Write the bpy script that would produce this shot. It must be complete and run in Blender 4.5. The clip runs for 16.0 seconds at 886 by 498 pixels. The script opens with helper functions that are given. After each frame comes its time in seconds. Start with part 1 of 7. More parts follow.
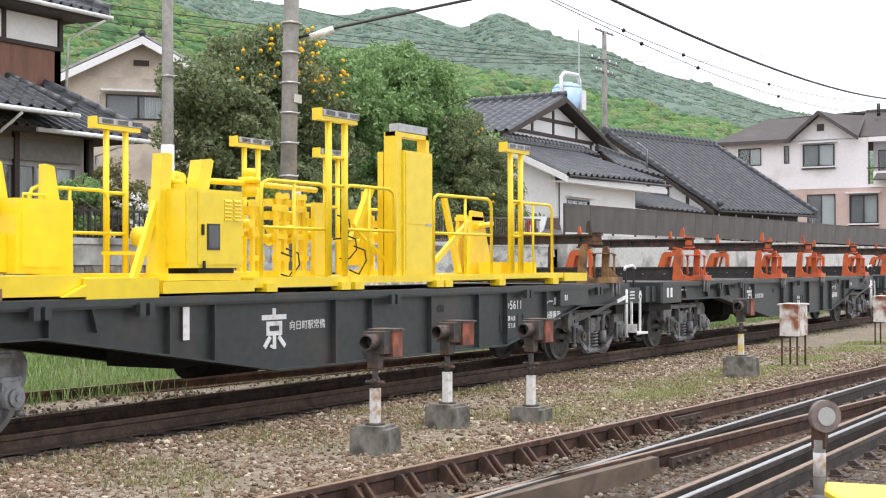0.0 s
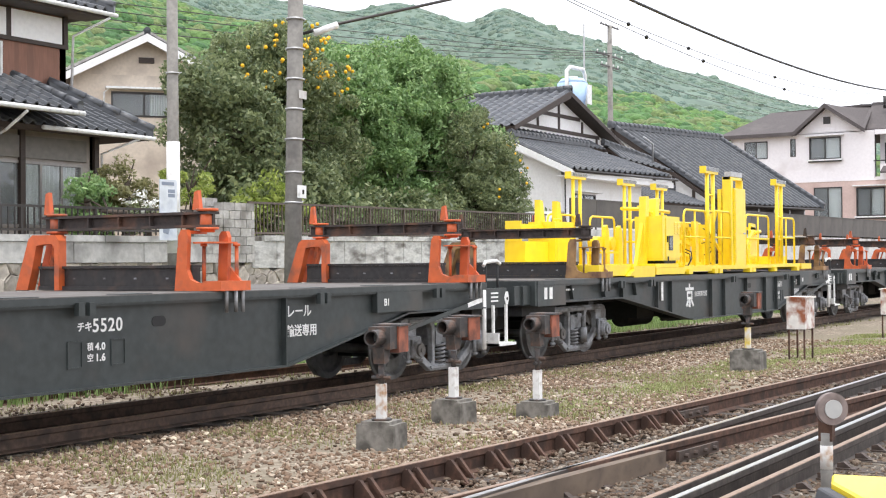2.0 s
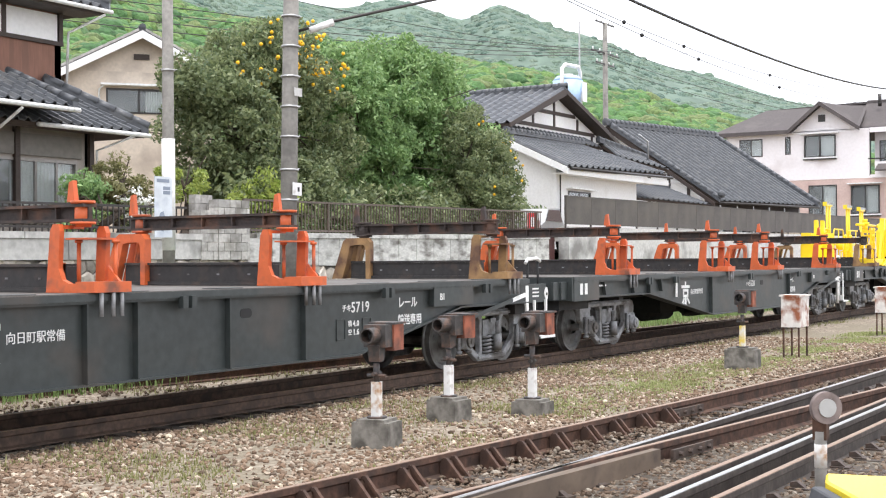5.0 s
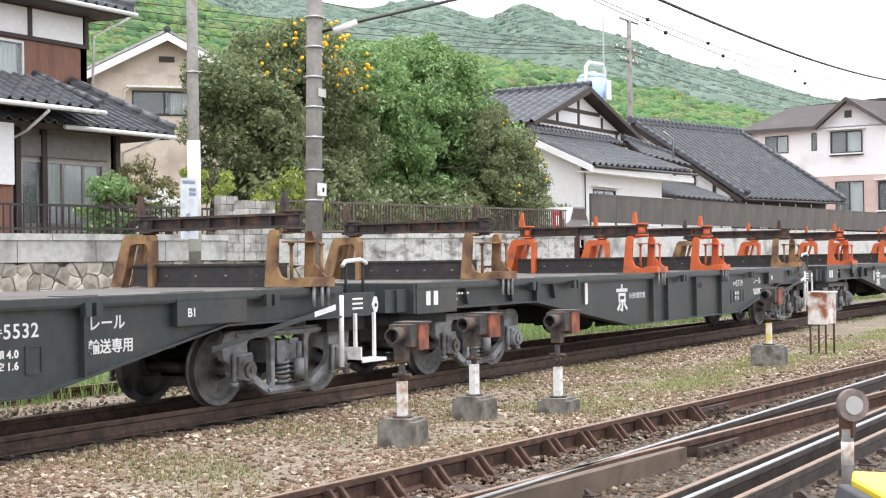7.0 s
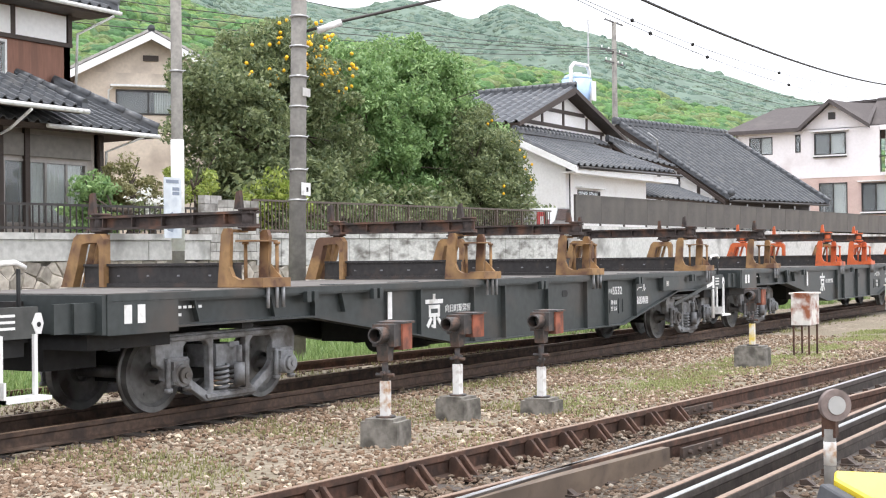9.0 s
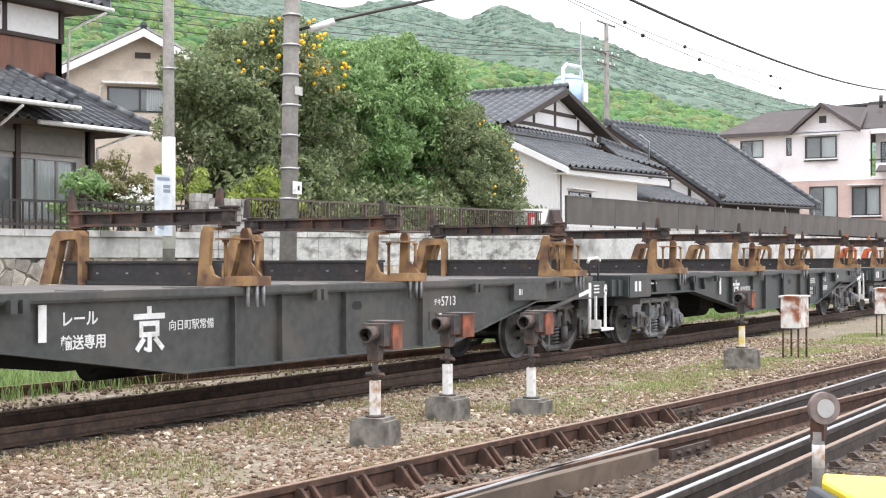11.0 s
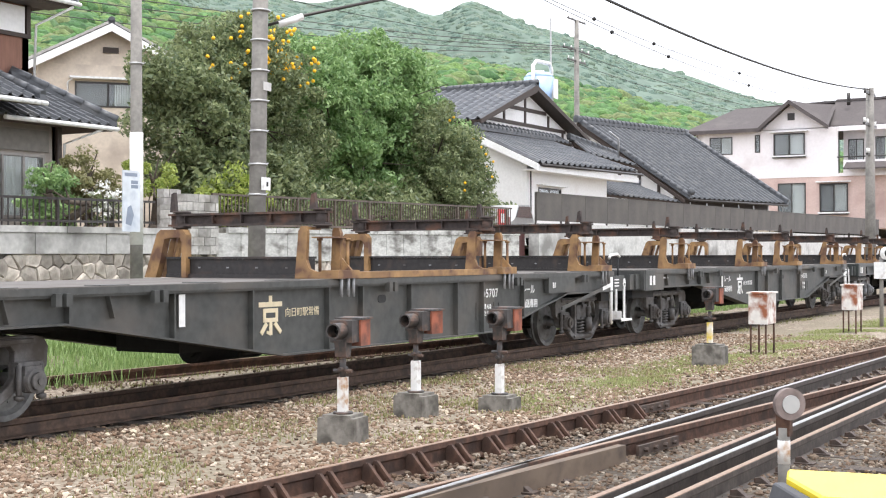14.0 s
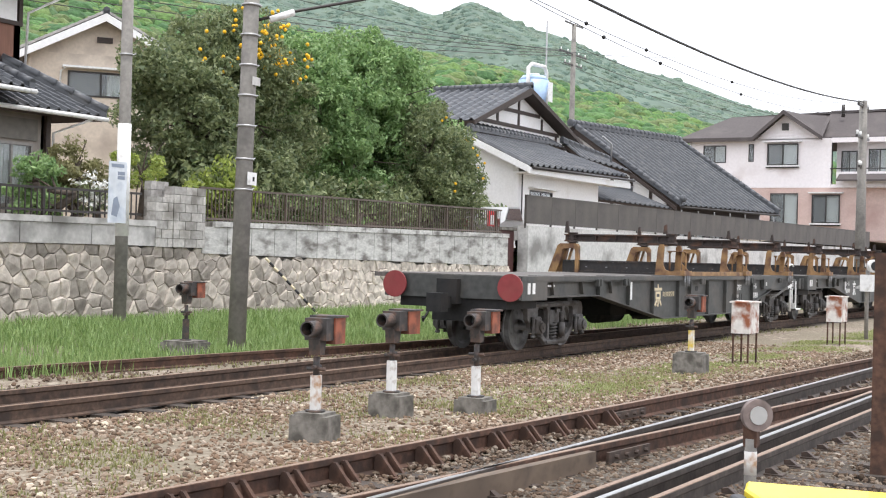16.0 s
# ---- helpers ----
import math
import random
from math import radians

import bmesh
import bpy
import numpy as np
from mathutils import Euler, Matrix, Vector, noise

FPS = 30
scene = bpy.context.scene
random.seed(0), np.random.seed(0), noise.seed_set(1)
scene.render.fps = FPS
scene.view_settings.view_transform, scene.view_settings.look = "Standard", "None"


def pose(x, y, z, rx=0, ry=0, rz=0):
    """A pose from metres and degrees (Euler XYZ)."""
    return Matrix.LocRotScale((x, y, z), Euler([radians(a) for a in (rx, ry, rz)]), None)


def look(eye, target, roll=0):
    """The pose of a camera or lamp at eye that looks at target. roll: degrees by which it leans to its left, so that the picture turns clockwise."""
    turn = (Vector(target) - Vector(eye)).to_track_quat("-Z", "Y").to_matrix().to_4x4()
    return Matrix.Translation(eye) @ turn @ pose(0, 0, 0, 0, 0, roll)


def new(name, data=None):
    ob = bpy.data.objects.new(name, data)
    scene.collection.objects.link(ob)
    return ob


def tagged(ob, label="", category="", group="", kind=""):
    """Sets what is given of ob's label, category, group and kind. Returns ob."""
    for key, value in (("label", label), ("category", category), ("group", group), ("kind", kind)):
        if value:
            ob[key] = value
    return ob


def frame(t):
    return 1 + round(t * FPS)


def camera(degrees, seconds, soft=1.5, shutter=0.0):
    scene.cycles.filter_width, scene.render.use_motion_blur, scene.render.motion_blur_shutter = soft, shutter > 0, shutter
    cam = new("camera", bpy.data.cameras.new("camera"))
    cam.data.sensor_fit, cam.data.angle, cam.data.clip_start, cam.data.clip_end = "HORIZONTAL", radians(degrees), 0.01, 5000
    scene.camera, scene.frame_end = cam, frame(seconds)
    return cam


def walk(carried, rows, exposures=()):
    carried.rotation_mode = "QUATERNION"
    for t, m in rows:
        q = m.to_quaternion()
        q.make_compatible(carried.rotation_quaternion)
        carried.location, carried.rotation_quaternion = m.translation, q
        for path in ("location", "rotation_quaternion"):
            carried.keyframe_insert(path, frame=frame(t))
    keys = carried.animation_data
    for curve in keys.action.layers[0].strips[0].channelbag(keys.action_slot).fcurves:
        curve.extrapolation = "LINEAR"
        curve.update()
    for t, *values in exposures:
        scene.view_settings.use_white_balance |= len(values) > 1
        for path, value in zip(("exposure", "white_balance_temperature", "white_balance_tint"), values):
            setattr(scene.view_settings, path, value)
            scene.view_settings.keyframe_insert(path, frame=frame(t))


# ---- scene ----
import itertools

cam = camera(37.0, 16.0, soft=1.15)
# seconds, x, y, z, yaw, pitch, roll of a camera held by someone who stands still
HELD = [
    (0, -0.005, 0.007, 1.664, -58.96, 0.78, 0.15),
    (0.5, -0.000, 0.003, 1.663, -58.90, 0.76, 0.36),
    (1, -0.011, 0.001, 1.664, -58.82, 0.70, 0.42),
    (1.5, 0.001, 0.006, 1.660, -58.77, 0.67, 0.40),
    (2, 0.015, 0.004, 1.658, -58.67, 0.59, 0.51),
    (2.5, 0.010, 0.007, 1.658, -58.83, 0.56, 0.36),
    (3, 0.009, -0.002, 1.660, -58.95, 0.56, 0.55),
    (3.5, -0.000, 0.000, 1.662, -59.00, 0.54, 0.61),
    (4, -0.004, 0.001, 1.671, -58.98, 0.46, 0.43),
    (6.5, 0.010, -0.011, 1.670, -58.32, 0.44, 0.88),
    (7, -0.014, -0.019, 1.674, -57.79, 0.43, 0.82),
    (7.5, -0.043, -0.012, 1.674, -57.67, 0.42, 0.51),
    (8, -0.012, -0.007, 1.665, -57.83, 0.48, 0.11),
    (8.5, 0.003, -0.005, 1.662, -58.15, 0.47, 0.69),
    (9, 0.015, -0.014, 1.663, -58.45, 0.45, 0.68),
    (11.5, 0.010, -0.013, 1.663, -58.90, 0.44, 0.13),
    (12, 0.013, -0.019, 1.663, -59.22, 0.40, 0.29),
    (12.5, 0.012, -0.015, 1.667, -59.48, 0.33, 0.18),
    (13, 0.028, -0.021, 1.664, -59.67, 0.30, 0.08),
    (13.5, 0.033, -0.017, 1.667, -60.00, 0.27, 0.02),
    (14, 0.043, -0.023, 1.664, -60.13, 0.28, 0.15),
    (14.5, 0.052, -0.029, 1.665, -60.16, 0.26, 0.25),
    (15, 0.061, -0.034, 1.660, -60.16, 0.28, 0.19),
    (15.5, 0.074, -0.065, 1.659, -60.55, 0.27, 0.41),
    (16, 0.149, -0.142, 1.676, -60.43, 0.28, -1.50),
]
walk(cam, [(t, pose(x, y, z, 90 + pitch, roll, yaw)) for t, x, y, z, yaw, pitch, roll in HELD],
     [(0, 0.66), (0.5, 0.68), (1.5, 0.84), (2.5, 0.93), (4, 0.99), (8, 1.04), (13, 1.08), (15, 1.06), (15.5, 0.96), (16, 0.8)])

# metres that the train has run along its track (+x) at each time
RUN = [(0, 0.02), (0.5, 3.33), (1.0, 6.97), (1.5, 10.1), (2.0, 13.46), (2.5, 16.7), (3.0, 20.33), (3.5, 23.6), (4.0, 27.27), (6.5, 43.9), (7.0, 47.46), (7.5, 50.62), (8.0, 54.3), (8.5, 57.61), (9.0, 61.22), (11.5, 78.17), (12.0, 81.94), (12.5, 85.3), (13.0, 88.95), (13.5, 92.2), (14.0, 96.0), (14.5, 99.42), (15.0, 103.18), (15.5, 106.5), (16.0, 110.1)]

# ---- light: a bright, hazy, overcast spring day ----
world = bpy.data.worlds.new("sky")
scene.world = world
world.use_nodes = True
wn, wl = world.node_tree.nodes, world.node_tree.links
sky = wn.new("ShaderNodeTexSky")
sky.sky_type, sky.sun_disc = "NISHITA", False
sky.sun_elevation, sky.sun_rotation = radians(80), radians(209)
sky.air_density, sky.dust_density = 1.0, 4.0
cloud = wn.new("ShaderNodeMix")
cloud.data_type = "RGBA"
cloud.inputs["Factor"].default_value = 0.85
cloud.inputs["B"].default_value = (10.5, 10.7, 11.6, 1)
wl.new(sky.outputs["Color"], cloud.inputs["A"])
wl.new(cloud.outputs["Result"], wn["Background"].inputs["Color"])
wn["Background"].inputs["Strength"].default_value = 0.1
sun = new("sun", bpy.data.lights.new("sun", "SUN"))
sun.data.energy, sun.data.angle, sun.data.color = 1.3, radians(14), (1.0, 0.98, 0.95)
sun.matrix_world = look((0, 0, 30), (2.5, 4.5, 0))
scene.view_settings.exposure = 0.85


# ---- materials ----
def mat(name, color, rough=0.6, metal=0.0, var=0.25, scale=6.0, bump=0.15, dirt=None, amount=0.35, dscale=1.3, per=0.0, coat=0.0, stretch=(1, 1, 1)):
    """Grain and blotches of the base colour at two scales, a second colour in patches, relief, and a shift from piece to piece."""
    m = bpy.data.materials.new(name)
    m.use_nodes = True
    nt = m.node_tree
    N, L = nt.nodes, nt.links
    b = N["Principled BSDF"]
    tc = N.new("ShaderNodeTexCoord")
    mp = N.new("ShaderNodeMapping")
    mp.inputs["Scale"].default_value = stretch
    L.new(tc.outputs["Object"], mp.inputs["Vector"])
    n1 = N.new("ShaderNodeTexNoise")
    n1.inputs["Scale"].default_value, n1.inputs["Detail"].default_value = scale, 8
    n2 = N.new("ShaderNodeTexNoise")
    n2.inputs["Scale"].default_value, n2.inputs["Detail"].default_value = dscale, 6
    L.new(mp.outputs[0], n1.inputs["Vector"])
    L.new(mp.outputs[0], n2.inputs["Vector"])
    ramp = N.new("ShaderNodeValToRGB")
    lo = [max(0, c * (1 - var)) for c in color]
    hi = [min(1, c * (1 + var)) for c in color]
    ramp.color_ramp.elements[0].position, ramp.color_ramp.elements[1].position = 0.3, 0.7
    ramp.color_ramp.elements[0].color, ramp.color_ramp.elements[1].color = (*lo, 1), (*hi, 1)
    L.new(n1.outputs["Fac"], ramp.inputs["Fac"])
    out = ramp.outputs["Color"]
    if dirt:
        r2 = N.new("ShaderNodeValToRGB")
        r2.color_ramp.elements[0].position = 0.62 - amount * 0.4
        r2.color_ramp.elements[1].position = 0.80 - amount * 0.4
        L.new(n2.outputs["Fac"], r2.inputs["Fac"])
        mx = N.new("ShaderNodeMix")
        mx.data_type = "RGBA"
        mx.inputs["B"].default_value = (*dirt, 1)
        L.new(r2.outputs["Color"], mx.inputs["Factor"])
        L.new(out, mx.inputs["A"])
        out = mx.outputs["Result"]
    if per:
        oi = N.new("ShaderNodeObjectInfo")
        hs = N.new("ShaderNodeHueSaturation")
        mr = N.new("ShaderNodeMapRange")
        mr.inputs["To Min"].default_value, mr.inputs["To Max"].default_value = 1 - per, 1 + per
        L.new(oi.outputs["Random"], mr.inputs["Value"])
        L.new(mr.outputs[0], hs.inputs["Value"])
        L.new(out, hs.inputs["Color"])
        out = hs.outputs["Color"]
    L.new(out, b.inputs["Base Color"])
    b.inputs["Roughness"].default_value, b.inputs["Metallic"].default_value = rough, metal
    b.inputs["Coat Weight"].default_value = coat
    if bump:
        bp = N.new("ShaderNodeBump")
        bp.inputs["Strength"].default_value, bp.inputs["Distance"].default_value = bump, 0.02
        L.new(n1.outputs["Fac"], bp.inputs["Height"])
        L.new(bp.outputs[0], b.inputs["Normal"])
    return m


def leafy(name, a, b2, island=True, trans=0.35):
    """Leaves whose green differs from one to the next and that let some light through."""
    m = bpy.data.materials.new(name)
    m.use_nodes = True
    N, L = m.node_tree.nodes, m.node_tree.links
    b = N["Principled BSDF"]
    g = N.new("ShaderNodeNewGeometry")
    r = N.new("ShaderNodeValToRGB")
    r.color_ramp.elements[0].color, r.color_ramp.elements[1].color = (*a, 1), (*b2, 1)
    L.new(g.outputs["Random Per Island"], r.inputs["Fac"])
    L.new(r.outputs[0], b.inputs["Base Color"])
    b.inputs["Roughness"].default_value = 0.5
    t = N.new("ShaderNodeBsdfTranslucent")
    L.new(r.outputs[0], t.inputs["Color"])
    mix = N.new("ShaderNodeMixShader")
    mix.inputs[0].default_value = trans
    L.new(b.outputs[0], mix.inputs[1])
    L.new(t.outputs[0], mix.inputs[2])
    L.new(mix.outputs[0], N["Material Output"].inputs["Surface"])
    return m


GREY = mat("wagon grey paint", (0.036, 0.043, 0.042), 0.45, 0, 0.22, 9, 0.06, (0.075, 0.062, 0.052), 0.2, 0.9)
DARK = mat("dark underframe", (0.012, 0.012, 0.012), 0.75, 0, 0.4, 12, 0.1, (0.028, 0.023, 0.02), 0.25)
BOGIED = mat("dark dirty bogie paint", (0.13, 0.125, 0.12), 0.7, 0, 0.3, 14, 0.12, (0.06, 0.05, 0.042), 0.4, 3)
BOGIE = mat("dusty grey bogie paint", (0.26, 0.265, 0.27), 0.6, 0, 0.25, 14, 0.1, (0.085, 0.075, 0.065), 0.35, 3)
WHEEL = mat("dusty wheel steel", (0.19, 0.19, 0.185), 0.5, 0.3, 0.25, 12, 0.05, (0.06, 0.05, 0.045), 0.35, 3)
TREAD = mat("polished steel", (0.5, 0.5, 0.5), 0.25, 1.0, 0.15, 30, 0.02)
DECKM = mat("worn deck boards", (0.135, 0.125, 0.115), 0.8, 0, 0.3, 5, 0.2, (0.09, 0.075, 0.065), 0.4, 2, 0, 0, (0.3, 3, 1))
DUSTY = mat("dusty wagon grey paint", (0.058, 0.060, 0.056), 0.55, 0, 0.25, 9, 0.06, (0.115, 0.10, 0.085), 0.3, 0.8)
ORANGE = mat("orange rack paint", (0.58, 0.115, 0.03), 0.5, 0, 0.15, 8, 0.08, (0.2, 0.07, 0.04), 0.25, 4)
OCHRE = mat("rust-worn ochre rack paint", (0.31, 0.18, 0.075), 0.65, 0, 0.3, 8, 0.12, (0.12, 0.06, 0.035), 0.45, 4)
BEAMD = mat("black-brown steel beam", (0.028, 0.025, 0.024), 0.6, 0, 0.3, 14, 0.12, (0.06, 0.042, 0.034), 0.22, 4)
BEAM = mat("dark rusty beam", (0.045, 0.034, 0.03), 0.75, 0, 0.35, 14, 0.15, (0.13, 0.065, 0.04), 0.3, 3)
YELLOW = mat("yellow machine paint", (0.86, 0.64, 0.022), 0.40, 0, 0.06, 5, 0.03, (0.76, 0.55, 0.03), 0.12, 1.5, 0, 0.15)
WHITE = mat("white paint", (0.8, 0.8, 0.78), 0.5, 0, 0.1, 10, 0.03, (0.5, 0.48, 0.44), 0.15, 6)
BLACK = mat("black rubber", (0.012, 0.012, 0.012), 0.6, 0, 0.2, 10)
RAILG = mat("grey-brown greasy rail side", (0.085, 0.07, 0.06), 0.6, 0.2, 0.3, 18, 0.15, (0.05, 0.04, 0.034), 0.4, 5)
RUSTK = mat("dark rail rust", (0.098, 0.062, 0.043), 0.8, 0, 0.35, 18, 0.2, (0.05, 0.033, 0.025), 0.35, 5)
RUST = mat("brown rusted rail side", (0.10, 0.052, 0.034), 0.85, 0, 0.35, 18, 0.25, (0.05, 0.029, 0.021), 0.4, 5)
SHINE = mat("polished rail head", (0.55, 0.54, 0.53), 0.28, 1.0, 0.12, 30, 0.02)
DULL = mat("dull brown rail head", (0.30, 0.20, 0.14), 0.5, 0.5, 0.25, 30, 0.05)
CONC = mat("weathered concrete", (0.60, 0.59, 0.565), 0.9, 0, 0.15, 9, 0.2, (0.25, 0.24, 0.225), 0.3, 0.9)
CONCD = mat("dark mossy concrete", (0.20, 0.185, 0.16), 0.9, 0, 0.3, 14, 0.3, (0.085, 0.078, 0.065), 0.45, 5)
BLOCKM = mat("weathered concrete block", (0.46, 0.44, 0.41), 0.9, 0, 0.2, 12, 0.25, (0.24, 0.225, 0.20), 0.35, 2.2, 0.22)
PARAPET = mat("stained pale parapet concrete", (0.56, 0.55, 0.52), 0.9, 0, 0.18, 9, 0.25, (0.17, 0.155, 0.14), 0.36, 1.6, 0.1, 0, (1, 1, 2.2))
PARAPETG = mat("grey parapet concrete", (0.54, 0.525, 0.50), 0.9, 0, 0.15, 9, 0.2, (0.24, 0.23, 0.215), 0.35, 1.2, 0.05)
STONE = mat("grey-brown wall stone", (0.48, 0.43, 0.37), 0.9, 0, 0.25, 9, 0.5, (0.27, 0.235, 0.20), 0.33, 3.5, 0.36)
MORTAR = mat("dark wall joint", (0.17, 0.155, 0.135), 0.95, 0, 0.3, 12, 0.3)
TILE = mat("dark grey glazed roof tile", (0.075, 0.08, 0.088), 0.42, 0, 0.25, 5, 0.05, (0.13, 0.13, 0.13), 0.2, 2, 0.12)
STUCCO = mat("white plaster", (0.87, 0.865, 0.85), 0.9, 0, 0.05, 9, 0.08, (0.76, 0.74, 0.70), 0.12, 0.6)
CREAM = mat("stained cream plaster", (0.68, 0.585, 0.48), 0.9, 0, 0.08, 9, 0.1, (0.48, 0.40, 0.33), 0.3, 0.8)
PINKW = mat("pale pink-white siding", (0.86, 0.82, 0.82), 0.8, 0, 0.04, 6, 0.05, (0.7, 0.64, 0.63), 0.15, 0.5)
PINK = mat("dusty pink siding", (0.62, 0.47, 0.42), 0.85, 0, 0.08, 9, 0.08, (0.5, 0.35, 0.31), 0.2, 0.6)
BROWN = mat("brown wall boards", (0.23, 0.115, 0.08), 0.8, 0, 0.15, 5, 0.1, (0.17, 0.09, 0.065), 0.3, 1, 0, 0, (4, 4, 0.4))
WOOD = mat("dark stained timber", (0.05, 0.035, 0.028), 0.65, 0, 0.3, 8, 0.1, None, 0, 1, 0, 0, (1, 1, 6))
TIMBER = mat("old wooden sleeper", (0.075, 0.058, 0.046), 0.9, 0, 0.35, 9, 0.4, (0.045, 0.037, 0.031), 0.4, 3, 0.2, 0, (1, 8, 1))
POLEM = mat("grey concrete pole", (0.245, 0.232, 0.21), 0.85, 0, 0.15, 14, 0.1, (0.15, 0.14, 0.13), 0.3, 2)
FENCE = mat("dark grey-brown metal sheet", (0.085, 0.075, 0.066), 0.6, 0, 0.12, 8, 0.04, (0.12, 0.105, 0.09), 0.25, 0.7)
RAILING = mat("brown metal railing", (0.105, 0.08, 0.062), 0.5, 0.1, 0.15, 12, 0.03)
FRAME = mat("dark aluminium frame", (0.045, 0.04, 0.037), 0.4, 0.3, 0.1, 12, 0.02)
ROOFB = mat("brown slate roof", (0.085, 0.072, 0.07), 0.75, 0, 0.15, 9, 0.08, (0.11, 0.095, 0.09), 0.25, 1)
RUSTBOX = mat("rusty red box", (0.32, 0.10, 0.055), 0.75, 0, 0.25, 9, 0.1, (0.15, 0.06, 0.04), 0.4, 6)
PATCHY = mat("white paint peeling to rust", (0.72, 0.69, 0.64), 0.7, 0, 0.08, 10, 0.1, (0.30, 0.10, 0.045), 0.42, 4)
SIGNAL = mat("weathered black signal paint", (0.05, 0.045, 0.042), 0.6, 0, 0.3, 14, 0.1, (0.14, 0.08, 0.055), 0.3, 7)
RUSTD = mat("dark greasy rust", (0.075, 0.055, 0.045), 0.7, 0.2, 0.3, 20, 0.1, (0.13, 0.08, 0.055), 0.3, 6)
REDM = mat("faded red disc", (0.24, 0.036, 0.038), 0.6, 0, 0.12, 6, 0.04, (0.25, 0.05, 0.045), 0.25, 4)
STEEL = mat("galvanised steel", (0.45, 0.45, 0.45), 0.45, 0.7, 0.15, 12, 0.03)
BLUE = mat("pale blue tank plastic", (0.45, 0.62, 0.85), 0.4, 0, 0.12, 4, 0.02)
ORANGEF = mat("ripe citrus skin", (0.92, 0.52, 0.015), 0.5, 0, 0.1, 20, 0.1)
FLOWER = mat("white petals", (0.82, 0.82, 0.78), 0.6, 0, 0.08, 20, 0.0)
BARK = mat("bark", (0.09, 0.07, 0.055), 0.95, 0, 0.3, 9, 0.5)
CURTAIN = mat("white curtain", (0.78, 0.77, 0.74), 0.9, 0, 0.1, 5, 0.1, None, 0, 1, 0, 0, (8, 8, 0.5))
# near-black colour that stands in for the shade of unlit rooms
ROOM_SHADE = mat("near-black room shade", (0.03, 0.03, 0.03), 0.9, 0, 0.2, 3, 0)


def glass_mat():
    m = bpy.data.materials.new("window glass")
    m.use_nodes = True
    b = m.node_tree.nodes["Principled BSDF"]
    b.inputs["Base Color"].default_value = (0.85, 0.9, 0.9, 1)
    b.inputs["Roughness"].default_value = 0.03
    b.inputs["Transmission Weight"].default_value = 0.9
    b.inputs["IOR"].default_value = 1.45
    return m


GLASS = glass_mat()


def ground_mat(name="stony soil with weeds", k=1.0, mixed=True):
    """Stones, soil and grass by place along and across the tracks."""
    m = bpy.data.materials.new(name)
    m.use_nodes = True
    N, L = m.node_tree.nodes, m.node_tree.links
    b = N["Principled BSDF"]
    g = N.new("ShaderNodeNewGeometry")
    v = N.new("ShaderNodeTexVoronoi")
    v.inputs["Scale"].default_value = 15
    n = N.new("ShaderNodeTexNoise")
    n.inputs["Scale"].default_value, n.inputs["Detail"].default_value = 0.55, 9
    n2 = N.new("ShaderNodeTexNoise")
    n2.inputs["Scale"].default_value, n2.inputs["Detail"].default_value = 22, 8
    for x in (v, n, n2):
        L.new(g.outputs["Position"], x.inputs["Vector"])
    stone = N.new("ShaderNodeValToRGB")
    cr = stone.color_ramp
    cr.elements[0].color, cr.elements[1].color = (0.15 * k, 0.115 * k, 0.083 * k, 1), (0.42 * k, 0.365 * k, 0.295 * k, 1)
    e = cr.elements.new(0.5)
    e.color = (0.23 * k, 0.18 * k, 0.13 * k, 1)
    sep = N.new("ShaderNodeSeparateColor")
    L.new(v.outputs["Color"], sep.inputs[0])
    L.new(sep.outputs[0], stone.inputs["Fac"])
    soil = N.new("ShaderNodeValToRGB")
    soil.color_ramp.elements[0].color, soil.color_ramp.elements[1].color = (0.13, 0.105, 0.07, 1), (0.29, 0.25, 0.18, 1)
    L.new(n2.outputs["Fac"], soil.inputs["Fac"])
    f = N.new("ShaderNodeValToRGB")
    f.color_ramp.elements[0].position, f.color_ramp.elements[1].position = (0.42, 0.58) if mixed else (0.9, 1.0)
    L.new(n.outputs["Fac"], f.inputs["Fac"])
    mx = N.new("ShaderNodeMix")
    mx.data_type = "RGBA"
    L.new(f.outputs[0], mx.inputs["Factor"])
    L.new(stone.outputs[0], mx.inputs["A"])
    L.new(soil.outputs[0], mx.inputs["B"])
    L.new(mx.outputs["Result"], b.inputs["Base Color"])
    b.inputs["Roughness"].default_value = 0.95
    bp = N.new("ShaderNodeBump")
    bp.inputs["Strength"].default_value, bp.inputs["Distance"].default_value = 0.8, 0.04
    L.new(v.outputs["Distance"], bp.inputs["Height"])
    bp.invert = True
    L.new(bp.outputs[0], b.inputs["Normal"])
    return m


GROUND = ground_mat()
BED = ground_mat("brown oil-stained ballast", 0.36, False)
# ballast colour darkened to imitate the shade under the wagons
BED_SHADE = ground_mat("ballast blackened as train shade", 0.16, False)
LEAF_BRIGHT = leafy("fresh green leaves", (0.125, 0.235, 0.082), (0.33, 0.47, 0.19))
LEAF_DARK = leafy("dark evergreen leaves", (0.10, 0.145, 0.068), (0.32, 0.36, 0.175), trans=0.4)
LEAF_OLIVE = leafy("olive-brown leaves", (0.15, 0.155, 0.06), (0.36, 0.34, 0.17))
LEAF_LIME = leafy("yellow-green shrub leaves", (0.2, 0.28, 0.05), (0.46, 0.52, 0.14))
GRASSM = leafy("grass blades", (0.13, 0.225, 0.06), (0.33, 0.44, 0.165))
SHORTG = leafy("short yellow-green grass", (0.20, 0.24, 0.07), (0.40, 0.42, 0.19))
WEED = leafy("dry weeds", (0.16, 0.17, 0.055), (0.36, 0.34, 0.16))


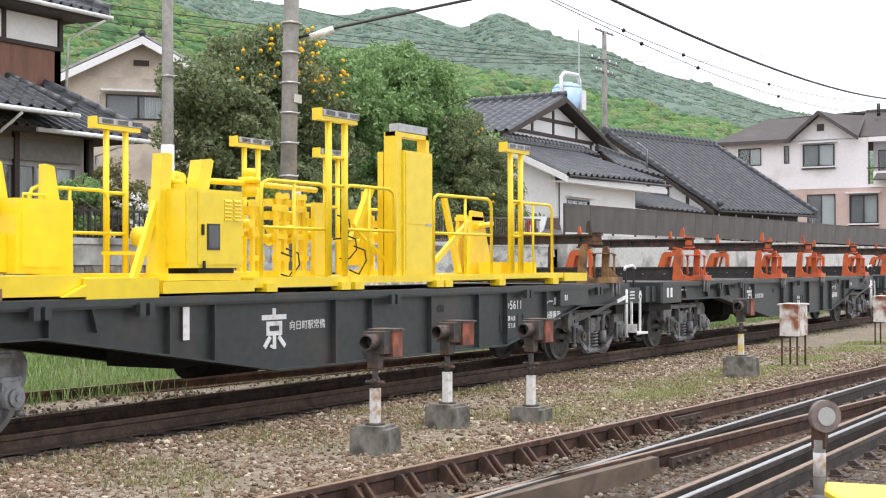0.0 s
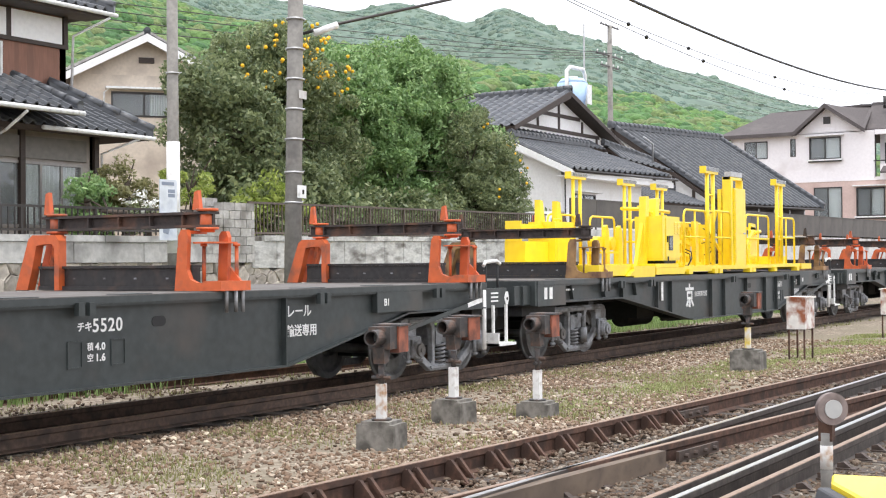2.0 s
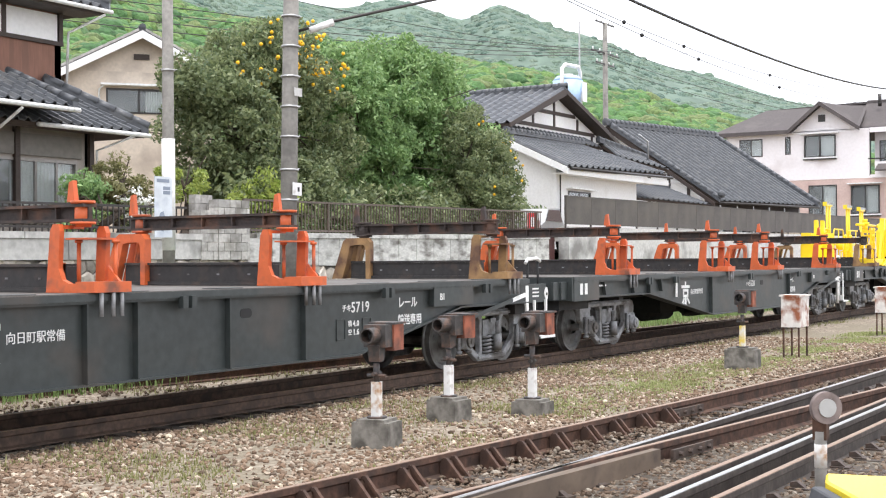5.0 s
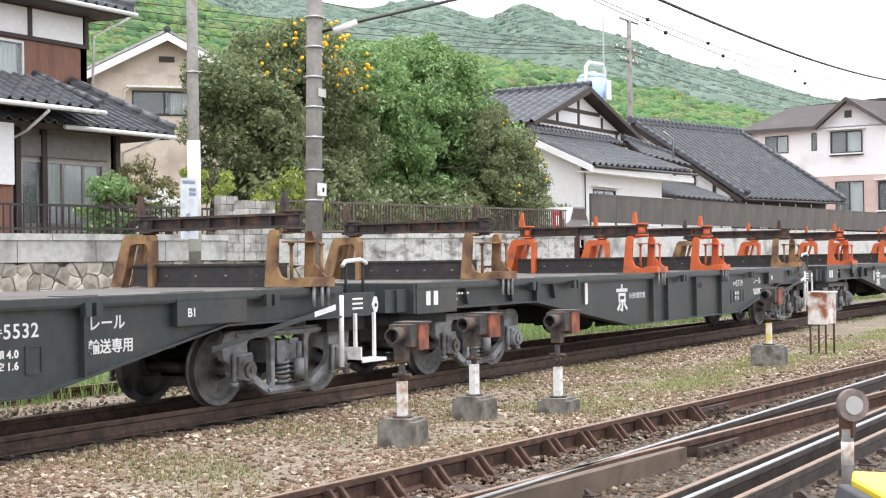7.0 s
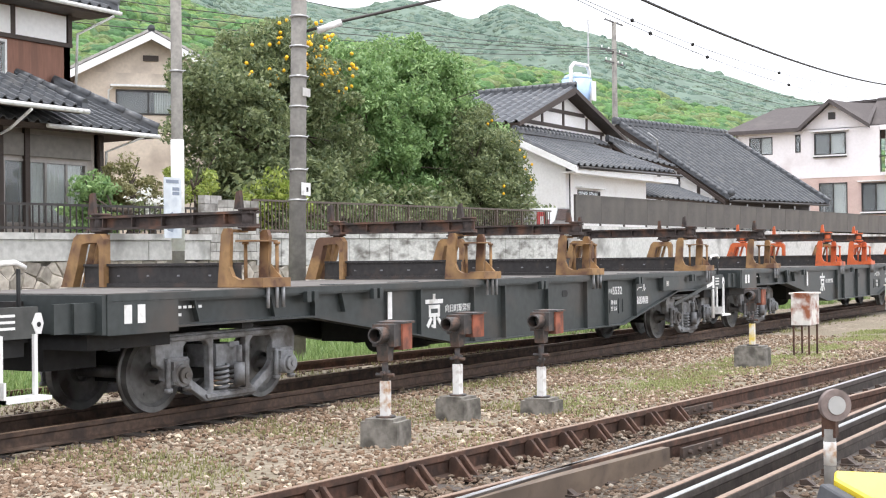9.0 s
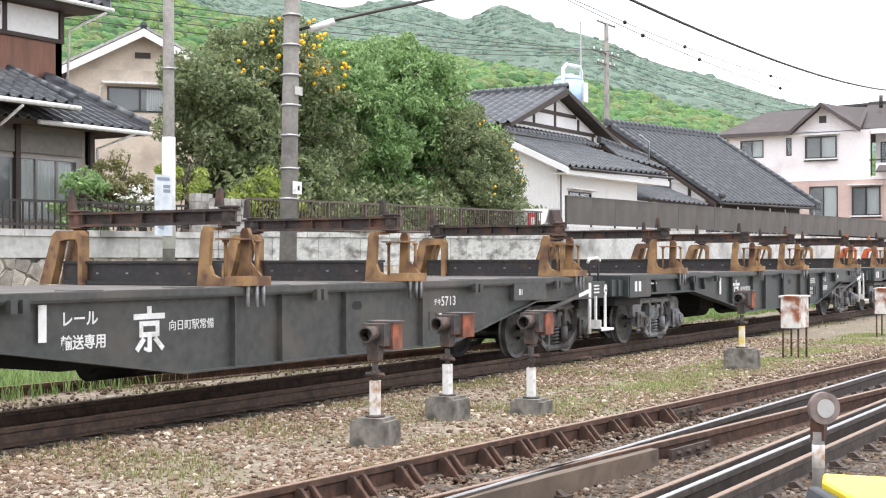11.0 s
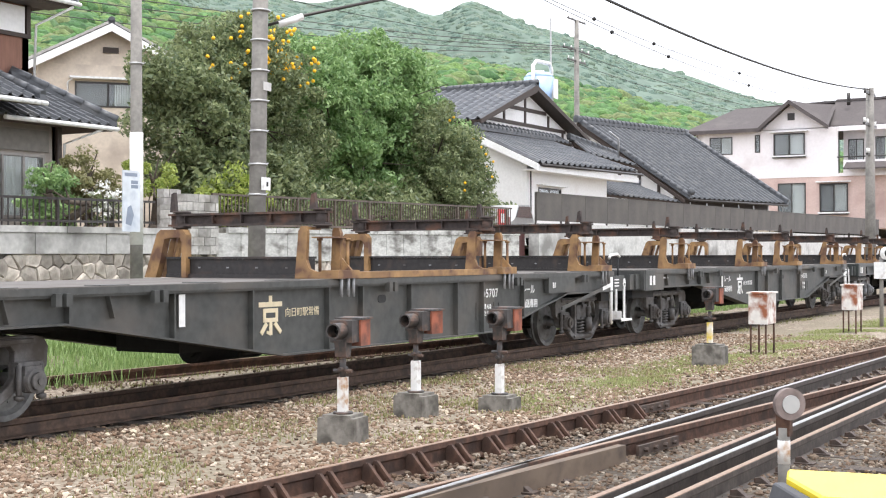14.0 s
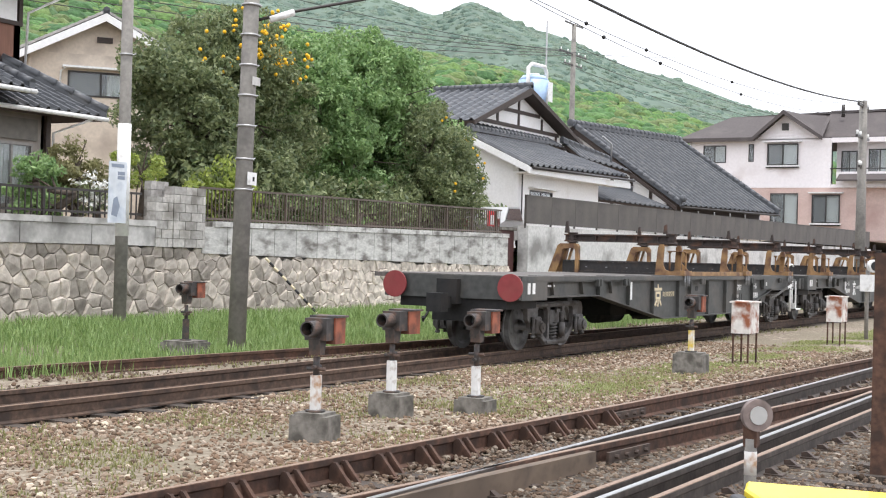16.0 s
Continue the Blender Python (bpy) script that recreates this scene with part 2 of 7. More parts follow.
# ---- builders ----
def box(bm, x0, x1, y0, y1, z0, z1, m=None):
    vs = [bm.verts.new(c) for c in ((x0, y0, z0), (x1, y0, z0), (x1, y1, z0), (x0, y1, z0), (x0, y0, z1), (x1, y0, z1), (x1, y1, z1), (x0, y1, z1))]
    for f in ((3, 2, 1, 0), (4, 5, 6, 7), (0, 1, 5, 4), (1, 2, 6, 5), (2, 3, 7, 6), (3, 0, 4, 7)):
        bm.faces.new([vs[i] for i in f])
    if m is not None:
        bmesh.ops.transform(bm, matrix=m, verts=vs)
    return bm


def rod(bm, a, b, r, n=10, r2=None):
    a, b = Vector(a), Vector(b)
    q = (b - a).to_track_quat("Z", "Y").to_matrix()
    r2 = r if r2 is None else r2
    rings = []
    for p, rr in ((a, r), (b, r2)):
        rings.append([bm.verts.new(p + q @ Vector((rr * math.cos(2 * math.pi * i / n), rr * math.sin(2 * math.pi * i / n), 0))) for i in range(n)])
    for i in range(n):
        f = bm.faces.new((rings[0][i], rings[0][(i + 1) % n], rings[1][(i + 1) % n], rings[1][i]))
        f.smooth = n > 6
    bm.faces.new(rings[0][::-1])
    bm.faces.new(rings[1])
    return bm


def pipe(bm, pts, r, n=8):
    """One tube through all the points, with mitred bends."""
    pts = [Vector(p) for p in pts]
    rings = []
    up = None
    for i, p in enumerate(pts):
        d = (pts[min(i + 1, len(pts) - 1)] - pts[max(i - 1, 0)]).normalized()
        if up is None:
            up = d.orthogonal().normalized()
        up = (up - d * up.dot(d)).normalized()
        side = d.cross(up)
        rings.append([bm.verts.new(p + (up * math.cos(2 * math.pi * k / n) + side * math.sin(2 * math.pi * k / n)) * r) for k in range(n)])
    for a, b in zip(rings, rings[1:]):
        for k in range(n):
            bm.faces.new((a[k], a[(k + 1) % n], b[(k + 1) % n], b[k])).smooth = True
    bm.faces.new(rings[0][::-1])
    bm.faces.new(rings[-1])
    return bm


def ball(bm, p, r, u=10, v=7, sx=1, sy=1, sz=1):
    bmesh.ops.create_uvsphere(bm, u_segments=u, v_segments=v, radius=r, matrix=Matrix.Translation(p) @ Matrix.Diagonal((sx, sy, sz, 1)))
    return bm


def slab(bm, poly, axis, a, b):
    """A flat outline pushed from a to b along an axis. poly holds the two other coordinates."""
    def put(p, d):
        return {"x": (d, p[0], p[1]), "y": (p[0], d, p[1]), "z": (p[0], p[1], d)}[axis]
    va = [bm.verts.new(put(p, a)) for p in poly]
    vb = [bm.verts.new(put(p, b)) for p in poly]
    n = len(poly)
    bm.faces.new(va)
    bm.faces.new(vb[::-1])
    for i in range(n):
        bm.faces.new((va[i], vb[i], vb[(i + 1) % n], va[(i + 1) % n]))
    return bm


def sweep(bm, section, path, close=True):
    """A section (across, up) carried along a path of points with level sides."""
    rings = []
    for i, p in enumerate(path):
        a, b = path[max(0, i - 1)], path[min(len(path) - 1, i + 1)]
        d = Vector((b[0] - a[0], b[1] - a[1], 0)).normalized()
        side = Vector((-d.y, d.x, 0))
        rings.append([bm.verts.new(Vector(p) + side * u + Vector((0, 0, w))) for u, w in section])
    n = len(section)
    for r0, r1 in zip(rings, rings[1:]):
        for i in range(n if close else n - 1):
            bm.faces.new((r0[i], r0[(i + 1) % n], r1[(i + 1) % n], r1[i]))
    if close:
        bm.faces.new(rings[0][::-1])
        bm.faces.new(rings[-1])
    return bm


def mesh_of(name, bm, material, bevel=0.0):
    if bevel:
        bmesh.ops.bevel(bm, geom=[e for e in bm.edges if len(e.link_faces) == 2 and e.calc_face_angle(0) > 0.6], offset=bevel, segments=1, affect="EDGES", clamp_overlap=True)
    bmesh.ops.recalc_face_normals(bm, faces=bm.faces)
    me = bpy.data.meshes.new(name)
    bm.to_mesh(me)
    bm.free()
    for m in material if isinstance(material, (list, tuple)) else (material,):
        me.materials.append(m)
    return me


def part(name, bm, material, parent=None, label="", bevel=0.0, at=None):
    ob = new(name, mesh_of(name, bm, material, bevel) if isinstance(bm, bmesh.types.BMesh) else bm)
    if parent:
        ob.parent = parent
    if at is not None:
        ob.matrix_basis = at
    return tagged(ob, label)


def thing(name, at, label, category, group="", kind=""):
    ob = new(name)
    ob.matrix_basis = at
    return tagged(ob, label, category, group, kind)


def B():
    return bmesh.new()


# ---- the ground and the tracks ----
TRACK_Y = 11.07            # middle of the train's track
WALL_Y = 19.8              # face of the retaining wall
HEAD = 0.566               # rail middle from track middle


def ground_height(x, y):
    z = -0.17 + 0.035 * noise.noise(Vector((x * 0.35, y * 0.35, 0.3)))
    bank = min(1, max(0, (y - 15.5) / 3.0))
    z -= 0.07 * min(1, max(0, (6.45 - y) / 0.5)) + 0.045 * min(1, max(0, (1.35 - abs(y - 11.1)) / 0.4))
    return z + 0.22 * bank * bank * (3 - 2 * bank)


def build_ground():
    xs = [-3000, -900, -300, -100, -40, -15] + [i * 0.5 for i in range(-20, 171)] + [100, 130, 180, 300, 900, 3000]
    ys = [-3000, -900, -300, -100, -40, -15] + [i * 0.5 for i in range(-16, 51)] + [30, 40, 60, 100, 300, 900, 3000]
    vs = [(x, y, ground_height(x, y) if abs(x) < 90 and -10 < y < 26 else -0.2) for y in ys for x in xs]
    n = len(xs)
    fs = [(j * n + i, j * n + i + 1, (j + 1) * n + i + 1, (j + 1) * n + i) for j in range(len(ys) - 1) for i in range(n - 1)]
    me = bpy.data.meshes.new("ground")
    me.from_pydata(vs, [], fs)
    me.materials.append(GROUND)
    tagged(new("ground", me), "stony brown railway ground with soil and weeds", "ground", kind="structure")


build_ground()



def track_bed(y0, y1, ya, yb, label, stuff=None, lift=0.022):
    """A low bed of dark ballast along a line, from x = -30 on, that follows the ground 2 cm above it."""
    xs = [-30 + i * 0.5 for i in range(280)]
    n = 9
    vs, fs = [], []
    for i, x in enumerate(xs):
        f = (x - 6) / 15
        for j in range(n):
            y = (y0 + (y1 - y0) * f) * (1 - j / (n - 1)) + (ya + (yb - ya) * f) * j / (n - 1)
            edge = j in (0, n - 1)
            vs.append((x, y, ground_height(x, y) + (-0.03 if edge else lift)))
    for i in range(len(xs) - 1):
        fs += [(i * n + j, i * n + j + 1, (i + 1) * n + j + 1, (i + 1) * n + j) for j in range(n - 1)]
    me = bpy.data.meshes.new("track_bed")
    me.from_pydata(vs, [], fs)
    me.materials.append(stuff or BED)
    tagged(new("track_bed", me), label, "ballast", kind="structure")


track_bed(2.2, 2.2, 6.15, 5.0, "dark brown ballast of the front line", BED, 0.055)
# this bed is coloured black in place of the train's shade
track_bed(10.25, 10.25, 13.1, 13.1, "ballast under the train, coloured black for its shade", BED_SHADE)

RAIL_SECTION = [(-0.0325, 0), (0.0325, 0), (0.0325, -0.035), (0.008, -0.05), (0.008, -0.125), (0.0625, -0.14), (0.0625, -0.153), (-0.0625, -0.153), (-0.0625, -0.14), (-0.008, -0.125), (-0.008, -0.05), (-0.0325, -0.035)]


def rail(path, head, label, tall=1.0, side=None):
    """One rail: its rusty body, tall times the usual height, and the worn strip along its head."""
    r = part("rail", sweep(B(), [(u, w * tall) for u, w in RAIL_SECTION], path), side or RUST)
    tagged(r, label, "rail", "rails of the yard", "structure")
    top = [(p[0], p[1], p[2] + 0.0015) for p in path]
    part("running_surface", sweep(B(), [(-0.026, 0), (0.026, 0), (0.026, 0.004), (-0.026, 0.004)], top), head, r)
    return r


def line(y0, y1, x0=-30, x1=140, bend=0.0, n=40, z=0.0):
    """A rail line that runs from y0 at x = 6 to y1 at x = 21 and bends by that much a metre squared past x = 10."""
    k = (y1 - y0) / 15
    return [(x, y0 + k * (x - 6) + bend * max(0, x - 10) ** 2, z) for x in [x0 + (x1 - x0) * i / n for i in range(n + 1)]]


for side in (-HEAD, HEAD):
    rail([(x, TRACK_Y + side, 0) for x in (-60, 0, 60, 140)], DULL, "rusty rail under the train, worn bright on its head", 1.2, RUSTK)
# the line that joins from behind
rail(line(14.55, 13.1), DULL, "rusty brown rail of the line joining from behind", 1.1)
# the two lines in front, which cross here
rail(line(6.135, 5.21), DULL, "brown rusty rail with braces along its side", 1.3)
rail(line(4.76, 4.49), SHINE, "bright worn rail of the front line", 1.3, RAILG)
rail(line(5.05, 3.56), DULL, "brown rusty rail of the branching front line", 1.3)
rail(line(3.62, 3.58), DULL, "dark greasy check rail beside the bright rail", 1.25, RAILG)
rail(line(3.455, 3.45), SHINE, "bright worn rail close to the camera", 1.25, RAILG)
rail(line(3.2, 3.13, z=-0.02), DULL, "dull grey-brown guard rail beside the bright rail", 1.15, RAILG)
# the broad, worn timber that lies along the branching rail at the points
tagged(part("point_timber", slab(B(), [(5.5, 5.04), (5.5, 4.87), (9.2, 4.565), (11.0, 4.41), (11.0, 4.49), (9.2, 4.665)], "z", -0.19, -0.015), mat("grey-brown worn timber", (0.16, 0.118, 0.085), 0.85, 0, 0.3, 6, 0.3, (0.08, 0.06, 0.046), 0.35, 3, 0, 0, (0.6, 6, 1)), None, "", 0.012), "long grey-brown worn timber along the point blade", "timber")


def rail_brace():
    """A pressed brace that holds the rail's side from outside, on its plate."""
    bm = box(B(), -0.12, 0.12, -0.30, 0.09, -0.215, -0.2)
    for x in (-0.075, 0.063):
        slab(bm, [(-0.225, -0.2), (-0.012, -0.2), (-0.012, -0.05), (-0.05, -0.02), (-0.075, -0.03)], "x", x, x + 0.012)
        slab(bm, [(-0.24, -0.2), (-0.20, -0.2), (-0.055, -0.03), (-0.08, -0.02)], "x", x - 0.012, x + 0.024)
    slab(bm, [(-0.10, -0.2), (-0.08, -0.2), (-0.04, -0.06), (-0.055, -0.055)], "x", -0.06, 0.062)
    return mesh_of("rail_brace", bm, RUST)


BRACE = rail_brace()
for i in range(15):
    x = 5.42 + i * 0.62
    tagged(part("rail_brace", BRACE, None, None, "", 0, pose(x, 6.135 + (x - 6) * (5.21 - 6.135) / 15, 0)), "rusty brown rail brace bolted to a sleeper", "rail brace", "rail braces along the front line")

SLEEPER = mesh_of("sleeper", box(B(), -0.1, 0.1, -1.05, 1.05, -0.14, -0.015), TIMBER, 0.012)
CLIP = mesh_of("rail_clip", slab(box(B(), -0.07, 0.07, -0.2, -0.03, -0.15, -0.125), [(-0.16, -0.125), (-0.035, -0.125), (-0.035, -0.085), (-0.09, -0.075)], "x", -0.035, 0.035), RUSTD)
for i in range(60):
    x = 3.0 + i * 0.62
    tagged(part("sleeper", SLEEPER, None, None, "", 0, pose(x, 5.0 - 0.02 * x, -0.172, 0, 0, random.uniform(-1, 1))), "dark weathered wooden sleeper in stones", "sleeper", "sleepers of the front line")
    tagged(part("sleeper", SLEEPER, None, None, "", 0, pose(x + 0.1, 2.85, -0.17, 0, 0, random.uniform(-1, 1))), "dark weathered wooden sleeper in stones", "sleeper", "sleepers of the front line")
    tagged(part("sleeper", SLEEPER, None, None, "", 0, pose(x + 5, TRACK_Y, -0.17, 0, 0, random.uniform(-1, 1))), "dark weathered wooden sleeper under the train", "sleeper", "sleepers under the train")
    if 3 < i < 50:
        for y in (3.15, 4.72 - 0.018 * (x - 6)):
            tagged(part("rail_clip", CLIP, None, None, "", 0, pose(x + 0.1, y, -0.045)), "dark rusty clip holding the rail's foot", "rail clip", "rail clips along the front line")
for x, y in ((14.6, 5.57), (11.7, 4.42)):
    bm = box(B(), -0.42, 0.42, -0.06, -0.03, -0.13, -0.04)
    for d in (-0.3, -0.1, 0.1, 0.3):
        rod(bm, (d, -0.1, -0.085), (d, -0.05, -0.085), 0.022, 6)
    tagged(part("fishplate", bm, RUSTD, None, "", 0, pose(x, y, -0.02, 0, 0, -5)), "dark greasy fishplate with four bolts", "fishplate", "fishplates on the front rails")


# ---- the wagons ----
def bogie_frame(bm, y):
    """One cast side frame with two oval windows and an open middle for the springs."""
    s = 1 if y > 0 else -1
    rim = [(-1.22, 0.76), (-1.16, 0.85), (-1.05, 0.88), (1.05, 0.88), (1.16, 0.85), (1.22, 0.76), (1.20, 0.56), (1.10, 0.50), (1.08, 0.37), (0.80, 0.33), (0.40, 0.09), (-0.40, 0.09), (-0.80, 0.33), (-1.08, 0.37), (-1.10, 0.50), (-1.20, 0.56)]
    holes = [[(d * 0.78, 0.72), (d * 0.72, 0.78), (d * 0.42, 0.78), (d * 0.36, 0.72), (d * 0.35, 0.24), (d * 0.40, 0.20), (d * 0.70, 0.39), (d * 0.77, 0.47)] for d in (-1, 1)]
    holes.append([(-0.28, 0.78), (-0.28, 0.19), (0.28, 0.19), (0.28, 0.78)])
    edges, made = [], []
    for loop in [rim] + holes:
        vs = [bm.verts.new((x, y, z)) for x, z in loop]
        made += vs
        edges += [bm.edges.new((vs[k], vs[(k + 1) % len(vs)])) for k in range(len(vs))]
    faces = [f for f in bmesh.ops.triangle_fill(bm, use_beauty=True, edges=edges, normal=(0, s, 0))["geom"] if isinstance(f, bmesh.types.BMFace)]
    out = bmesh.ops.extrude_face_region(bm, geom=faces)["geom"]
    bmesh.ops.translate(bm, verts=[v for v in out if isinstance(v, bmesh.types.BMVert)], vec=(0, -s * 0.09, 0))
    # ribs along the upper and lower edge
    y0, y1 = sorted((y + s * 0.002, y + s * 0.035))
    slab(bm, [(-1.0, 0.85), (1.0, 0.85), (1.0, 0.80), (-1.0, 0.80)], "y", y0, y1)
    slab(bm, [(-0.42, 0.12), (0.42, 0.12), (0.44, 0.17), (-0.44, 0.17)], "y", y0, y1)
    return bm


def build_bogie(parent, x, paint=None):
    paint = paint or BOGIE
    frame_ = B()
    for y in (-0.93, 0.93):
        bogie_frame(frame_, y)
    box(frame_, -0.2, 0.2, -0.9, 0.9, 0.45, 0.72)
    # plain black block, added to darken the inside of the bogie
    shade_block = box(B(), -0.78, 0.78, -0.45, 0.45, 0.3, 0.62)
    bog = part("bogie", frame_, paint, parent, "dusty grey cast bogie", 0.008, pose(x, 0, 0))
    part("bogie_shade_block", shade_block, DARK, bog, "black block for the shade inside the bogie", 0.03)
    for y in (-0.93, 0.93):
        s = 1 if y > 0 else -1
        for d in (-0.93, 0.93):
            bm = box(B(), d - 0.11, d + 0.11, y - 0.1, y + 0.06, 0.33, 0.58)
            rod(bm, (d, y, 0.43), (d, y + s * 0.15, 0.43), 0.125, 16)
            rod(bm, (d, y + s * 0.15, 0.43), (d, y + s * 0.19, 0.43), 0.09, 16)
            rod(bm, (d, y + s * 0.19, 0.43), (d, y + s * 0.205, 0.43), 0.035, 8)
            box(bm, d - 0.16, d + 0.16, y - 0.06, y + 0.09, 0.58, 0.62)
            for e in (-0.145, 0.145):
                rod(bm, (d + e, y + s * 0.05, 0.24), (d + e, y + s * 0.05, 0.6), 0.03, 8)
                rod(bm, (d + e, y + s * 0.05, 0.25), (d + e, y + s * 0.05, 0.29), 0.05, 8)
            part("axle_box", bm, paint, bog, "grey axle box with round cover", 0.01)
        for d in (-0.11, 0.11):
            bm = pipe(B(), [(d + 0.075 * math.cos(k * 0.6), y - s * 0.03 + 0.075 * math.sin(k * 0.6), 0.19 + k * 0.0055) for k in range(58)], 0.02, 5)
            part("coil_spring", bm, paint, bog)
        bm = rod(B(), (0.06, y + s * 0.09, 0.24), (0.06, y + s * 0.09, 0.5), 0.065, 12)
        rod(bm, (0.06, y + s * 0.09, 0.5), (0.06, y + s * 0.09, 0.7), 0.035, 10)
        box(bm, -0.02, 0.14, y - 0.02, y + s * 0.12 if s > 0 else y + 0.0, 0.68, 0.74)
        part("damper", bm, paint, bog, "grey upright damper")
    return bog


def wheelset_mesh():
    bm = B()
    rod(bm, (0, -0.95, 0), (0, 0.95, 0), 0.07, 12)
    for s in (-1, 1):
        prof = [(0.12, 0.66), (0.14, 0.60), (0.33, 0.585), (0.37, 0.63), (0.43, 0.63), (0.43, 0.545), (0.455, 0.53), (0.455, 0.505), (0.37, 0.50), (0.33, 0.545), (0.14, 0.54), (0.12, 0.47)]
        n = 32
        rings = [[bm.verts.new((r * math.cos(2 * math.pi * i / n), s * y, r * math.sin(2 * math.pi * i / n))) for i in range(n)] for r, y in prof]
        for a, b in zip(rings, rings[1:]):
            for i in range(n):
                f = bm.faces.new((a[i], a[(i + 1) % n], b[(i + 1) % n], b[i]))
        for i in range(0, 3):
            a = i * 2.094
            rod(bm, (0.24 * math.cos(a), s * 0.57, 0.24 * math.sin(a)), (0.24 * math.cos(a), s * 0.6, 0.24 * math.sin(a)), 0.025, 6)
    return mesh_of("wheelset", bm, WHEEL)


WHEELSET = wheelset_mesh()
BELLY = [(-0.4, 1.27), (17.0, 1.27), (17.0, 0.99), (14.9, 0.99), (12.25, 0.46), (6.6, 0.46), (3.0, 1.0), (-0.4, 1.0)]
AXLES = [0.99, 2.85, 15.54, 17.40]


def belly_z(x):
    """Height of the girder's lower edge."""
    if x < 3.0:
        return 1.0
    if x < 6.6:
        return 1.0 - (x - 3.0) / 3.6 * 0.54
    if x < 12.25:
        return 0.46
    if x < 14.9:
        return 0.46 + (x - 12.25) / 2.65 * 0.53
    return 0.99


def lettering(body, size, parent, x, z, y=-1.2535, material=None, name="lettering", bold=0.0025):
    """Raised paint of Blender's own font on the wagon's near side."""
    made, at = None, 0.0
    for ch in body:
        cu = bpy.data.curves.new(name, "FONT")
        cu.body, cu.size, cu.extrude, cu.offset = ch, size, 0.002, bold
        tmp = bpy.data.objects.new(name, cu)
        scene.collection.objects.link(tmp)
        dg = bpy.context.evaluated_depsgraph_get()
        me = bpy.data.meshes.new_from_object(tmp.evaluated_get(dg))
        bpy.data.objects.remove(tmp)
        me.materials.clear()
        me.materials.append(material or WHITE)
        made = part(name, me, None, parent, "white painted " + name, 0, pose(x + at, y, z, 90, 0, 0))
        at += size * (1.0 if ord(ch) > 255 else 0.28 if ch == "." else 0.56)
    return made


def bars(parent, rects, material=None, y=-1.254, name="marking"):
    for x0, x1, z0, z1 in rects:
        part(name, box(B(), x0, x1, y - 0.003, y + 0.003, z0, z1), material or WHITE, parent, "white painted " + name)


def rack(parent, x, paint):
    """A rail rack across the deck: a shaped foot on either edge, a lower and an upper beam, clamps."""
    z = 1.365
    ochre = paint is OCHRE
    r = part("rail_rack", box(B(), x - 0.1, x + 0.1, -0.8, 1.62, z + 0.05, z + 0.26), BEAMD, parent, "dark rusty crossbeam of a rail rack", 0.012)
    bm = box(B(), x - 0.14, x + 0.14, -0.8, 1.6, z + 0.261, z + 0.29)
    box(bm, x - 0.14, x + 0.14, -0.8, 1.6, z + 0.002, z + 0.049)
    part("beam_flange", bm, BEAMD, r)
    for i in range(4):
        part("stud", box(B(), x - 0.106, x - 0.1, -0.5 + i * 0.5, -0.46 + i * 0.5, z + 0.13, z + 0.15), BOGIE, r)
    bm = box(B(), x - 0.09, x + 0.09, -1.1, 1.6, z + 0.717, z + 0.745)
    box(bm, x - 0.09, x + 0.09, -1.1, 1.6, z + 0.865, z + 0.895)
    box(bm, x - 0.02, x + 0.02, -1.1, 1.6, z + 0.745, z + 0.865)
    for i in range(5):
        box(bm, x - 0.085, x - 0.02, -0.7 + i * 0.5, -0.685 + i * 0.5, z + 0.745, z + 0.865)
    part("upper_beam", bm, BEAM, r, "dark rusty upper beam", 0.005)
    # far foot: an arch with a leg that slants outwards
    bm = slab(B(), [(1.95, z), (1.72, z + 0.62), (1.65, z + 0.67), (1.46, z + 0.67), (1.46, z + 0.56), (1.58, z + 0.54), (1.66, z + 0.24), (1.74, z)], "x", x - 0.19, x - 0.07)
    slab(bm, [(1.458, z + 0.67), (1.25, z + 0.67), (1.19, z + 0.6), (1.19, z), (1.27, z), (1.27, z + 0.5), (1.31, z + 0.56), (1.458, z + 0.56)], "x", x - 0.19, x - 0.07)
    slab(bm, [(1.86, z), (1.67, z + 0.62), (1.57, z + 0.62), (1.72, z)], "x", x + 0.07, x + 0.19)
    box(bm, x - 0.069, x + 0.069, 1.34, 1.66, z + 0.56, z + 0.665)
    slab(bm, [(1.62, z), (1.57, z), (1.40, z + 0.56), (1.45, z + 0.56)], "x", x - 0.03, x + 0.03)
    part("rack_foot", bm, paint, r, "shaped steel rack foot", 0.008)
    # near foot: two plates apart, a bracket between them and a base with studs
    bm = slab(B(), [(-0.70, z), (-0.76, z + 0.62), (-0.80, z + 0.69), (-0.88, z + 0.69), (-0.90, z + 0.62), (-0.88, z + 0.24), (-0.93, z + 0.13), (-1.03, z + 0.09), (-1.13, z + 0.09), (-1.13, z)], "x", x - 0.22, x - 0.16)
    slab(bm, [(-0.72, z), (-0.74, z + 0.3), (-0.8, z + 0.3), (-0.8, z)], "x", x - 0.159, x - 0.05)
    slab(bm, [(-1.03, z), (-1.06, z + 0.63), (-1.09, z + 0.67), (-1.16, z + 0.67), (-1.19, z + 0.6), (-1.17, z + 0.12), (-1.22, z)], "x", x + 0.13, x + 0.19)
    box(bm, x - 0.159, x + 0.129, -0.88, -0.78, z + 0.645, z + 0.68)
    part("rack_foot", bm, paint, r, "shaped steel rack foot", 0.008)
    bm = box(B(), x - 0.24, x + 0.27, -1.40, -1.141, z + 0.002, z + 0.11)
    slab(bm, [(-1.36, z + 0.111), (-1.2, z + 0.111), (-1.2, z + 0.27)], "x", x + 0.14, x + 0.17)
    part("foot_plate", bm, paint, r, "", 0.02)
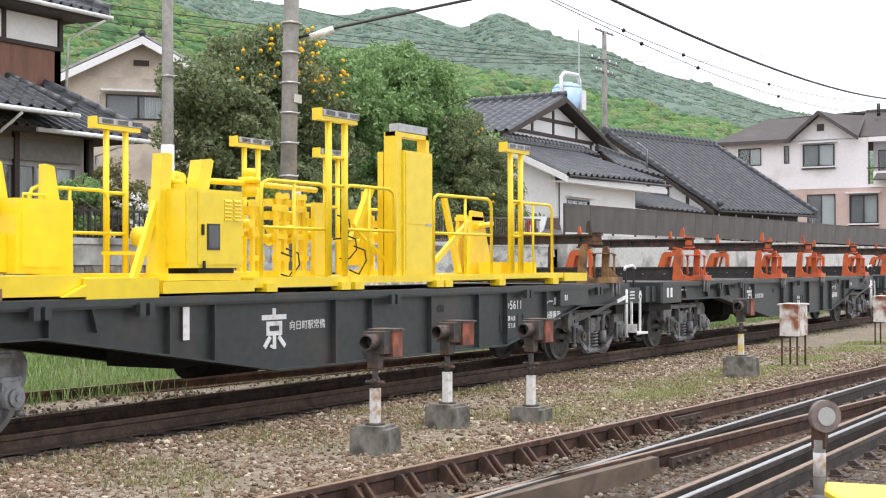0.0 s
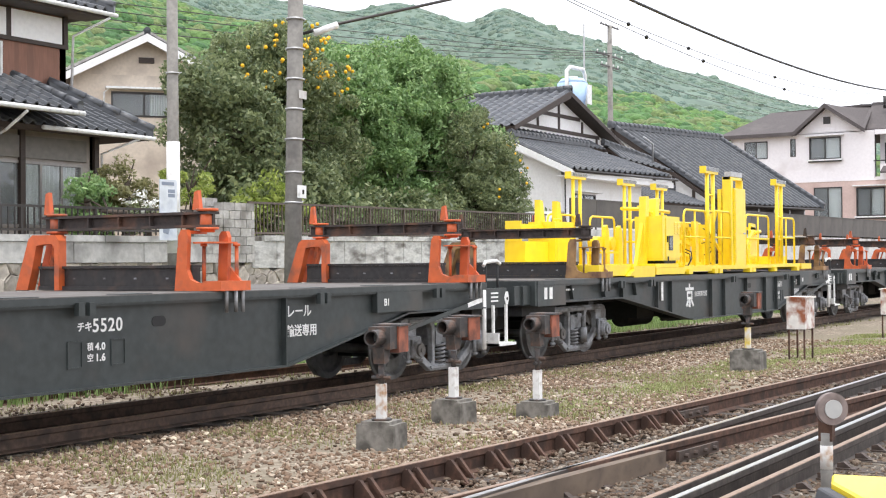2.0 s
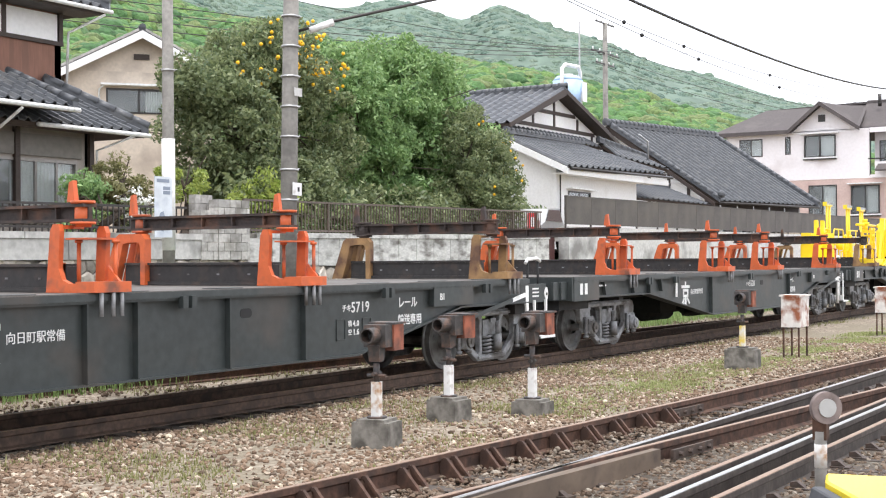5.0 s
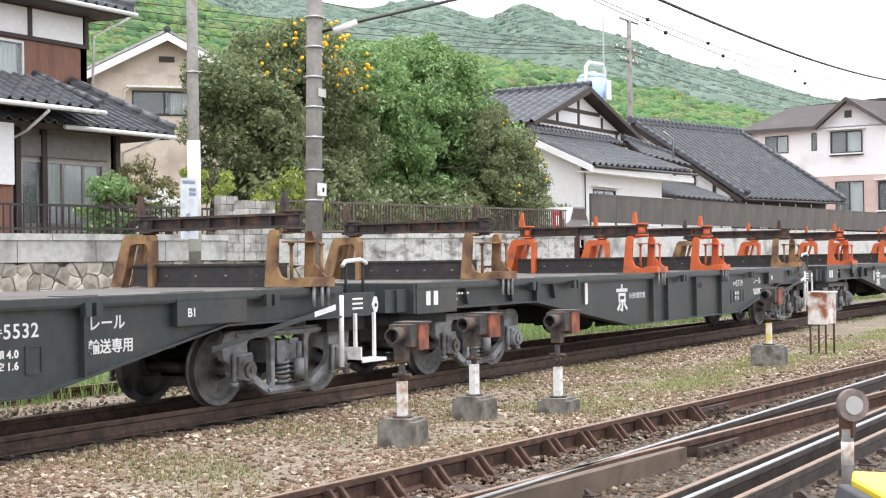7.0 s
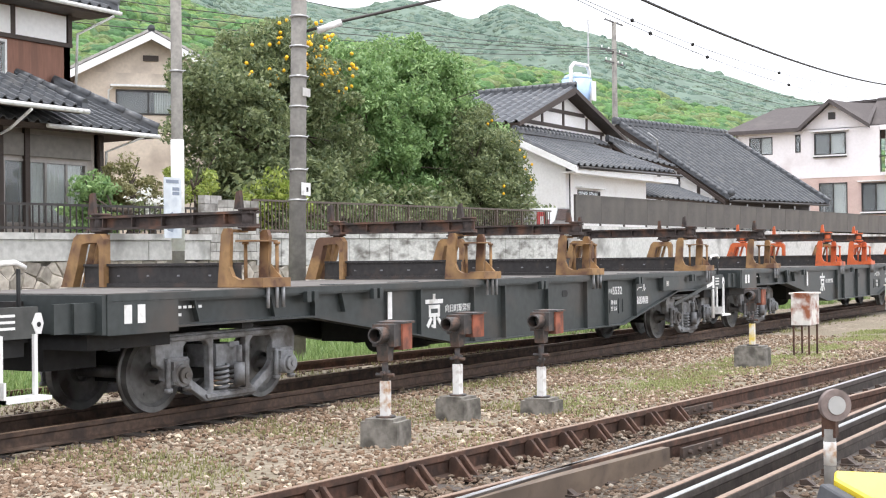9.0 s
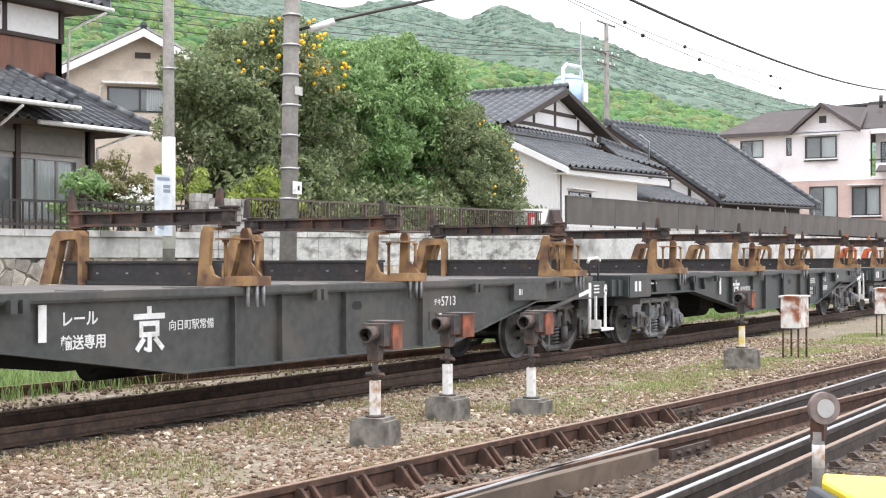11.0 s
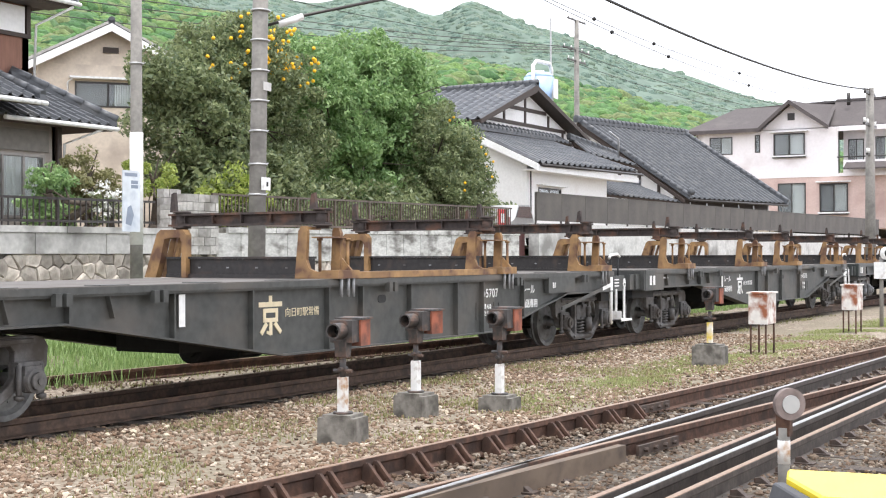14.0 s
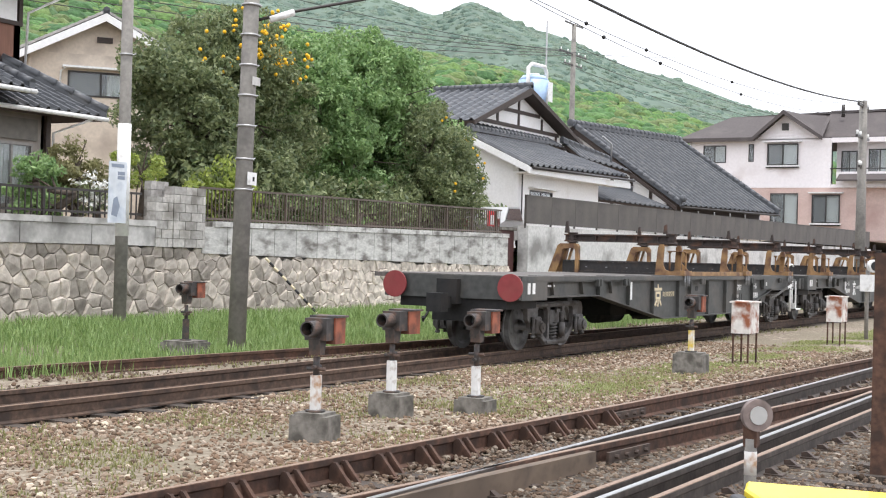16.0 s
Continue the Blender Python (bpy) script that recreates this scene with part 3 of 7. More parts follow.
    for dx, yy in ((-0.04, -0.98), (0.17, -1.28)):
        bm = rod(B(), (x + dx, yy, z + 0.02), (x + dx, yy, z + 0.5), 0.022, 8)
        part("tie_bolt", rod(bm, (x + dx, yy, z + 0.5), (x + dx, yy, z + 0.53), 0.04, 8), paint, r)
    part("link_bar", box(B(), x - 0.2, x + 0.2, -1.27, -0.96, z + 0.531, z + 0.55), paint, r, "", 0.006)
    # the clamps at the ends of the upper beam
    for y, tall in ((-1.0, 0.2), (1.42, 0.26)):
        bm = rod(B(), (x, y, z + 0.66), (x, y, z + 0.90), 0.085, 14)
        rod(bm, (x, y, z + 0.69), (x, y, z + 0.715), 0.13, 14)
        rod(bm, (x, y, z + 0.90), (x, y, z + 0.93), 0.125, 14)
        slab(bm, [(y + 0.09, z + 0.92), (y + 0.2, z + 0.92), (y + 0.17, z + 0.92 + tall), (y + 0.12, z + 0.94 + tall)], "x", x - 0.03, x + 0.03)
        part("clamp", bm, BEAM if ochre else paint, r, "rack clamp with upright handle", 0.008)
    for dx in (-0.12, 0.04, 0.16):
        part("bolt", rod(B(), (x + dx, -1.375, z - 0.24), (x + dx, -1.375, z + 0.02), 0.022, 8), BOGIE, r)
    return r


def painted_kyo(parent, x, material):
    """The depot's sign in broad brush strokes: lid, mouth and three feet."""
    bm = B()
    y0, y1 = -1.2565, -1.2505

    depth = itertools.count()

    def stroke(pts, w):
        lift = 0.0007 * next(depth)
        for (xa, za), (xb, zb) in zip(pts, pts[1:]):
            d = Vector((xb - xa, zb - za)).normalized() * (w / 2)
            n = Vector((-d.y, d.x))
            slab(bm, [(x + xa - d.x + n.x, za - d.y + n.y), (x + xb + d.x + n.x, zb + d.y + n.y), (x + xb + d.x - n.x, zb + d.y - n.y), (x + xa - d.x - n.x, za - d.y - n.y)], "y", y0 - lift, y1)

    stroke([(0, 1.15), (0, 1.11)], 0.062)
    stroke([(-0.2, 1.075), (0.2, 1.075)], 0.06)
    for pts in ([(-0.12, 1.0), (-0.12, 0.885)], [(0.12, 1.0), (0.12, 0.885)], [(-0.1, 1.0), (0.1, 1.0)], [(-0.1, 0.885), (0.1, 0.885)]):
        stroke(pts, 0.052)
    stroke([(0, 0.86), (0, 0.73)], 0.058)
    stroke([(-0.02, 0.72), (-0.06, 0.735)], 0.035)
    stroke([(-0.1, 0.825), (-0.17, 0.745)], 0.056)
    stroke([(0.1, 0.825), (0.18, 0.745)], 0.056)
    part("lettering", bm, material, parent, "white painted depot sign")


def build_wagon(label, racks, kyo, marks=(), end_discs=False, stripe=4.75, kyo_x=5.3, ribs=(3.05, 6.53, 12.36), plate=9.2, hole_dx=0.95, coat=GREY):
    w = thing("flat_wagon", pose(0, 0, 0), label, "rail wagon", "wagons of the train")
    for s in (-1, 1):
        y0, y1 = sorted((s * 1.25, s * 1.23))
        part("side_girder", slab(B(), BELLY, "y", y0, y1), coat, w, "dark grey fish-bellied side girder")
        y0, y1 = sorted((s * 1.33, s * 1.1))
        pts = [(-0.4, 1.0), (3.0, 1.0), (6.6, 0.46), (12.25, 0.46), (14.9, 0.99), (17.0, 0.99)]
        part("lower_flange", slab(B(), pts + [(x, z - 0.022) for x, z in pts[::-1]], "y", y0, y1), coat, w)
        part("upper_flange", box(B(), -0.4, 17.0, y0, y1, 1.255, 1.28), coat, w)
        for x in ribs:
            y0, y1 = sorted((s * 1.325, s * 1.25))
            part("girder_rib", slab(B(), [(x - 0.012, belly_z(x)), (x + 0.012, belly_z(x)), (x + 0.012, 1.256), (x - 0.012, 1.256)], "y", y0, y1), coat, w)
    part("deck", box(B(), -0.4, 17.0, -1.325, 1.6, 1.282, 1.36), DECKM, w, "worn grey-brown deck", 0.006)
    part("deck_edge", box(B(), -0.4, 17.0, -1.35, -1.327, 1.281, 1.352), coat, w)
    for i in range(11):
        x = 0.5 + i * 1.52
        part("deck_plate", box(B(), x, x + 0.42, -1.26, -1.02, 1.36, 1.368), coat, w)
    bm = box(B(), -0.6, 17.6, -0.2, 0.2, 0.85, 1.28)
    for x in (1.92, 6.6, 9.4, 12.25, 16.35):
        box(bm, x - 0.1, x + 0.1, -1.2, 1.2, 0.9 if x in (1.92, 16.35) else 0.55, 1.25)
    box(bm, 5.6, 7.2, -0.5, 0.5, 0.5, 0.95)
    rod(bm, (7.0, -0.5, 0.62), (8.4, -0.5, 0.62), 0.2)
    part("underframe", bm, DARK, w, "black centre sill and cross members")
    for y in (-0.62, 0.62):
        part("brake_rod", rod(B(), (6.6, y, 0.44), (12.2, y, 0.44), 0.035, 8), DARK, w)
    # unseen tanks, added to keep light from under the wagon
    for x0, x1 in ((6.9, 8.3), (9.7, 11.9)):
        part("shade_tank", rod(rod(B(), (x0, 0.45, 0.45), (x1, 0.45, 0.45), 0.2, 14), (x0 - 0.05, 0.45, 0.45), (x1 + 0.05, 0.45, 0.45), 0.12, 10), DARK, w, "black tank added to shade the ballast")
    part("end_sill", box(B(), -0.46, -0.401, -1.335, 1.335, 0.95, 1.345), coat, w, "", 0.012)
    part("end_sill", box(B(), 17.001, 17.05, -1.25, 1.25, 0.95, 1.3), coat, w)
    # the corner plate at the end, and the brace of the other end
    for s in (-1, 1):
        y0, y1 = sorted((s * 1.345, s * 1.26))
        part("corner_plate", box(B(), -0.4, 0.62, y0, y1, 0.94, 1.279), coat, w, "plain grey corner plate", 0.01)
        part("corner_plate", box(B(), 14.1, 15.2, y0, y1, 1.01, 1.279), coat, w, "plain grey corner plate", 0.01)
        bm = B()
        slab(bm, [(14.6, 0.70), (16.4, 1.0), (16.4, 1.06), (14.6, 0.76)], "y", *sorted((s * 1.37, s * 1.35)))
        part("brace", bm, coat, w)
        part("brace_end", slab(B(), [(16.402, 1.0), (16.82, 1.07), (16.82, 1.135), (16.402, 1.06)], "y", *sorted((s * 1.37, s * 1.35))), WHITE, w, "white painted brace end")
    for end, d in ((-0.46, -1), (17.6, 1)):
        bm = box(B(), min(end, end + d * 0.45), max(end, end + d * 0.45), -0.09, 0.09, 0.78, 0.98)
        box(bm, min(end + d * 0.36, end + d * 0.6), max(end + d * 0.36, end + d * 0.6), -0.16, 0.13, 0.72, 1.04)
        part("coupler", bm, DARK, w, "black knuckle coupler", 0.03)
        bm = B()
        pipe(bm, [(end, 0.3, 0.9), (end + d * 0.2, 0.32, 0.7), (end + d * 0.4, 0.3, 0.55), (end + d * 0.55, 0.22, 0.62)], 0.022)
        part("brake_hose", bm, BLACK, w, "black rubber brake hose")
    if not end_discs:
        for s in (-1, 1):
            bm = box(B(), -1.0, -0.462, *sorted((s * 1.25, s * 1.2)), 0.98, 1.275)
            box(bm, -0.78, -0.75, *sorted((s * 1.29, s * 1.25)), 0.98, 1.275)
            part("end_bracket", bm, coat, w, "", 0.006)
    for x0, x1 in ((-0.39, 0.8), (17.06, 17.86)):
        part("end_underframe", box(B(), x0, x1, -1.05, 1.05, 0.78, 0.945), DARK, w, "", 0.01)
    if end_discs:
        for y in (-1.2, 1.08):
            bm = B()
            rod(bm, (-0.52, y, 1.16), (-0.56, y, 1.16), 0.235, 28)
            disc = part("tail_disc", bm, REDM, w, "faded red round tail disc")
            bm = B()
            rod(bm, (-0.46, y, 1.16), (-0.53, y, 1.16), 0.05, 8)
            part("disc_holder", bm, DARK, disc)
    # the hand-brake platform beyond the deck, its steps and rails
    bm = box(B(), 17.06, 17.97, -1.1, 1.1, 1.0, 1.06)
    box(bm, 17.08, 17.92, -1.18, -1.1, 0.96, 1.26)
    box(bm, 17.88, 17.97, -1.1, 1.1, 0.96, 1.24)
    part("end_platform", bm, coat, w, "grey hand-brake platform")
    for s in (-1, 1):
        bm = B()
        rod(bm, (17.10, s * 1.24, 0.35), (17.10, s * 1.24, 1.24), 0.035, 8)
        part("step_post", bm, WHITE, w, "white painted step post")
        bm = B()
        for x in (17.45, 17.86):
            box(bm, x - 0.02, x + 0.02, s * 1.2 - 0.018, s * 1.2 + 0.018, 0.4, 1.0)
        box(bm, 17.38, 17.95, s * 1.2 - 0.13, s * 1.2 + 0.13, 0.38, 0.42)
        box(bm, 17.38, 17.41, s * 1.2 - 0.13, s * 1.2 + 0.13, 0.38, 0.58)
        part("step", bm, WHITE, w, "white painted footstep", 0.004)
    for x in (17.37, 17.74):
        part("hand_rail", pipe(B(), [(x, -1.12, 1.05), (x, -1.12, 1.62)], 0.02), DARK, w)
    bm = B()
    pipe(bm, [(17.30, -1.12, 1.6), (17.37, -1.12, 1.66), (17.70, -1.12, 1.68), (17.82, -1.12, 1.63)], 0.028)
    part("grab_bar", bm, WHITE, w, "white grab bar")
    bars(w, [(17.42, 17.64, 1.05 + i * 0.06, 1.075 + i * 0.06) for i in range(3)], y=-1.184)
    bm = B()
    slab(bm, [(17.84, 1.1), (17.89, 1.2), (17.95, 1.2), (17.98, 1.1), (17.95, 1.0), (17.89, 1.0)], "y", -1.19, -1.17)
    plate_ = part("uncoupling_plate", bm, WHITE, w, "small white plate")
    part("plate_hole", rod(B(), (17.92, -1.194, 1.09), (17.92, -1.19, 1.09), 0.025, 10), BLACK, plate_)
    for x in (1.92, 16.47):
        build_bogie(w, x, BOGIED if coat is DUSTY else BOGIE)
    for x0, x1 in ((-0.38, 0.35), (15.9, 16.6), (1.5, 2.35)):
        part("draw_gear", box(B(), x0, x1, -0.4, 0.4, 0.55, 0.95), DARK, w, "black draw gear and brake rigging", 0.03)
    for x in AXLES:
        part("wheelset", WHEELSET, None, w, "grey steel wheelset", 0, pose(x, 0, 0.43))
    # painted marks
    for x in (-0.17, 0.02):
        bars(w, [(x, x + 0.105, 1.05, 1.24)], y=-1.348, name="white_bar")
    bars(w, [(0.36 + i * 0.08, 0.41 + i * 0.08, 1.17, 1.2) for i in range(9)] + [(0.36 + i * 0.08, 0.41 + i * 0.08, 1.09, 1.12) for i in range(5)], y=-1.284)
    bars(w, [(stripe - 0.05, stripe + 0.05, 0.88, 1.24)], y=-1.29, name="white_stripe")
    if kyo:
        painted_kyo(w, kyo_x, kyo)
        lettering("向日町駅常備", 0.122, w, kyo_x + 0.29, 0.92, name="lettering", material=kyo, bold=0.0)
    for body, size, x, z, *y in marks:
        lettering(body, size, w, x, z, *y)
    # framed load figures under the number, and the oval drain hole
    lettering("積", 0.085, w, plate + 0.23, 0.825, bold=0.001)
    lettering("空", 0.085, w, plate + 0.23, 0.715, bold=0.001)
    lettering("4.0", 0.1, w, plate + 0.34, 0.82, bold=0.003)
    lettering("1.6", 0.1, w, plate + 0.34, 0.71, bold=0.003)
    for d in (-0.03, 0.55):
        bm = B()
        for q in ((d, d + 0.2, 0.905, 0.92), (d, d + 0.2, 0.65, 0.665), (d, d + 0.015, 0.665, 0.905), (d + 0.185, d + 0.2, 0.665, 0.905)):
            box(bm, plate + q[0], plate + q[1], -1.262, -1.25, q[2], q[3])
        part("card_frame", bm, coat, w)
    bm = B()
    for d in (-0.05, 0.05):
        rod(bm, (plate + hole_dx + d, -1.256, 1.07), (plate + hole_dx + d, -1.24, 1.07), 0.055, 12)
    box(bm, plate + hole_dx - 0.05, plate + hole_dx + 0.05, -1.2555, -1.24, 1.015, 1.125)
    part("drain_hole", bm, BLACK, w)
    for x in (2.9, 4.3, 9.0, 12.9, 15.6):
        bm = B()
        for dx in (-0.07, 0.07):
            box(bm, x + dx - 0.04, x + dx + 0.04, -1.4, -1.33, 1.17, 1.3)
        part("stake_pocket", bm, coat, w, "", 0.01)
    for x in (0.9, 2.2, 3.6):
        part("gusset", slab(B(), [(x, 1.255), (x + 0.015, 1.255), (x + 0.09, 1.02), (x + 0.075, 1.02)], "y", -1.32, -1.25), coat, w)
    for x, paint in racks:
        rack(w, x, paint)
    return w


PITCH, LEAD = 19.0525, 5.823
O, U = ORANGE, OCHRE
FADED = mat("yellowed white paint", (0.72, 0.62, 0.42), 0.6, 0, 0.1, 10, 0.03)
WAGONS = []
RACKS = (2.0, 7.5, 11.1, 16.0)
RIBS = (3.05, 4.72, 5.44, 7.73, 8.55, 10.03, 11.39, 12.28, 13.64)


def add_wagon(k, label, paints, kyo=WHITE, number="", number_x=9.2, rail_x=12.5, stripe=4.75, kyo_x=5.3, ribs=RIBS, racks=RACKS, discs=False, hole_dx=-1.8):
    """One wagon of the train with its own ribs, racks and lettering."""
    marks = [("レール", 0.165, rail_x, 1.03), ("輸送専用", 0.152, rail_x, 0.80)] if rail_x else []
    if number:
        marks += [(number, 0.19, number_x, 1.0), ("チキ", 0.1, number_x - 0.2, 1.02)]
    marks.append(("B1", 0.13, 14.25, 1.1, -1.349))
    w = build_wagon(label, [(x, p) for x, p in zip(racks, paints) if p], kyo, marks, discs, stripe, kyo_x, ribs, number_x - 0.3, hole_dx, DUSTY if k > 3 else GREY)
    WAGONS.append((w, LEAD - PITCH * k))
    return w


add_wagon(-2, "dark grey flat wagon with orange rail racks", (O, O, O, O))
add_wagon(-1, "dark grey flat wagon with orange rail racks on its deck", (O, O, O, O))
add_wagon(0, "dark grey flat wagon carrying yellow rail-handling machinery", (U, None, None, U), number="5611", number_x=12.48, rail_x=13.68, stripe=5.0, kyo_x=6.57, racks=(2.15, 7.5, 11.1, 16.3))
add_wagon(1, "dark grey flat wagon with four orange rail racks", (O, O, O, O), number="5520", number_x=9.2, rail_x=12.3, stripe=4.5, kyo_x=5.1, ribs=(3.05, 6.53, 12.22), racks=(2.08, 7.54, 11.2, 16.6), hole_dx=1.24)
add_wagon(2, "dark grey flat wagon with ochre and orange rail racks", (U, O, O, U), number="5719", number_x=12.2, rail_x=13.3, stripe=4.85, kyo_x=6.35, ribs=(3.05, 7.6, 8.3, 9.75, 11.15), racks=(2.0, 7.85, 11.2, 16.4))
add_wagon(3, "dark green-grey flat wagon with rust-worn ochre rail racks", (U, U, U, U), number="5532", number_x=11.93, rail_x=12.95, stripe=4.72, kyo_x=5.89, ribs=(3.05, 5.45, 6.9, 7.84, 9.28, 10.74, 11.6, 12.85), racks=(2.2, 7.3, 11.0, 16.5), hole_dx=-1.62)
add_wagon(4, "dusty grey flat wagon with rust-worn ochre rail racks", (U, U, U, U), number="5713", number_x=12.05, rail_x=4.92, stripe=4.66, kyo_x=6.14, ribs=(3.05, 7.45, 8.31, 9.62, 11.45), racks=(2.2, 7.72, 11.15, 16.4))
add_wagon(5, "dusty last flat wagon with red tail discs", (None, U, U, U), kyo=FADED, number="5707", number_x=11.97, rail_x=13.24, stripe=4.75, kyo_x=6.4, ribs=(3.05, 4.6, 5.98, 7.56, 8.35, 9.6, 10.95, 11.78, 13.2), discs=True, racks=(2.0, 7.87, 12.5, 16.5), hole_dx=-2.75)
part("deck_plank", box(B(), 8.2, 12.2, -1.34, -1.12, 1.362, 1.45), OCHRE, WAGONS[-1][0], "rust-brown timber along the deck edge", 0.01)


# ---- the yellow rail-handling machinery on its wagon ----
def build_machine():
    mc = thing("rail_handling_machine", pose(0, 0, 0), "bright yellow rail-handling machinery on a flat wagon", "machine")

    def y_part(name, bm, label="", bevel=0.012, parent=mc, material=YELLOW):
        return part(name, bm, material, parent, label, bevel)

    for x0, x1, za, zb, ya, yb in ((2.1, 3.5, 1.39, 1.59, -1.28, 1.3), (3.505, 4.53, 1.34, 1.56, -1.34, 1.3), (4.59, 6.1, 1.39, 1.52, -1.34, 1.2), (4.75, 5.95, 1.525, 1.6, -1.26, 0.9),
                                  (6.13, 8.06, 1.43, 1.55, -1.3, 1.3), (8.07, 10.3, 1.46, 1.55, -1.3, 1.3), (10.31, 12.2, 1.47, 1.55, -1.3, 1.3), (12.21, 14.3, 1.48, 1.56, -1.3, 1.3), (14.31, 15.2, 1.42, 1.56, -1.32, 1.2)):
        y_part("bed_frame", box(B(), x0, x1, ya, yb, za, zb), "yellow steel bed", 0.015)
    for x in (6.4, 7.9, 8.2, 10.2, 10.45, 12.05, 13.9):
        y_part("mount", box(B(), x - 0.1, x + 0.1, -1.36, -1.2, 1.38, 1.48), "", 0.01)
    # the wedge step at the front of the bed
    y_part("wedge_step", slab(B(), [(3.2, 1.38), (3.5, 1.38), (3.5, 1.5)], "y", -1.36, -1.29), "", 0)

    # the desk along the far side, its long tray and two upright lugs
    desk = y_part("control_desk", box(B(), 4.45, 5.3, 0.75, 1.35, 1.6, 2.46), "yellow control desk", 0.02)
    y_part("door_panel", box(B(), 4.52, 5.23, 0.735, 0.75, 1.68, 2.3), "", 0.006, desk)
    y_part("tray_box", box(B(), 3.45, 4.448, 0.9, 1.35, 1.62, 2.06), "", 0.02, desk)
    y_part("tray_beam", box(B(), 3.45, 4.448, 1.0, 1.3, 2.3, 2.4), "", 0.015, desk)
    y_part("end_plate", box(B(), 3.42, 3.47, 0.98, 1.32, 2.06, 2.46), "", 0.008, desk)
    for x in (4.36, 5.14):
        y_part("lug", slab(B(), [(x, 2.4), (x + 0.24, 2.4), (x + 0.14, 2.88), (x + 0.01, 2.9)], "y", 1.04, 1.16), "", 0.015, desk)
    y_part("handle", pipe(B(), [(4.68, 0.9, 2.46), (4.68, 0.9, 2.52), (5.0, 0.9, 2.52), (5.0, 0.9, 2.46)], 0.018), "", 0, desk)

    def mast(x, y, w, top, rungs, base=1.56, r=0.04):
        """Two slim tubes with rungs, a bar on top and a grey lamp lying on it."""
        bm = B()
        for dx in (0, w):
            rod(bm, (x + dx, y, base), (x + dx, y, top), r, 10)
        for zz in rungs:
            rod(bm, (x, y, zz), (x + w, y, zz), 0.024, 8)
        m = y_part("mast", bm, "yellow twin-tube mast", 0)
        y_part("lamp_bar", box(B(), x - 0.22, x + w + 0.22, y - 0.05, y + 0.05, top, top + 0.055), "", 0.008, m)
        y_part("end_plate", box(B(), x - 0.25, x - 0.221, y - 0.07, y + 0.07, top, top + 0.15), "", 0.006, m)
        lamp = part("work_lamp", box(B(), x - 0.18, x + w + 0.24, y - 0.06, y + 0.06, top + 0.06, top + 0.14), STEEL, m, "grey work lamp housing", 0.015)
        for k in range(3):
            part("lamp_lens", box(B(), x - 0.12 + k * 0.26, x + 0.06 + k * 0.26, y - 0.066, y - 0.06, top + 0.072, top + 0.128), GLASS, lamp)
        return m

    mast(6.33, 1.25, 0.34, 3.42, (2.62, 2.1))
    mast(9.05, 1.25, 0.31, 3.40, (2.62, 2.1))
    mast(11.03, 1.25, 0.33, 3.38, (2.62, 2.1))
    mast(7.67, -1.25, 0.35, 3.50, (2.7, 3.05), r=0.045)
    mast(12.52, -1.25, 0.34, 3.46, (2.7, 2.15), r=0.045)

    def railing(xs, y, zt, mids, r=0.024):
        """A tubular loop with rounded shoulders, inner posts and knee rails."""
        a, b = xs[0], xs[-1]
        bm = pipe(B(), [(a, y, 1.55), (a, y, zt - 0.12), (a + 0.04, y, zt - 0.035), (a + 0.13, y, zt), (b - 0.13, y, zt), (b - 0.04, y, zt - 0.035), (b, y, zt - 0.12), (b, y, 1.55)], r, 8)
        for x in xs[1:-1]:
            rod(bm, (x, y, 1.55), (x, y, zt), r * 0.9, 8)
        for zz in mids:
            rod(bm, (a, y, zz), (b, y, zz), r * 0.9, 8)
        y_part("guard_rail", bm, "yellow tubular guard rail", 0)

    railing((5.06, 5.69, 6.33), 1.22, 2.64, (2.1,))
    railing((7.1, 7.75, 8.4), 1.22, 2.64, (2.1,))
    railing((9.36, 10.2, 11.03), 1.22, 2.62, (2.1,))
    railing((6.37, 7.0, 7.67), -1.22, 2.70, (2.14,))
    railing((8.05, 8.62, 9.22), -1.22, 2.72, (2.15,))
    railing((10.25, 11.15, 11.95), -1.22, 2.70, (2.15,))
    railing((12.66, 13.35, 14.04), -1.22, 2.69, (2.2,))
    railing((12.0, 13.0, 14.0), 1.22, 2.62, (2.1,))
    # small table frame behind the engine box
    bm = B()
    for x in (5.67, 6.12, 6.55):
        rod(bm, (x, 0.6, 1.56), (x, 0.6, 1.84), 0.022, 6)
    box(bm, 5.64, 6.58, 0.3, 0.63, 1.82, 1.86)
    y_part("low_stand", bm, "", 0)
    # engine box with louvres, a gauge window and a dark foot
    cab = y_part("engine_box", box(B(), 5.02, 5.93, -1.3, -0.72, 1.66, 2.53), "yellow engine box with louvres", 0.015)
    y_part("front_panel", box(B(), 5.17, 5.9, -1.312, -1.3, 1.70, 2.5), "", 0.004, cab)
    y_part("side_panel", box(B(), 5.008, 5.02, -1.27, -0.75, 1.72, 2.48), "", 0.004, cab)
    for i in range(6):
        for x in (5.6, 5.76):
            y_part("louvre", slab(B(), [(-1.312, 2.2 + i * 0.042), (-1.33, 2.195 + i * 0.042), (-1.312, 2.222 + i * 0.042)], "x", x, x + 0.12), "", 0, cab)
    part("small_window", box(B(), 5.31, 5.52, -1.322, -1.31, 1.86, 2.15), FRAME, cab, "dark framed gauge window", 0.004)
    part("gauge_pane", box(B(), 5.335, 5.495, -1.326, -1.322, 1.885, 2.125), GLASS, cab)
    part("dark_recess", box(B(), 5.25, 5.85, -1.24, -0.8, 1.601, 1.66), BLACK, cab)
    part("latch", box(B(), 5.22, 5.25, -1.332, -1.312, 2.02, 2.14), BLACK, cab)
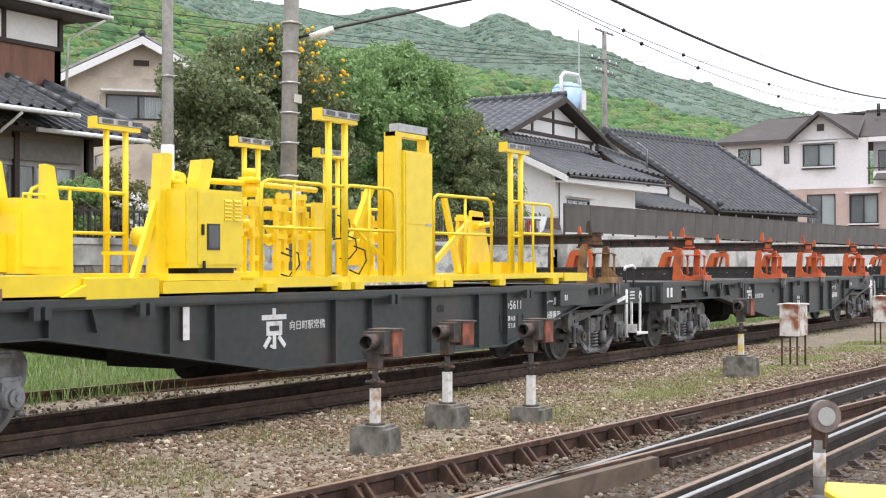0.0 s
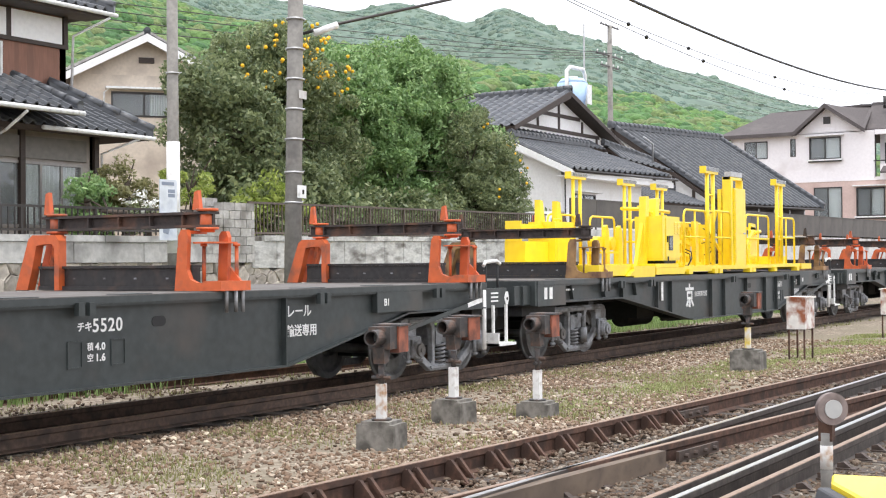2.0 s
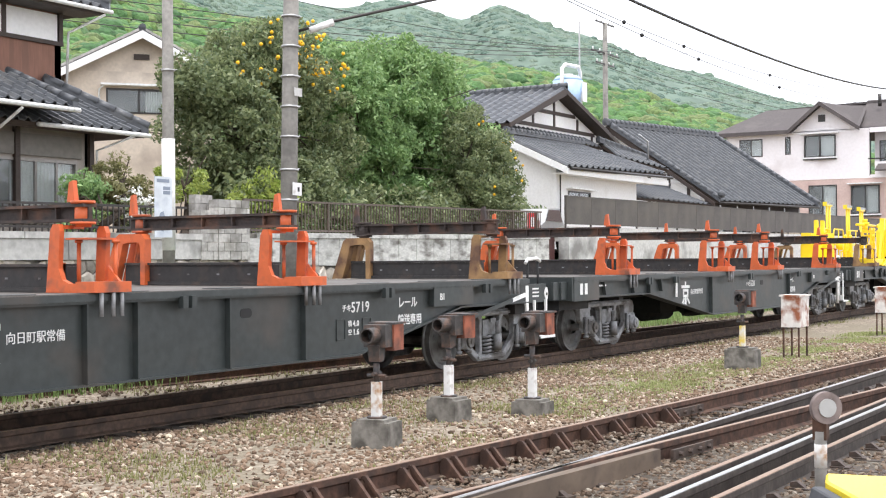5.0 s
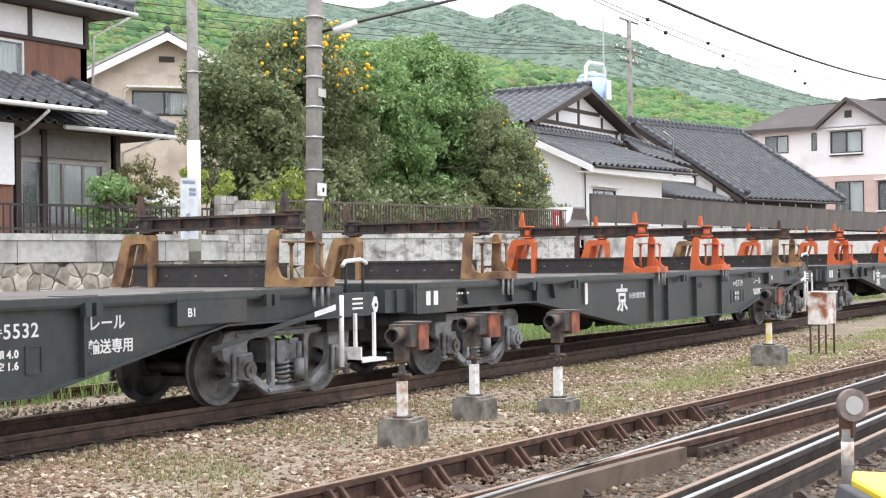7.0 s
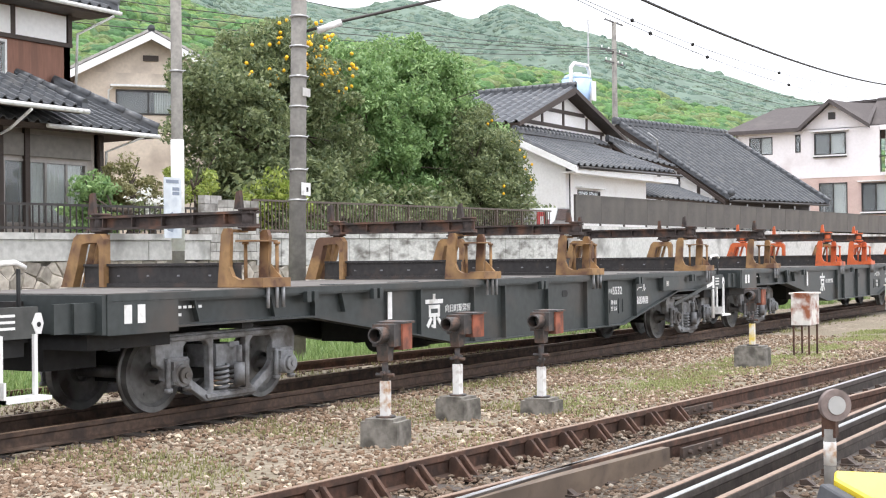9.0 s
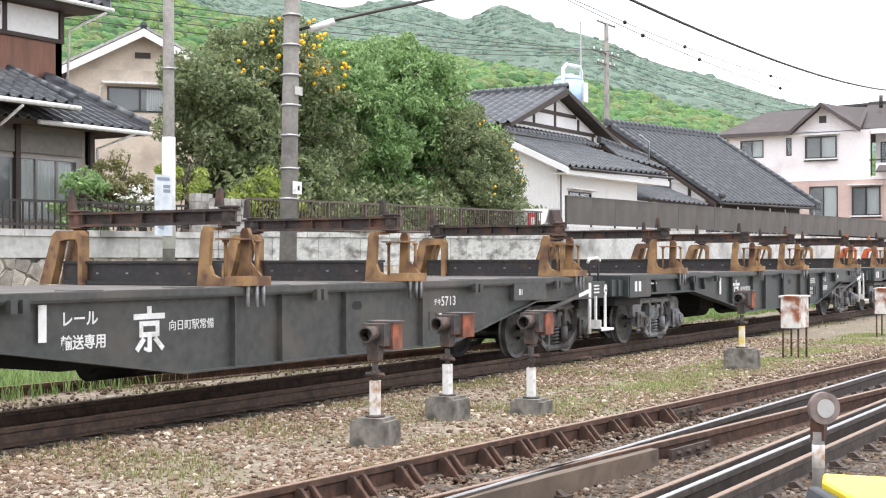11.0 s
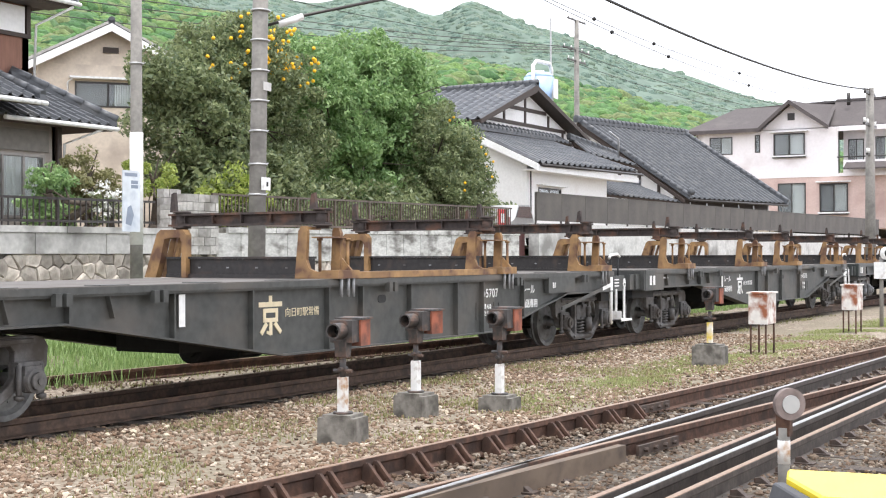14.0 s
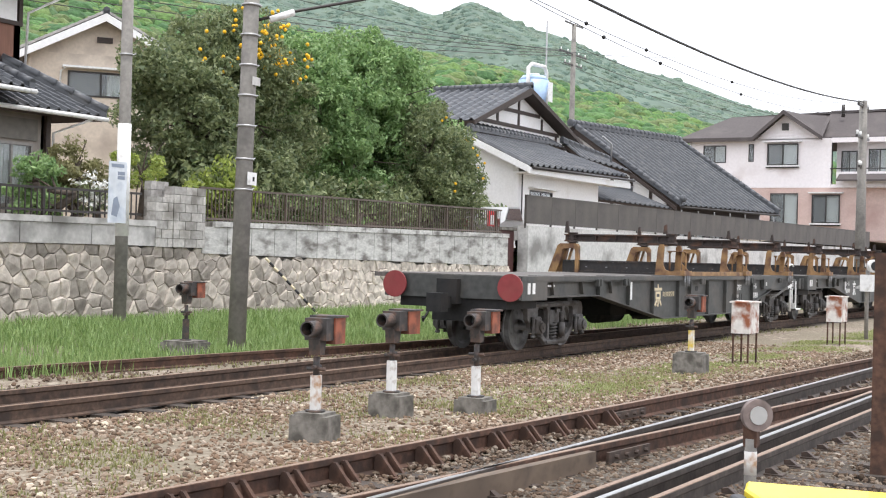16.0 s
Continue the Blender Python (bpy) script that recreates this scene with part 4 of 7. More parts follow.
    part("latch", box(B(), 5.24, 5.27, -1.332, -1.312, 1.66, 1.74), BLACK, cab)
    rod(bm := B(), (5.2, -0.95, 2.53), (5.2, -0.95, 2.62), 0.05, 10)
    rod(bm, (5.2, -0.95, 2.6), (5.2, -0.95, 2.64), 0.075, 10)
    y_part("filler_cap", bm, "", 0, cab)
    # guide lugs round the box
    lug = y_part("upright_lug", slab(B(), [(4.84, 1.55), (4.99, 1.55), (5.12, 2.9), (5.08, 2.93), (4.95, 2.92)], "y", -0.99, -0.85), "yellow upright guide lug", 0.02)
    y_part("strut", slab(B(), [(4.55, 1.56), (4.63, 1.56), (4.92, 2.22), (4.9, 2.4)], "y", -0.95, -0.88), "", 0.01, lug)
    y_part("upright_lug", slab(B(), [(5.6, 2.4), (5.78, 2.4), (5.9, 2.9), (5.86, 2.92), (5.7, 2.9)], "y", -0.9, -0.72), "yellow upright guide lug", 0.02)
    bm = slab(B(), [(5.3, 2.531), (5.62, 2.531), (5.5, 2.74), (5.42, 2.76)], "y", -0.78, -0.7)
    rod(bm, (5.46, -0.82, 2.68), (5.46, -0.64, 2.68), 0.06, 12)
    y_part("link", bm, "", 0.01)
    # rollers and guides on the far side, left of the box
    for x in (6.9, 7.6):
        bm = slab(B(), [(x - 0.14, 1.56), (x + 0.14, 1.56), (x + 0.1, 2.3), (x + 0.02, 2.44), (x - 0.08, 2.4)], "y", 0.72, 0.8)
        rod(bm, (x - 0.28, 0.76, 2.06), (x - 0.28, 1.0, 2.06), 0.13, 14)
        box(bm, x - 0.3, x + 0.02, 0.8, 0.94, 1.9, 2.18)
        y_part("guide_roller", bm, "", 0.01)

    def gripper(x, y, h, lean=0.0):
        """Two slotted cheek plates on a foot, a cross tube, a cylinder lying between them and a link."""
        g = y_part("gripper_frame", box(B(), x - 0.3, x + 0.3, y - 0.24, y + 0.24, 1.551, 1.62), "yellow gripper frame", 0.01)
        for s in (-1, 1):
            xa = x + s * 0.2
            bm = B()
            for d in (-0.1, 0.06):
                slab(bm, [(xa + d, 1.62), (xa + d + 0.05, 1.62), (xa + d + 0.05 + lean, h), (xa + d + lean, h)], "y", y - 0.2, y - 0.15)
            for zz in (1.78, (1.62 + h) / 2 + 0.02, h - 0.05):
                box(bm, xa - 0.112 + lean * 0.5, xa + 0.122 + lean * 0.5, y - 0.208, y - 0.142, zz - 0.035, zz + 0.035)
            y_part("cheek_plate", bm, "", 0.006, g)
        bm = B()
        rod(bm, (x - 0.36, y - 0.05, 2.02), (x + 0.3, y - 0.05, 2.12), 0.06, 10)
        rod(bm, (x + 0.3, y - 0.05, 2.12), (x + 0.5, y - 0.05, 2.15), 0.03, 8)
        y_part("cylinder", bm, "", 0, g)
        bm = B()
        box(bm, x - 0.32, x + 0.32, y - 0.1, y + 0.12, h - 0.18, h - 0.08)
        rod(bm, (x, y - 0.26, h - 0.3), (x, y + 0.16, h - 0.3), 0.055, 10)
        y_part("cross_tube", bm, "", 0.01, g)
        return g

    gripper(6.75, -0.5, 2.5)
    gripper(7.55, -0.55, 2.45)
    gripper(8.3, -0.3, 2.4, 0.06)
    gripper(8.95, 0.5, 2.7)
    gripper(10.8, 0.3, 2.45, -0.05)
    y_part("slotted_plate", box(B(), 7.9, 8.18, -0.86, -0.8, 1.56, 2.5), "", 0.03)
    # the rotary head on its long thin arm
    bm = rod(B(), (8.1, 0.38, 2.62), (8.1, 0.38, 2.8), 0.10, 14)
    rod(bm, (8.1, 0.38, 2.80), (8.1, 0.38, 2.88), 0.15, 14)
    rod(bm, (8.1, 0.38, 2.88), (8.1, 0.38, 3.0), 0.09, 14)
    y_part("rotary_head", bm, "", 0.01)
    y_part("arm", pipe(B(), [(6.9, 0.38, 2.78), (8.1, 0.38, 2.8), (9.6, 0.38, 2.78)], 0.04), "", 0)
    # the crossed struts before the tall cabinet
    bm = slab(B(), [(9.05, 2.74), (9.18, 2.74), (8.7, 2.0), (8.62, 2.03)], "y", -0.94, -0.86)
    slab(bm, [(9.06, 2.7), (9.22, 2.7), (9.12, 1.56), (9.0, 1.56)], "y", -0.85, -0.79)
    slab(bm, [(8.58, 2.1), (8.68, 2.1), (8.64, 1.56), (8.54, 1.56)], "y", -0.85, -0.79)
    y_part("strut", bm, "", 0.008)
    y_part("strut", slab(B(), [(8.56, 2.24), (8.62, 2.16), (9.6, 1.56), (9.68, 1.58)], "y", -1.02, -0.97), "", 0.005)
    for x, z in ((9.28, 2.3), (9.3, 1.85)):
        bm = box(B(), x - 0.12, x + 0.1, -0.75, -0.45, z - 0.16, z + 0.16)
        rod(bm, (x, -0.78, z), (x, -0.74, z), 0.08, 12)
        y_part("valve_block", bm, "", 0.02)
    for k, (x, z) in enumerate(((8.35, 2.35), (8.5, 2.1), (7.15, 1.85), (7.25, 1.9), (8.72, 1.95))):
        bm = pipe(B(), [(x, -0.9, z), (x + 0.12, -1.0, z - 0.06), (x + 0.15, -1.0, z - 0.2), (x + 0.05, -0.95, z - 0.3 - 0.02 * k), (x - 0.1, -0.9, z - 0.32)], 0.011, 6)
        part("hydraulic_hose", bm, BLACK, mc, "black hydraulic hose")
    # the tall cabinet
    tower = y_part("tall_cabinet", box(B(), 9.42, 10.17, -1.25, -0.95, 1.55, 3.27), "tall yellow cabinet", 0.015)
    y_part("cabinet_door", box(B(), 9.46, 10.14, -1.262, -1.25, 2.26, 3.24), "", 0.005, tower)
    y_part("cabinet_door", box(B(), 9.46, 10.14, -1.262, -1.25, 1.58, 2.24), "", 0.005, tower)
    y_part("side_post", box(B(), 9.28, 9.415, -1.22, -1.02, 1.55, 3.52), "", 0.01, tower)
    y_part("side_post", box(B(), 10.08, 10.165, -1.2, -1.05, 3.272, 3.52), "", 0.01, tower)
    y_part("top_bar", box(B(), 9.28, 10.17, -1.2, -1.04, 3.46, 3.52), "", 0.008, tower)
    y_part("back_plate", box(B(), 9.3, 9.42, -0.99, -0.9, 1.55, 3.25), "", 0.006, tower)
    part("work_lamp", box(B(), 9.38, 10.12, -1.2, -1.04, 3.53, 3.64), STEEL, tower, "grey work lamp housing", 0.012)
    part("name_mark", box(B(), 9.98, 10.13, -1.267, -1.262, 2.24, 2.275), CONC, tower)
    # struts and the wedge tool behind the cabinet
    y_part("strut", slab(B(), [(10.74, 1.76), (10.82, 1.72), (11.8, 2.3), (11.76, 2.38)], "y", -0.94, -0.88), "", 0.005)
    y_part("strut", slab(B(), [(11.14, 2.7), (11.24, 2.7), (11.68, 1.58), (11.56, 1.58)], "y", -0.86, -0.8), "", 0.005)
    y_part("strut", slab(B(), [(10.5, 1.56), (10.62, 1.56), (10.68, 2.68), (10.58, 2.7)], "y", -0.86, -0.8), "", 0.005)
    bm = slab(B(), [(12.21, 1.561), (13.0, 1.561), (12.68, 2.54), (12.34, 2.56)], "y", -0.66, -0.6)
    slab(bm, [(12.3, 1.561), (12.9, 1.561), (12.64, 2.5), (12.38, 2.5)], "y", -0.4, -0.34)
    box(bm, 12.33, 12.7, -0.66, -0.34, 2.4, 2.46)
    rod(bm, (12.4, -0.7, 2.3), (12.9, -0.7, 2.36), 0.045, 8)
    y_part("wedge_tool", bm, "", 0.008)
    for x in (12.3, 12.8, 13.5):
        y_part("end_box", box(B(), x, x + 0.2, -1.1, -0.8, 1.56, 1.74), "", 0.015)
    return mc


MACHINE = build_machine()


# ---- the retaining wall, parapets and terrace ----
def prism_wall(name, pts, y0, y1, material, label, category="wall"):
    """An upright slab along x whose outline is given as (x, z)."""
    return tagged(part(name, slab(B(), pts, "y", y0, y1), material), label, category, kind="structure")


def terrace_height(x, y):
    return 2.0 + max(0.0, min(1.8, (x - 55) * 0.055)) + 0.05 * noise.noise(Vector((x * 0.3, y * 0.3, 4)))


def build_terrace():
    xs = [-60, -20, 0] + list(range(8, 124, 2)) + [160, 400]
    ys = [20.3, 20.6] + list(range(21, 40)) + [45, 60, 90, 160, 400]
    n = len(xs)
    vs = [(x, y, terrace_height(x, y)) for y in ys for x in xs]
    fs = [(j * n + i, j * n + i + 1, (j + 1) * n + i + 1, (j + 1) * n + i) for j in range(len(ys) - 1) for i in range(n - 1)]
    me = bpy.data.meshes.new("terrace")
    me.from_pydata(vs, [], fs)
    me.materials.append(GROUND)
    tagged(new("terrace", me), "raised soil of the gardens behind the wall", "ground", kind="structure")


build_terrace()
core = tagged(part("wall_stone", slab(B(), [(WALL_Y + 0.1, -0.3), (WALL_Y + 0.3, 1.75), (WALL_Y + 0.7, 1.75), (WALL_Y + 0.7, -0.3)], "x", -40, 40), MORTAR), "retaining wall of rough fitted grey stones", "wall", kind="structure")
def parapet(name, x0, x1, low, top, step, material, label):
    """A parapet cast in lengths: each a panel with open joints at its ends under a coping that stands proud. low and top give heights by x."""
    p = tagged(part(name, slab(B(), [(x0, low(x0)), (x1, low(x1)), (x1, top(x1) - 0.02), (x0, top(x0) - 0.02)], "y", WALL_Y + 0.21, WALL_Y + 0.5), CONCD), label, "wall", kind="structure")
    n = int((x1 - x0) / step)
    for i in range(n):
        a, b = x0 + (x1 - x0) * i / n + 0.012, x0 + (x1 - x0) * (i + 1) / n - 0.012
        cap = 0.13
        part("panel", slab(B(), [(a, low(a)), (b, low(b)), (b, top(b) - cap - 0.008), (a, top(a) - cap - 0.008)], "y", WALL_Y + 0.16, WALL_Y + 0.208), material, p, "", 0.006)
        a += 0.45 * step
        b = min(b + 0.45 * step, x1)
        if b - a > 0.1:
            part("coping", slab(B(), [(a, top(a) - cap), (b, top(b) - cap), (b, top(b)), (a, top(a))], "y", WALL_Y + 0.12, WALL_Y + 0.53), material, p, "", 0.01)
    return p


parapet("wall_parapet", 5.0, 22.6, lambda x: 1.72, lambda x: 2.12 + 0.0026 * (x + 40), 1.8, PARAPETG, "smooth grey concrete parapet with a proud coping")
parapet("wall_coping", 24.2, 40.0, lambda x: 1.58 - 0.0127 * (x - 24.2), lambda x: 2.34 + 0.0076 * (x - 24.2), 0.9, PARAPET, "pale concrete parapet in lengths with dark stains")
SHEET_A, SHEET_B = (41.2, WALL_Y), (86.0, 17.6)


def slant_wall(name, z0, z1, thick, off, material, label, category="wall"):
    (xa, ya), (xb, yb) = SHEET_A, SHEET_B
    bm = B()
    vs = []
    for z in (z0, z1):
        for x, y in ((xa, ya + off), (xb, yb + off), (xb, yb + off + thick), (xa, ya + off + thick)):
            vs.append(bm.verts.new((x, y, z)))
    for f in ((0, 1, 2, 3), (7, 6, 5, 4), (0, 4, 5, 1), (1, 5, 6, 2), (2, 6, 7, 3), (3, 7, 4, 0)):
        bm.faces.new([vs[i] for i in f])
    return tagged(part(name, bm, material), label, category, kind="structure")


slant_wall("wall_concrete", -0.3, 2.78, 0.4, 0.0, CONC, "tall concrete wall with grey stains")
sheet = thing("sheet_fence", pose(0, 0, 0), "long dark grey-brown sheet metal fence on the wall", "fence")
for i in range(24):
    f0, f1 = i / 24, (i + 0.992) / 24
    xa, xb = (SHEET_A[0] + (SHEET_B[0] - SHEET_A[0]) * f for f in (f0, f1))
    ya, yb = (SHEET_A[1] + (SHEET_B[1] - SHEET_A[1]) * f + 0.1 for f in (f0, f1))
    bm = B()
    L = math.hypot(xb - xa, yb - ya)
    box(bm, 0, L, -0.015, 0.015, 2.86, 3.82)
    box(bm, 0, L, -0.03, 0.03, 3.80, 3.85)
    box(bm, -0.02, 0.03, 0.0, 0.06, 2.7, 3.85)
    part("fence_panel", bm, FENCE, sheet, "", 0, pose(xa, ya, 0, 0, 0, math.degrees(math.atan2(yb - ya, xb - xa))))


def block_pier(x0, x1, z0, z1, y0, y1):
    p = thing("block_wall", pose(0, 0, 0), "stub of grey concrete block wall beside the fence", "wall")
    n, z = 0, z0
    while z < z1 - 0.05:
        x = x0 - (0.2 if n % 2 else 0.0)
        while x < x1 - 0.02:
            a, b = max(x, x0), min(x + 0.39, x1)
            if b - a > 0.03:
                part("block", box(B(), a + 0.005, b - 0.005, y0, y1, z + 0.005, min(z + 0.195, z1)), BLOCKM, p, "", 0.006)
            x += 0.4
        z += 0.2
        n += 1


block_pier(23.15, 24.25, 1.7, 3.08, WALL_Y + 0.12, WALL_Y + 0.42)
block_pier(22.58, 23.145, 1.7, 2.82, WALL_Y + 0.14, WALL_Y + 0.42)
block_pier(22.9, 23.5, 2.0, 3.25, WALL_Y + 0.6, WALL_Y + 0.8)
tagged(part("garden_rock", ball(B(), (24.3, 20.9, 2.9), 0.3, 9, 6, 1.3, 0.6, 0.8), CONCD), "dark garden boulder behind the block wall", "rock")


# rough stones fitted in the wall
def hex_cells(x0, x1, z0, z1, size, rnd):
    """Cells cut by the middle lines between neighbours: stones that fit one another."""
    pts = []
    nz = int((z1 - z0) / (size * 0.86)) + 3
    nx = int((x1 - x0) / size) + 3
    for j in range(nz):
        for i in range(nx):
            pts.append((x0 + (i - 1 + 0.5 * (j % 2)) * size + rnd.uniform(-0.36, 0.36) * size, z0 + (j - 1) * size * 0.86 + rnd.uniform(-0.34, 0.34) * size))
    cells = []
    for p in pts:
        poly = [(p[0] - size, p[1] - size), (p[0] + size, p[1] - size), (p[0] + size, p[1] + size), (p[0] - size, p[1] + size)]
        for q in pts:
            d = (q[0] - p[0], q[1] - p[1])
            if q is p or d[0] ** 2 + d[1] ** 2 > 6.5 * size * size:
                continue
            m = ((p[0] + q[0]) / 2, (p[1] + q[1]) / 2)
            out = []
            for a, b in zip(poly, poly[1:] + poly[:1]):
                da = (a[0] - m[0]) * d[0] + (a[1] - m[1]) * d[1]
                db = (b[0] - m[0]) * d[0] + (b[1] - m[1]) * d[1]
                if da <= 0:
                    out.append(a)
                if da * db < 0:
                    t = da / (da - db)
                    out.append((a[0] + (b[0] - a[0]) * t, a[1] + (b[1] - a[1]) * t))
            poly = out
            if len(poly) < 3:
                break
        if len(poly) >= 3:
            cells.append((p, poly))
    return cells


def wall_stones():
    """One stone to a cell, its face rounded towards the rim and its joint left open."""
    rnd = random.Random(7)
    rest = B()
    for p, poly in hex_cells(14.5, 39.8, -0.1, 1.8, 0.335, rnd):
        top = 1.72 - max(0, (p[0] - 24.2)) * 0.0125 - (0.13 if p[0] > 24.2 else 0)
        poly = [(x, min(max(z, -0.15), top)) for x, z in poly]
        if max(z for _, z in poly) - min(z for _, z in poly) < 0.08 or p[0] > 40 or p[1] > top + 0.05:
            continue
        cx, cz = sum(x for x, _ in poly) / len(poly), sum(z for _, z in poly) / len(poly)
        near = 15.5 < p[0] < 29.0
        bm = B() if near else rest
        ox, oy, oz = (0, 0, 0) if near else (cx, WALL_Y + 0.1 + 0.1 * cz, cz)
        bulge = rnd.uniform(0.03, 0.085)
        rings = []
        for k, dep in ((0.975, 0.0), (0.945, -0.7), (0.80, -1.0)):
            rings.append([bm.verts.new((ox + (x - cx) * k, oy + dep * bulge + 0.022 * rnd.uniform(-1, 1) * (dep < 0), oz + (z - cz) * k)) for x, z in poly])
        n = len(poly)
        for r0, r1 in zip(rings, rings[1:]):
            for i in range(n):
                bm.faces.new((r0[i], r0[(i + 1) % n], r1[(i + 1) % n], r1[i]))
        bm.faces.new(rings[-1])
        if near:
            part("stone", bm, STONE, core, "", 0, pose(cx, WALL_Y + 0.1 + 0.1 * cz, cz))
    tagged(part("far_stones", rest, STONE, core, "rough fitted stones farther along the wall"), kind="stuff")


def railing_fence(name, x0, x1, z0, z1, y, step, material, label):
    f = thing(name, pose(0, 0, 0), label, "fence")
    n = int((x1 - x0) / step)
    zz = lambda x: 0.0076 * (x - x0)
    for i in range(n + 1):
        x = x0 + i * step
        thick = 0.03 if i % 12 == 0 else 0.012
        part("post" if i % 12 == 0 else "bar", box(B(), x - thick, x + thick, y - thick, y + thick, z0 + zz(x), z1 + zz(x)), material, f)
    for z in (z0 + 0.1, z1 - 0.02):
        part("rail", slab(B(), [(x0, z - 0.025), (x1, z - 0.025 + zz(x1)), (x1, z + 0.025 + zz(x1)), (x0, z + 0.025)], "y", y - 0.022, y + 0.022), material, f)


railing_fence("garden_fence", 24.3, 39.8, 2.3, 3.14, WALL_Y + 0.34, 0.14, RAILING, "brown metal bar fence on the wall coping")
railing_fence("low_fence", 8.0, 22.4, 2.2, 2.78, WALL_Y + 0.42, 0.16, FRAME, "low black metal bar fence on the parapet")

gate = thing("shed_door", pose(0, 0, 0), "dark reddish-brown door in the wall gap", "door")
part("leaf", box(B(), 40.05, 41.1, WALL_Y + 0.5, WALL_Y + 0.56, 0.3, 2.6), mat("dark red door paint", (0.085, 0.03, 0.028), 0.6, 0, 0.2, 8, 0.05), gate)
part("upper_frame", box(B(), 40.0, 41.15, WALL_Y + 0.4, WALL_Y + 0.6, 2.6, 2.7), CONCD, gate)


# ---- poles and wires ----
def build_pole(label, x, y, r, h, lean, bands, rings):
    p = thing("concrete_pole", pose(x, y, -0.3, 0, lean, 0), label, "pole", "concrete poles by the line")
    part("shaft", rod(B(), (0, 0, 0), (0, 0, h), r, 24, r * 0.8), POLEM, p)
    for z0, z1 in bands:
        part("white_band", rod(B(), (0, 0, z0), (0, 0, z1), r * 1.012, 24), WHITE, p, "white painted band")
    for z in rings:
        part("steel_band", rod(B(), (0, 0, z), (0, 0, z + 0.035), r * 1.05, 20), STEEL, p)
        bm = B()
        rod(bm, (r, 0, z + 0.02), (r + 0.14, 0, z + 0.07), 0.012, 6)
        part("step_bolt", bm, STEEL, p)
    return p


near_pole = build_pole("weathered grey concrete line pole with steel bands", 19.04, 14.8, 0.165, 9.0, 1.6, (), (3.05, 3.6, 4.2, 4.75, 5.3, 5.85, 6.4))
part("number_plate", box(B(), -0.13, 0.13, -0.19, -0.18, 3.15, 3.38), WHITE, near_pole, "small white plate")
part("plate_mark", box(B(), 0.01, 0.06, -0.194, -0.19, 3.22, 3.3), BLACK, near_pole)
part("number_plate", box(B(), -0.11, 0.11, -0.19, -0.18, 4.95, 5.1), CONC, near_pole)
arm = B()
pipe(arm, [(0.1, 0, 6.15), (0.5, -0.4, 6.35), (2.6, -2.4, 7.15)], 0.03)
part("bracket_arm", arm, FRAME, near_pole, "dark bracket arm")
arm = B()
rod(arm, (0.3, -0.2, 6.2), (0.62, -0.5, 6.38), 0.065, 10)
part("insulator", arm, WHITE, near_pole, "white insulator")
far_pole = build_pole("grey concrete pole with white foot and sign", 20.46, 18.95, 0.135, 8.5, 0.0, ((2.2, 4.5),), (5.9,))
part("sign_board", box(B(), -0.58, -0.08, -0.17, -0.15, 2.46, 3.7), mat("pale blue-grey sign", (0.66, 0.70, 0.74), 0.5, 0, 0.12, 5, 0.03, (0.48, 0.53, 0.60), 0.35, 3), far_pole, "pale blue-grey notice board")
PRINT = mat("grey-blue sign print", (0.25, 0.29, 0.36), 0.6, 0, 0.1, 8, 0)
for x0, x1, z0, z1 in ((-0.52, -0.16, 3.58, 3.65), (-0.34, -0.14, 3.43, 3.5), (-0.34, -0.14, 3.34, 3.41)):
    part("sign_writing", box(B(), x0, x1, -0.174, -0.17, z0, z1), PRINT, far_pole)
part("sign_drawing", slab(B(), [(-0.5, 2.62), (-0.34, 2.58), (-0.26, 2.8), (-0.34, 3.0), (-0.44, 2.95)], "y", -0.173, -0.17), PRINT, far_pole)


def wire(name, a, b, sag, r, label, n=24, material=BLACK):
    a, b = Vector(a), Vector(b)
    pts = [a.lerp(b, i / n) - Vector((0, 0, sag * 4 * (i / n) * (1 - i / n))) for i in range(n + 1)]
    bm = pipe(B(), pts, r, 6)
    return tagged(part(name, bm, material), label, "wire", "overhead wires")


wire("overhead_wire", (12.0, 9.2, 6.55), (60.5, 12.8, 9.0), 0.65, 0.03, "thick black overhead wire")
wire("overhead_wire", (19.2, 14.7, 6.4), (60, 17.5, 11.6), 0.8, 0.007, "thin dark overhead wire with small clips")
for i in range(4):
    wire("power_line", (-10 + 0.6 * i, 48, 12.4), (88.2 + 0.9 * i, 39.9, 16.85), 1.3 + 0.35 * i, 0.022, "thin grey power line before the hill", 16, FRAME)
for i in range(3):
    wire("power_line", (89.5, 40 + i * 0.5, 17.4 - i * 0.6), (130, 24 + i, 13.5 - i * 0.4), 0.9, 0.02, "thin grey power line to the houses", 16, FRAME)
for i in range(2):
    span = wire("overhead_wire", (14, 9.6 + i * 0.5, 6.35 + 0.25 * i), (64, 13.0, 9.0 + 0.5 * i), 1.1, 0.008, "thin dark overhead wire with small clips")
    for f in (0.22, 0.30, 0.46):
        p = Vector((14, 9.6 + i * 0.5, 6.35 + 0.25 * i)).lerp(Vector((64, 13.0, 9.0 + 0.5 * i)), f) - Vector((0, 0, 1.1 * 4 * f * (1 - f)))
        part("wire_clip", ball(B(), p, 0.045, 8, 6), BLACK, span)


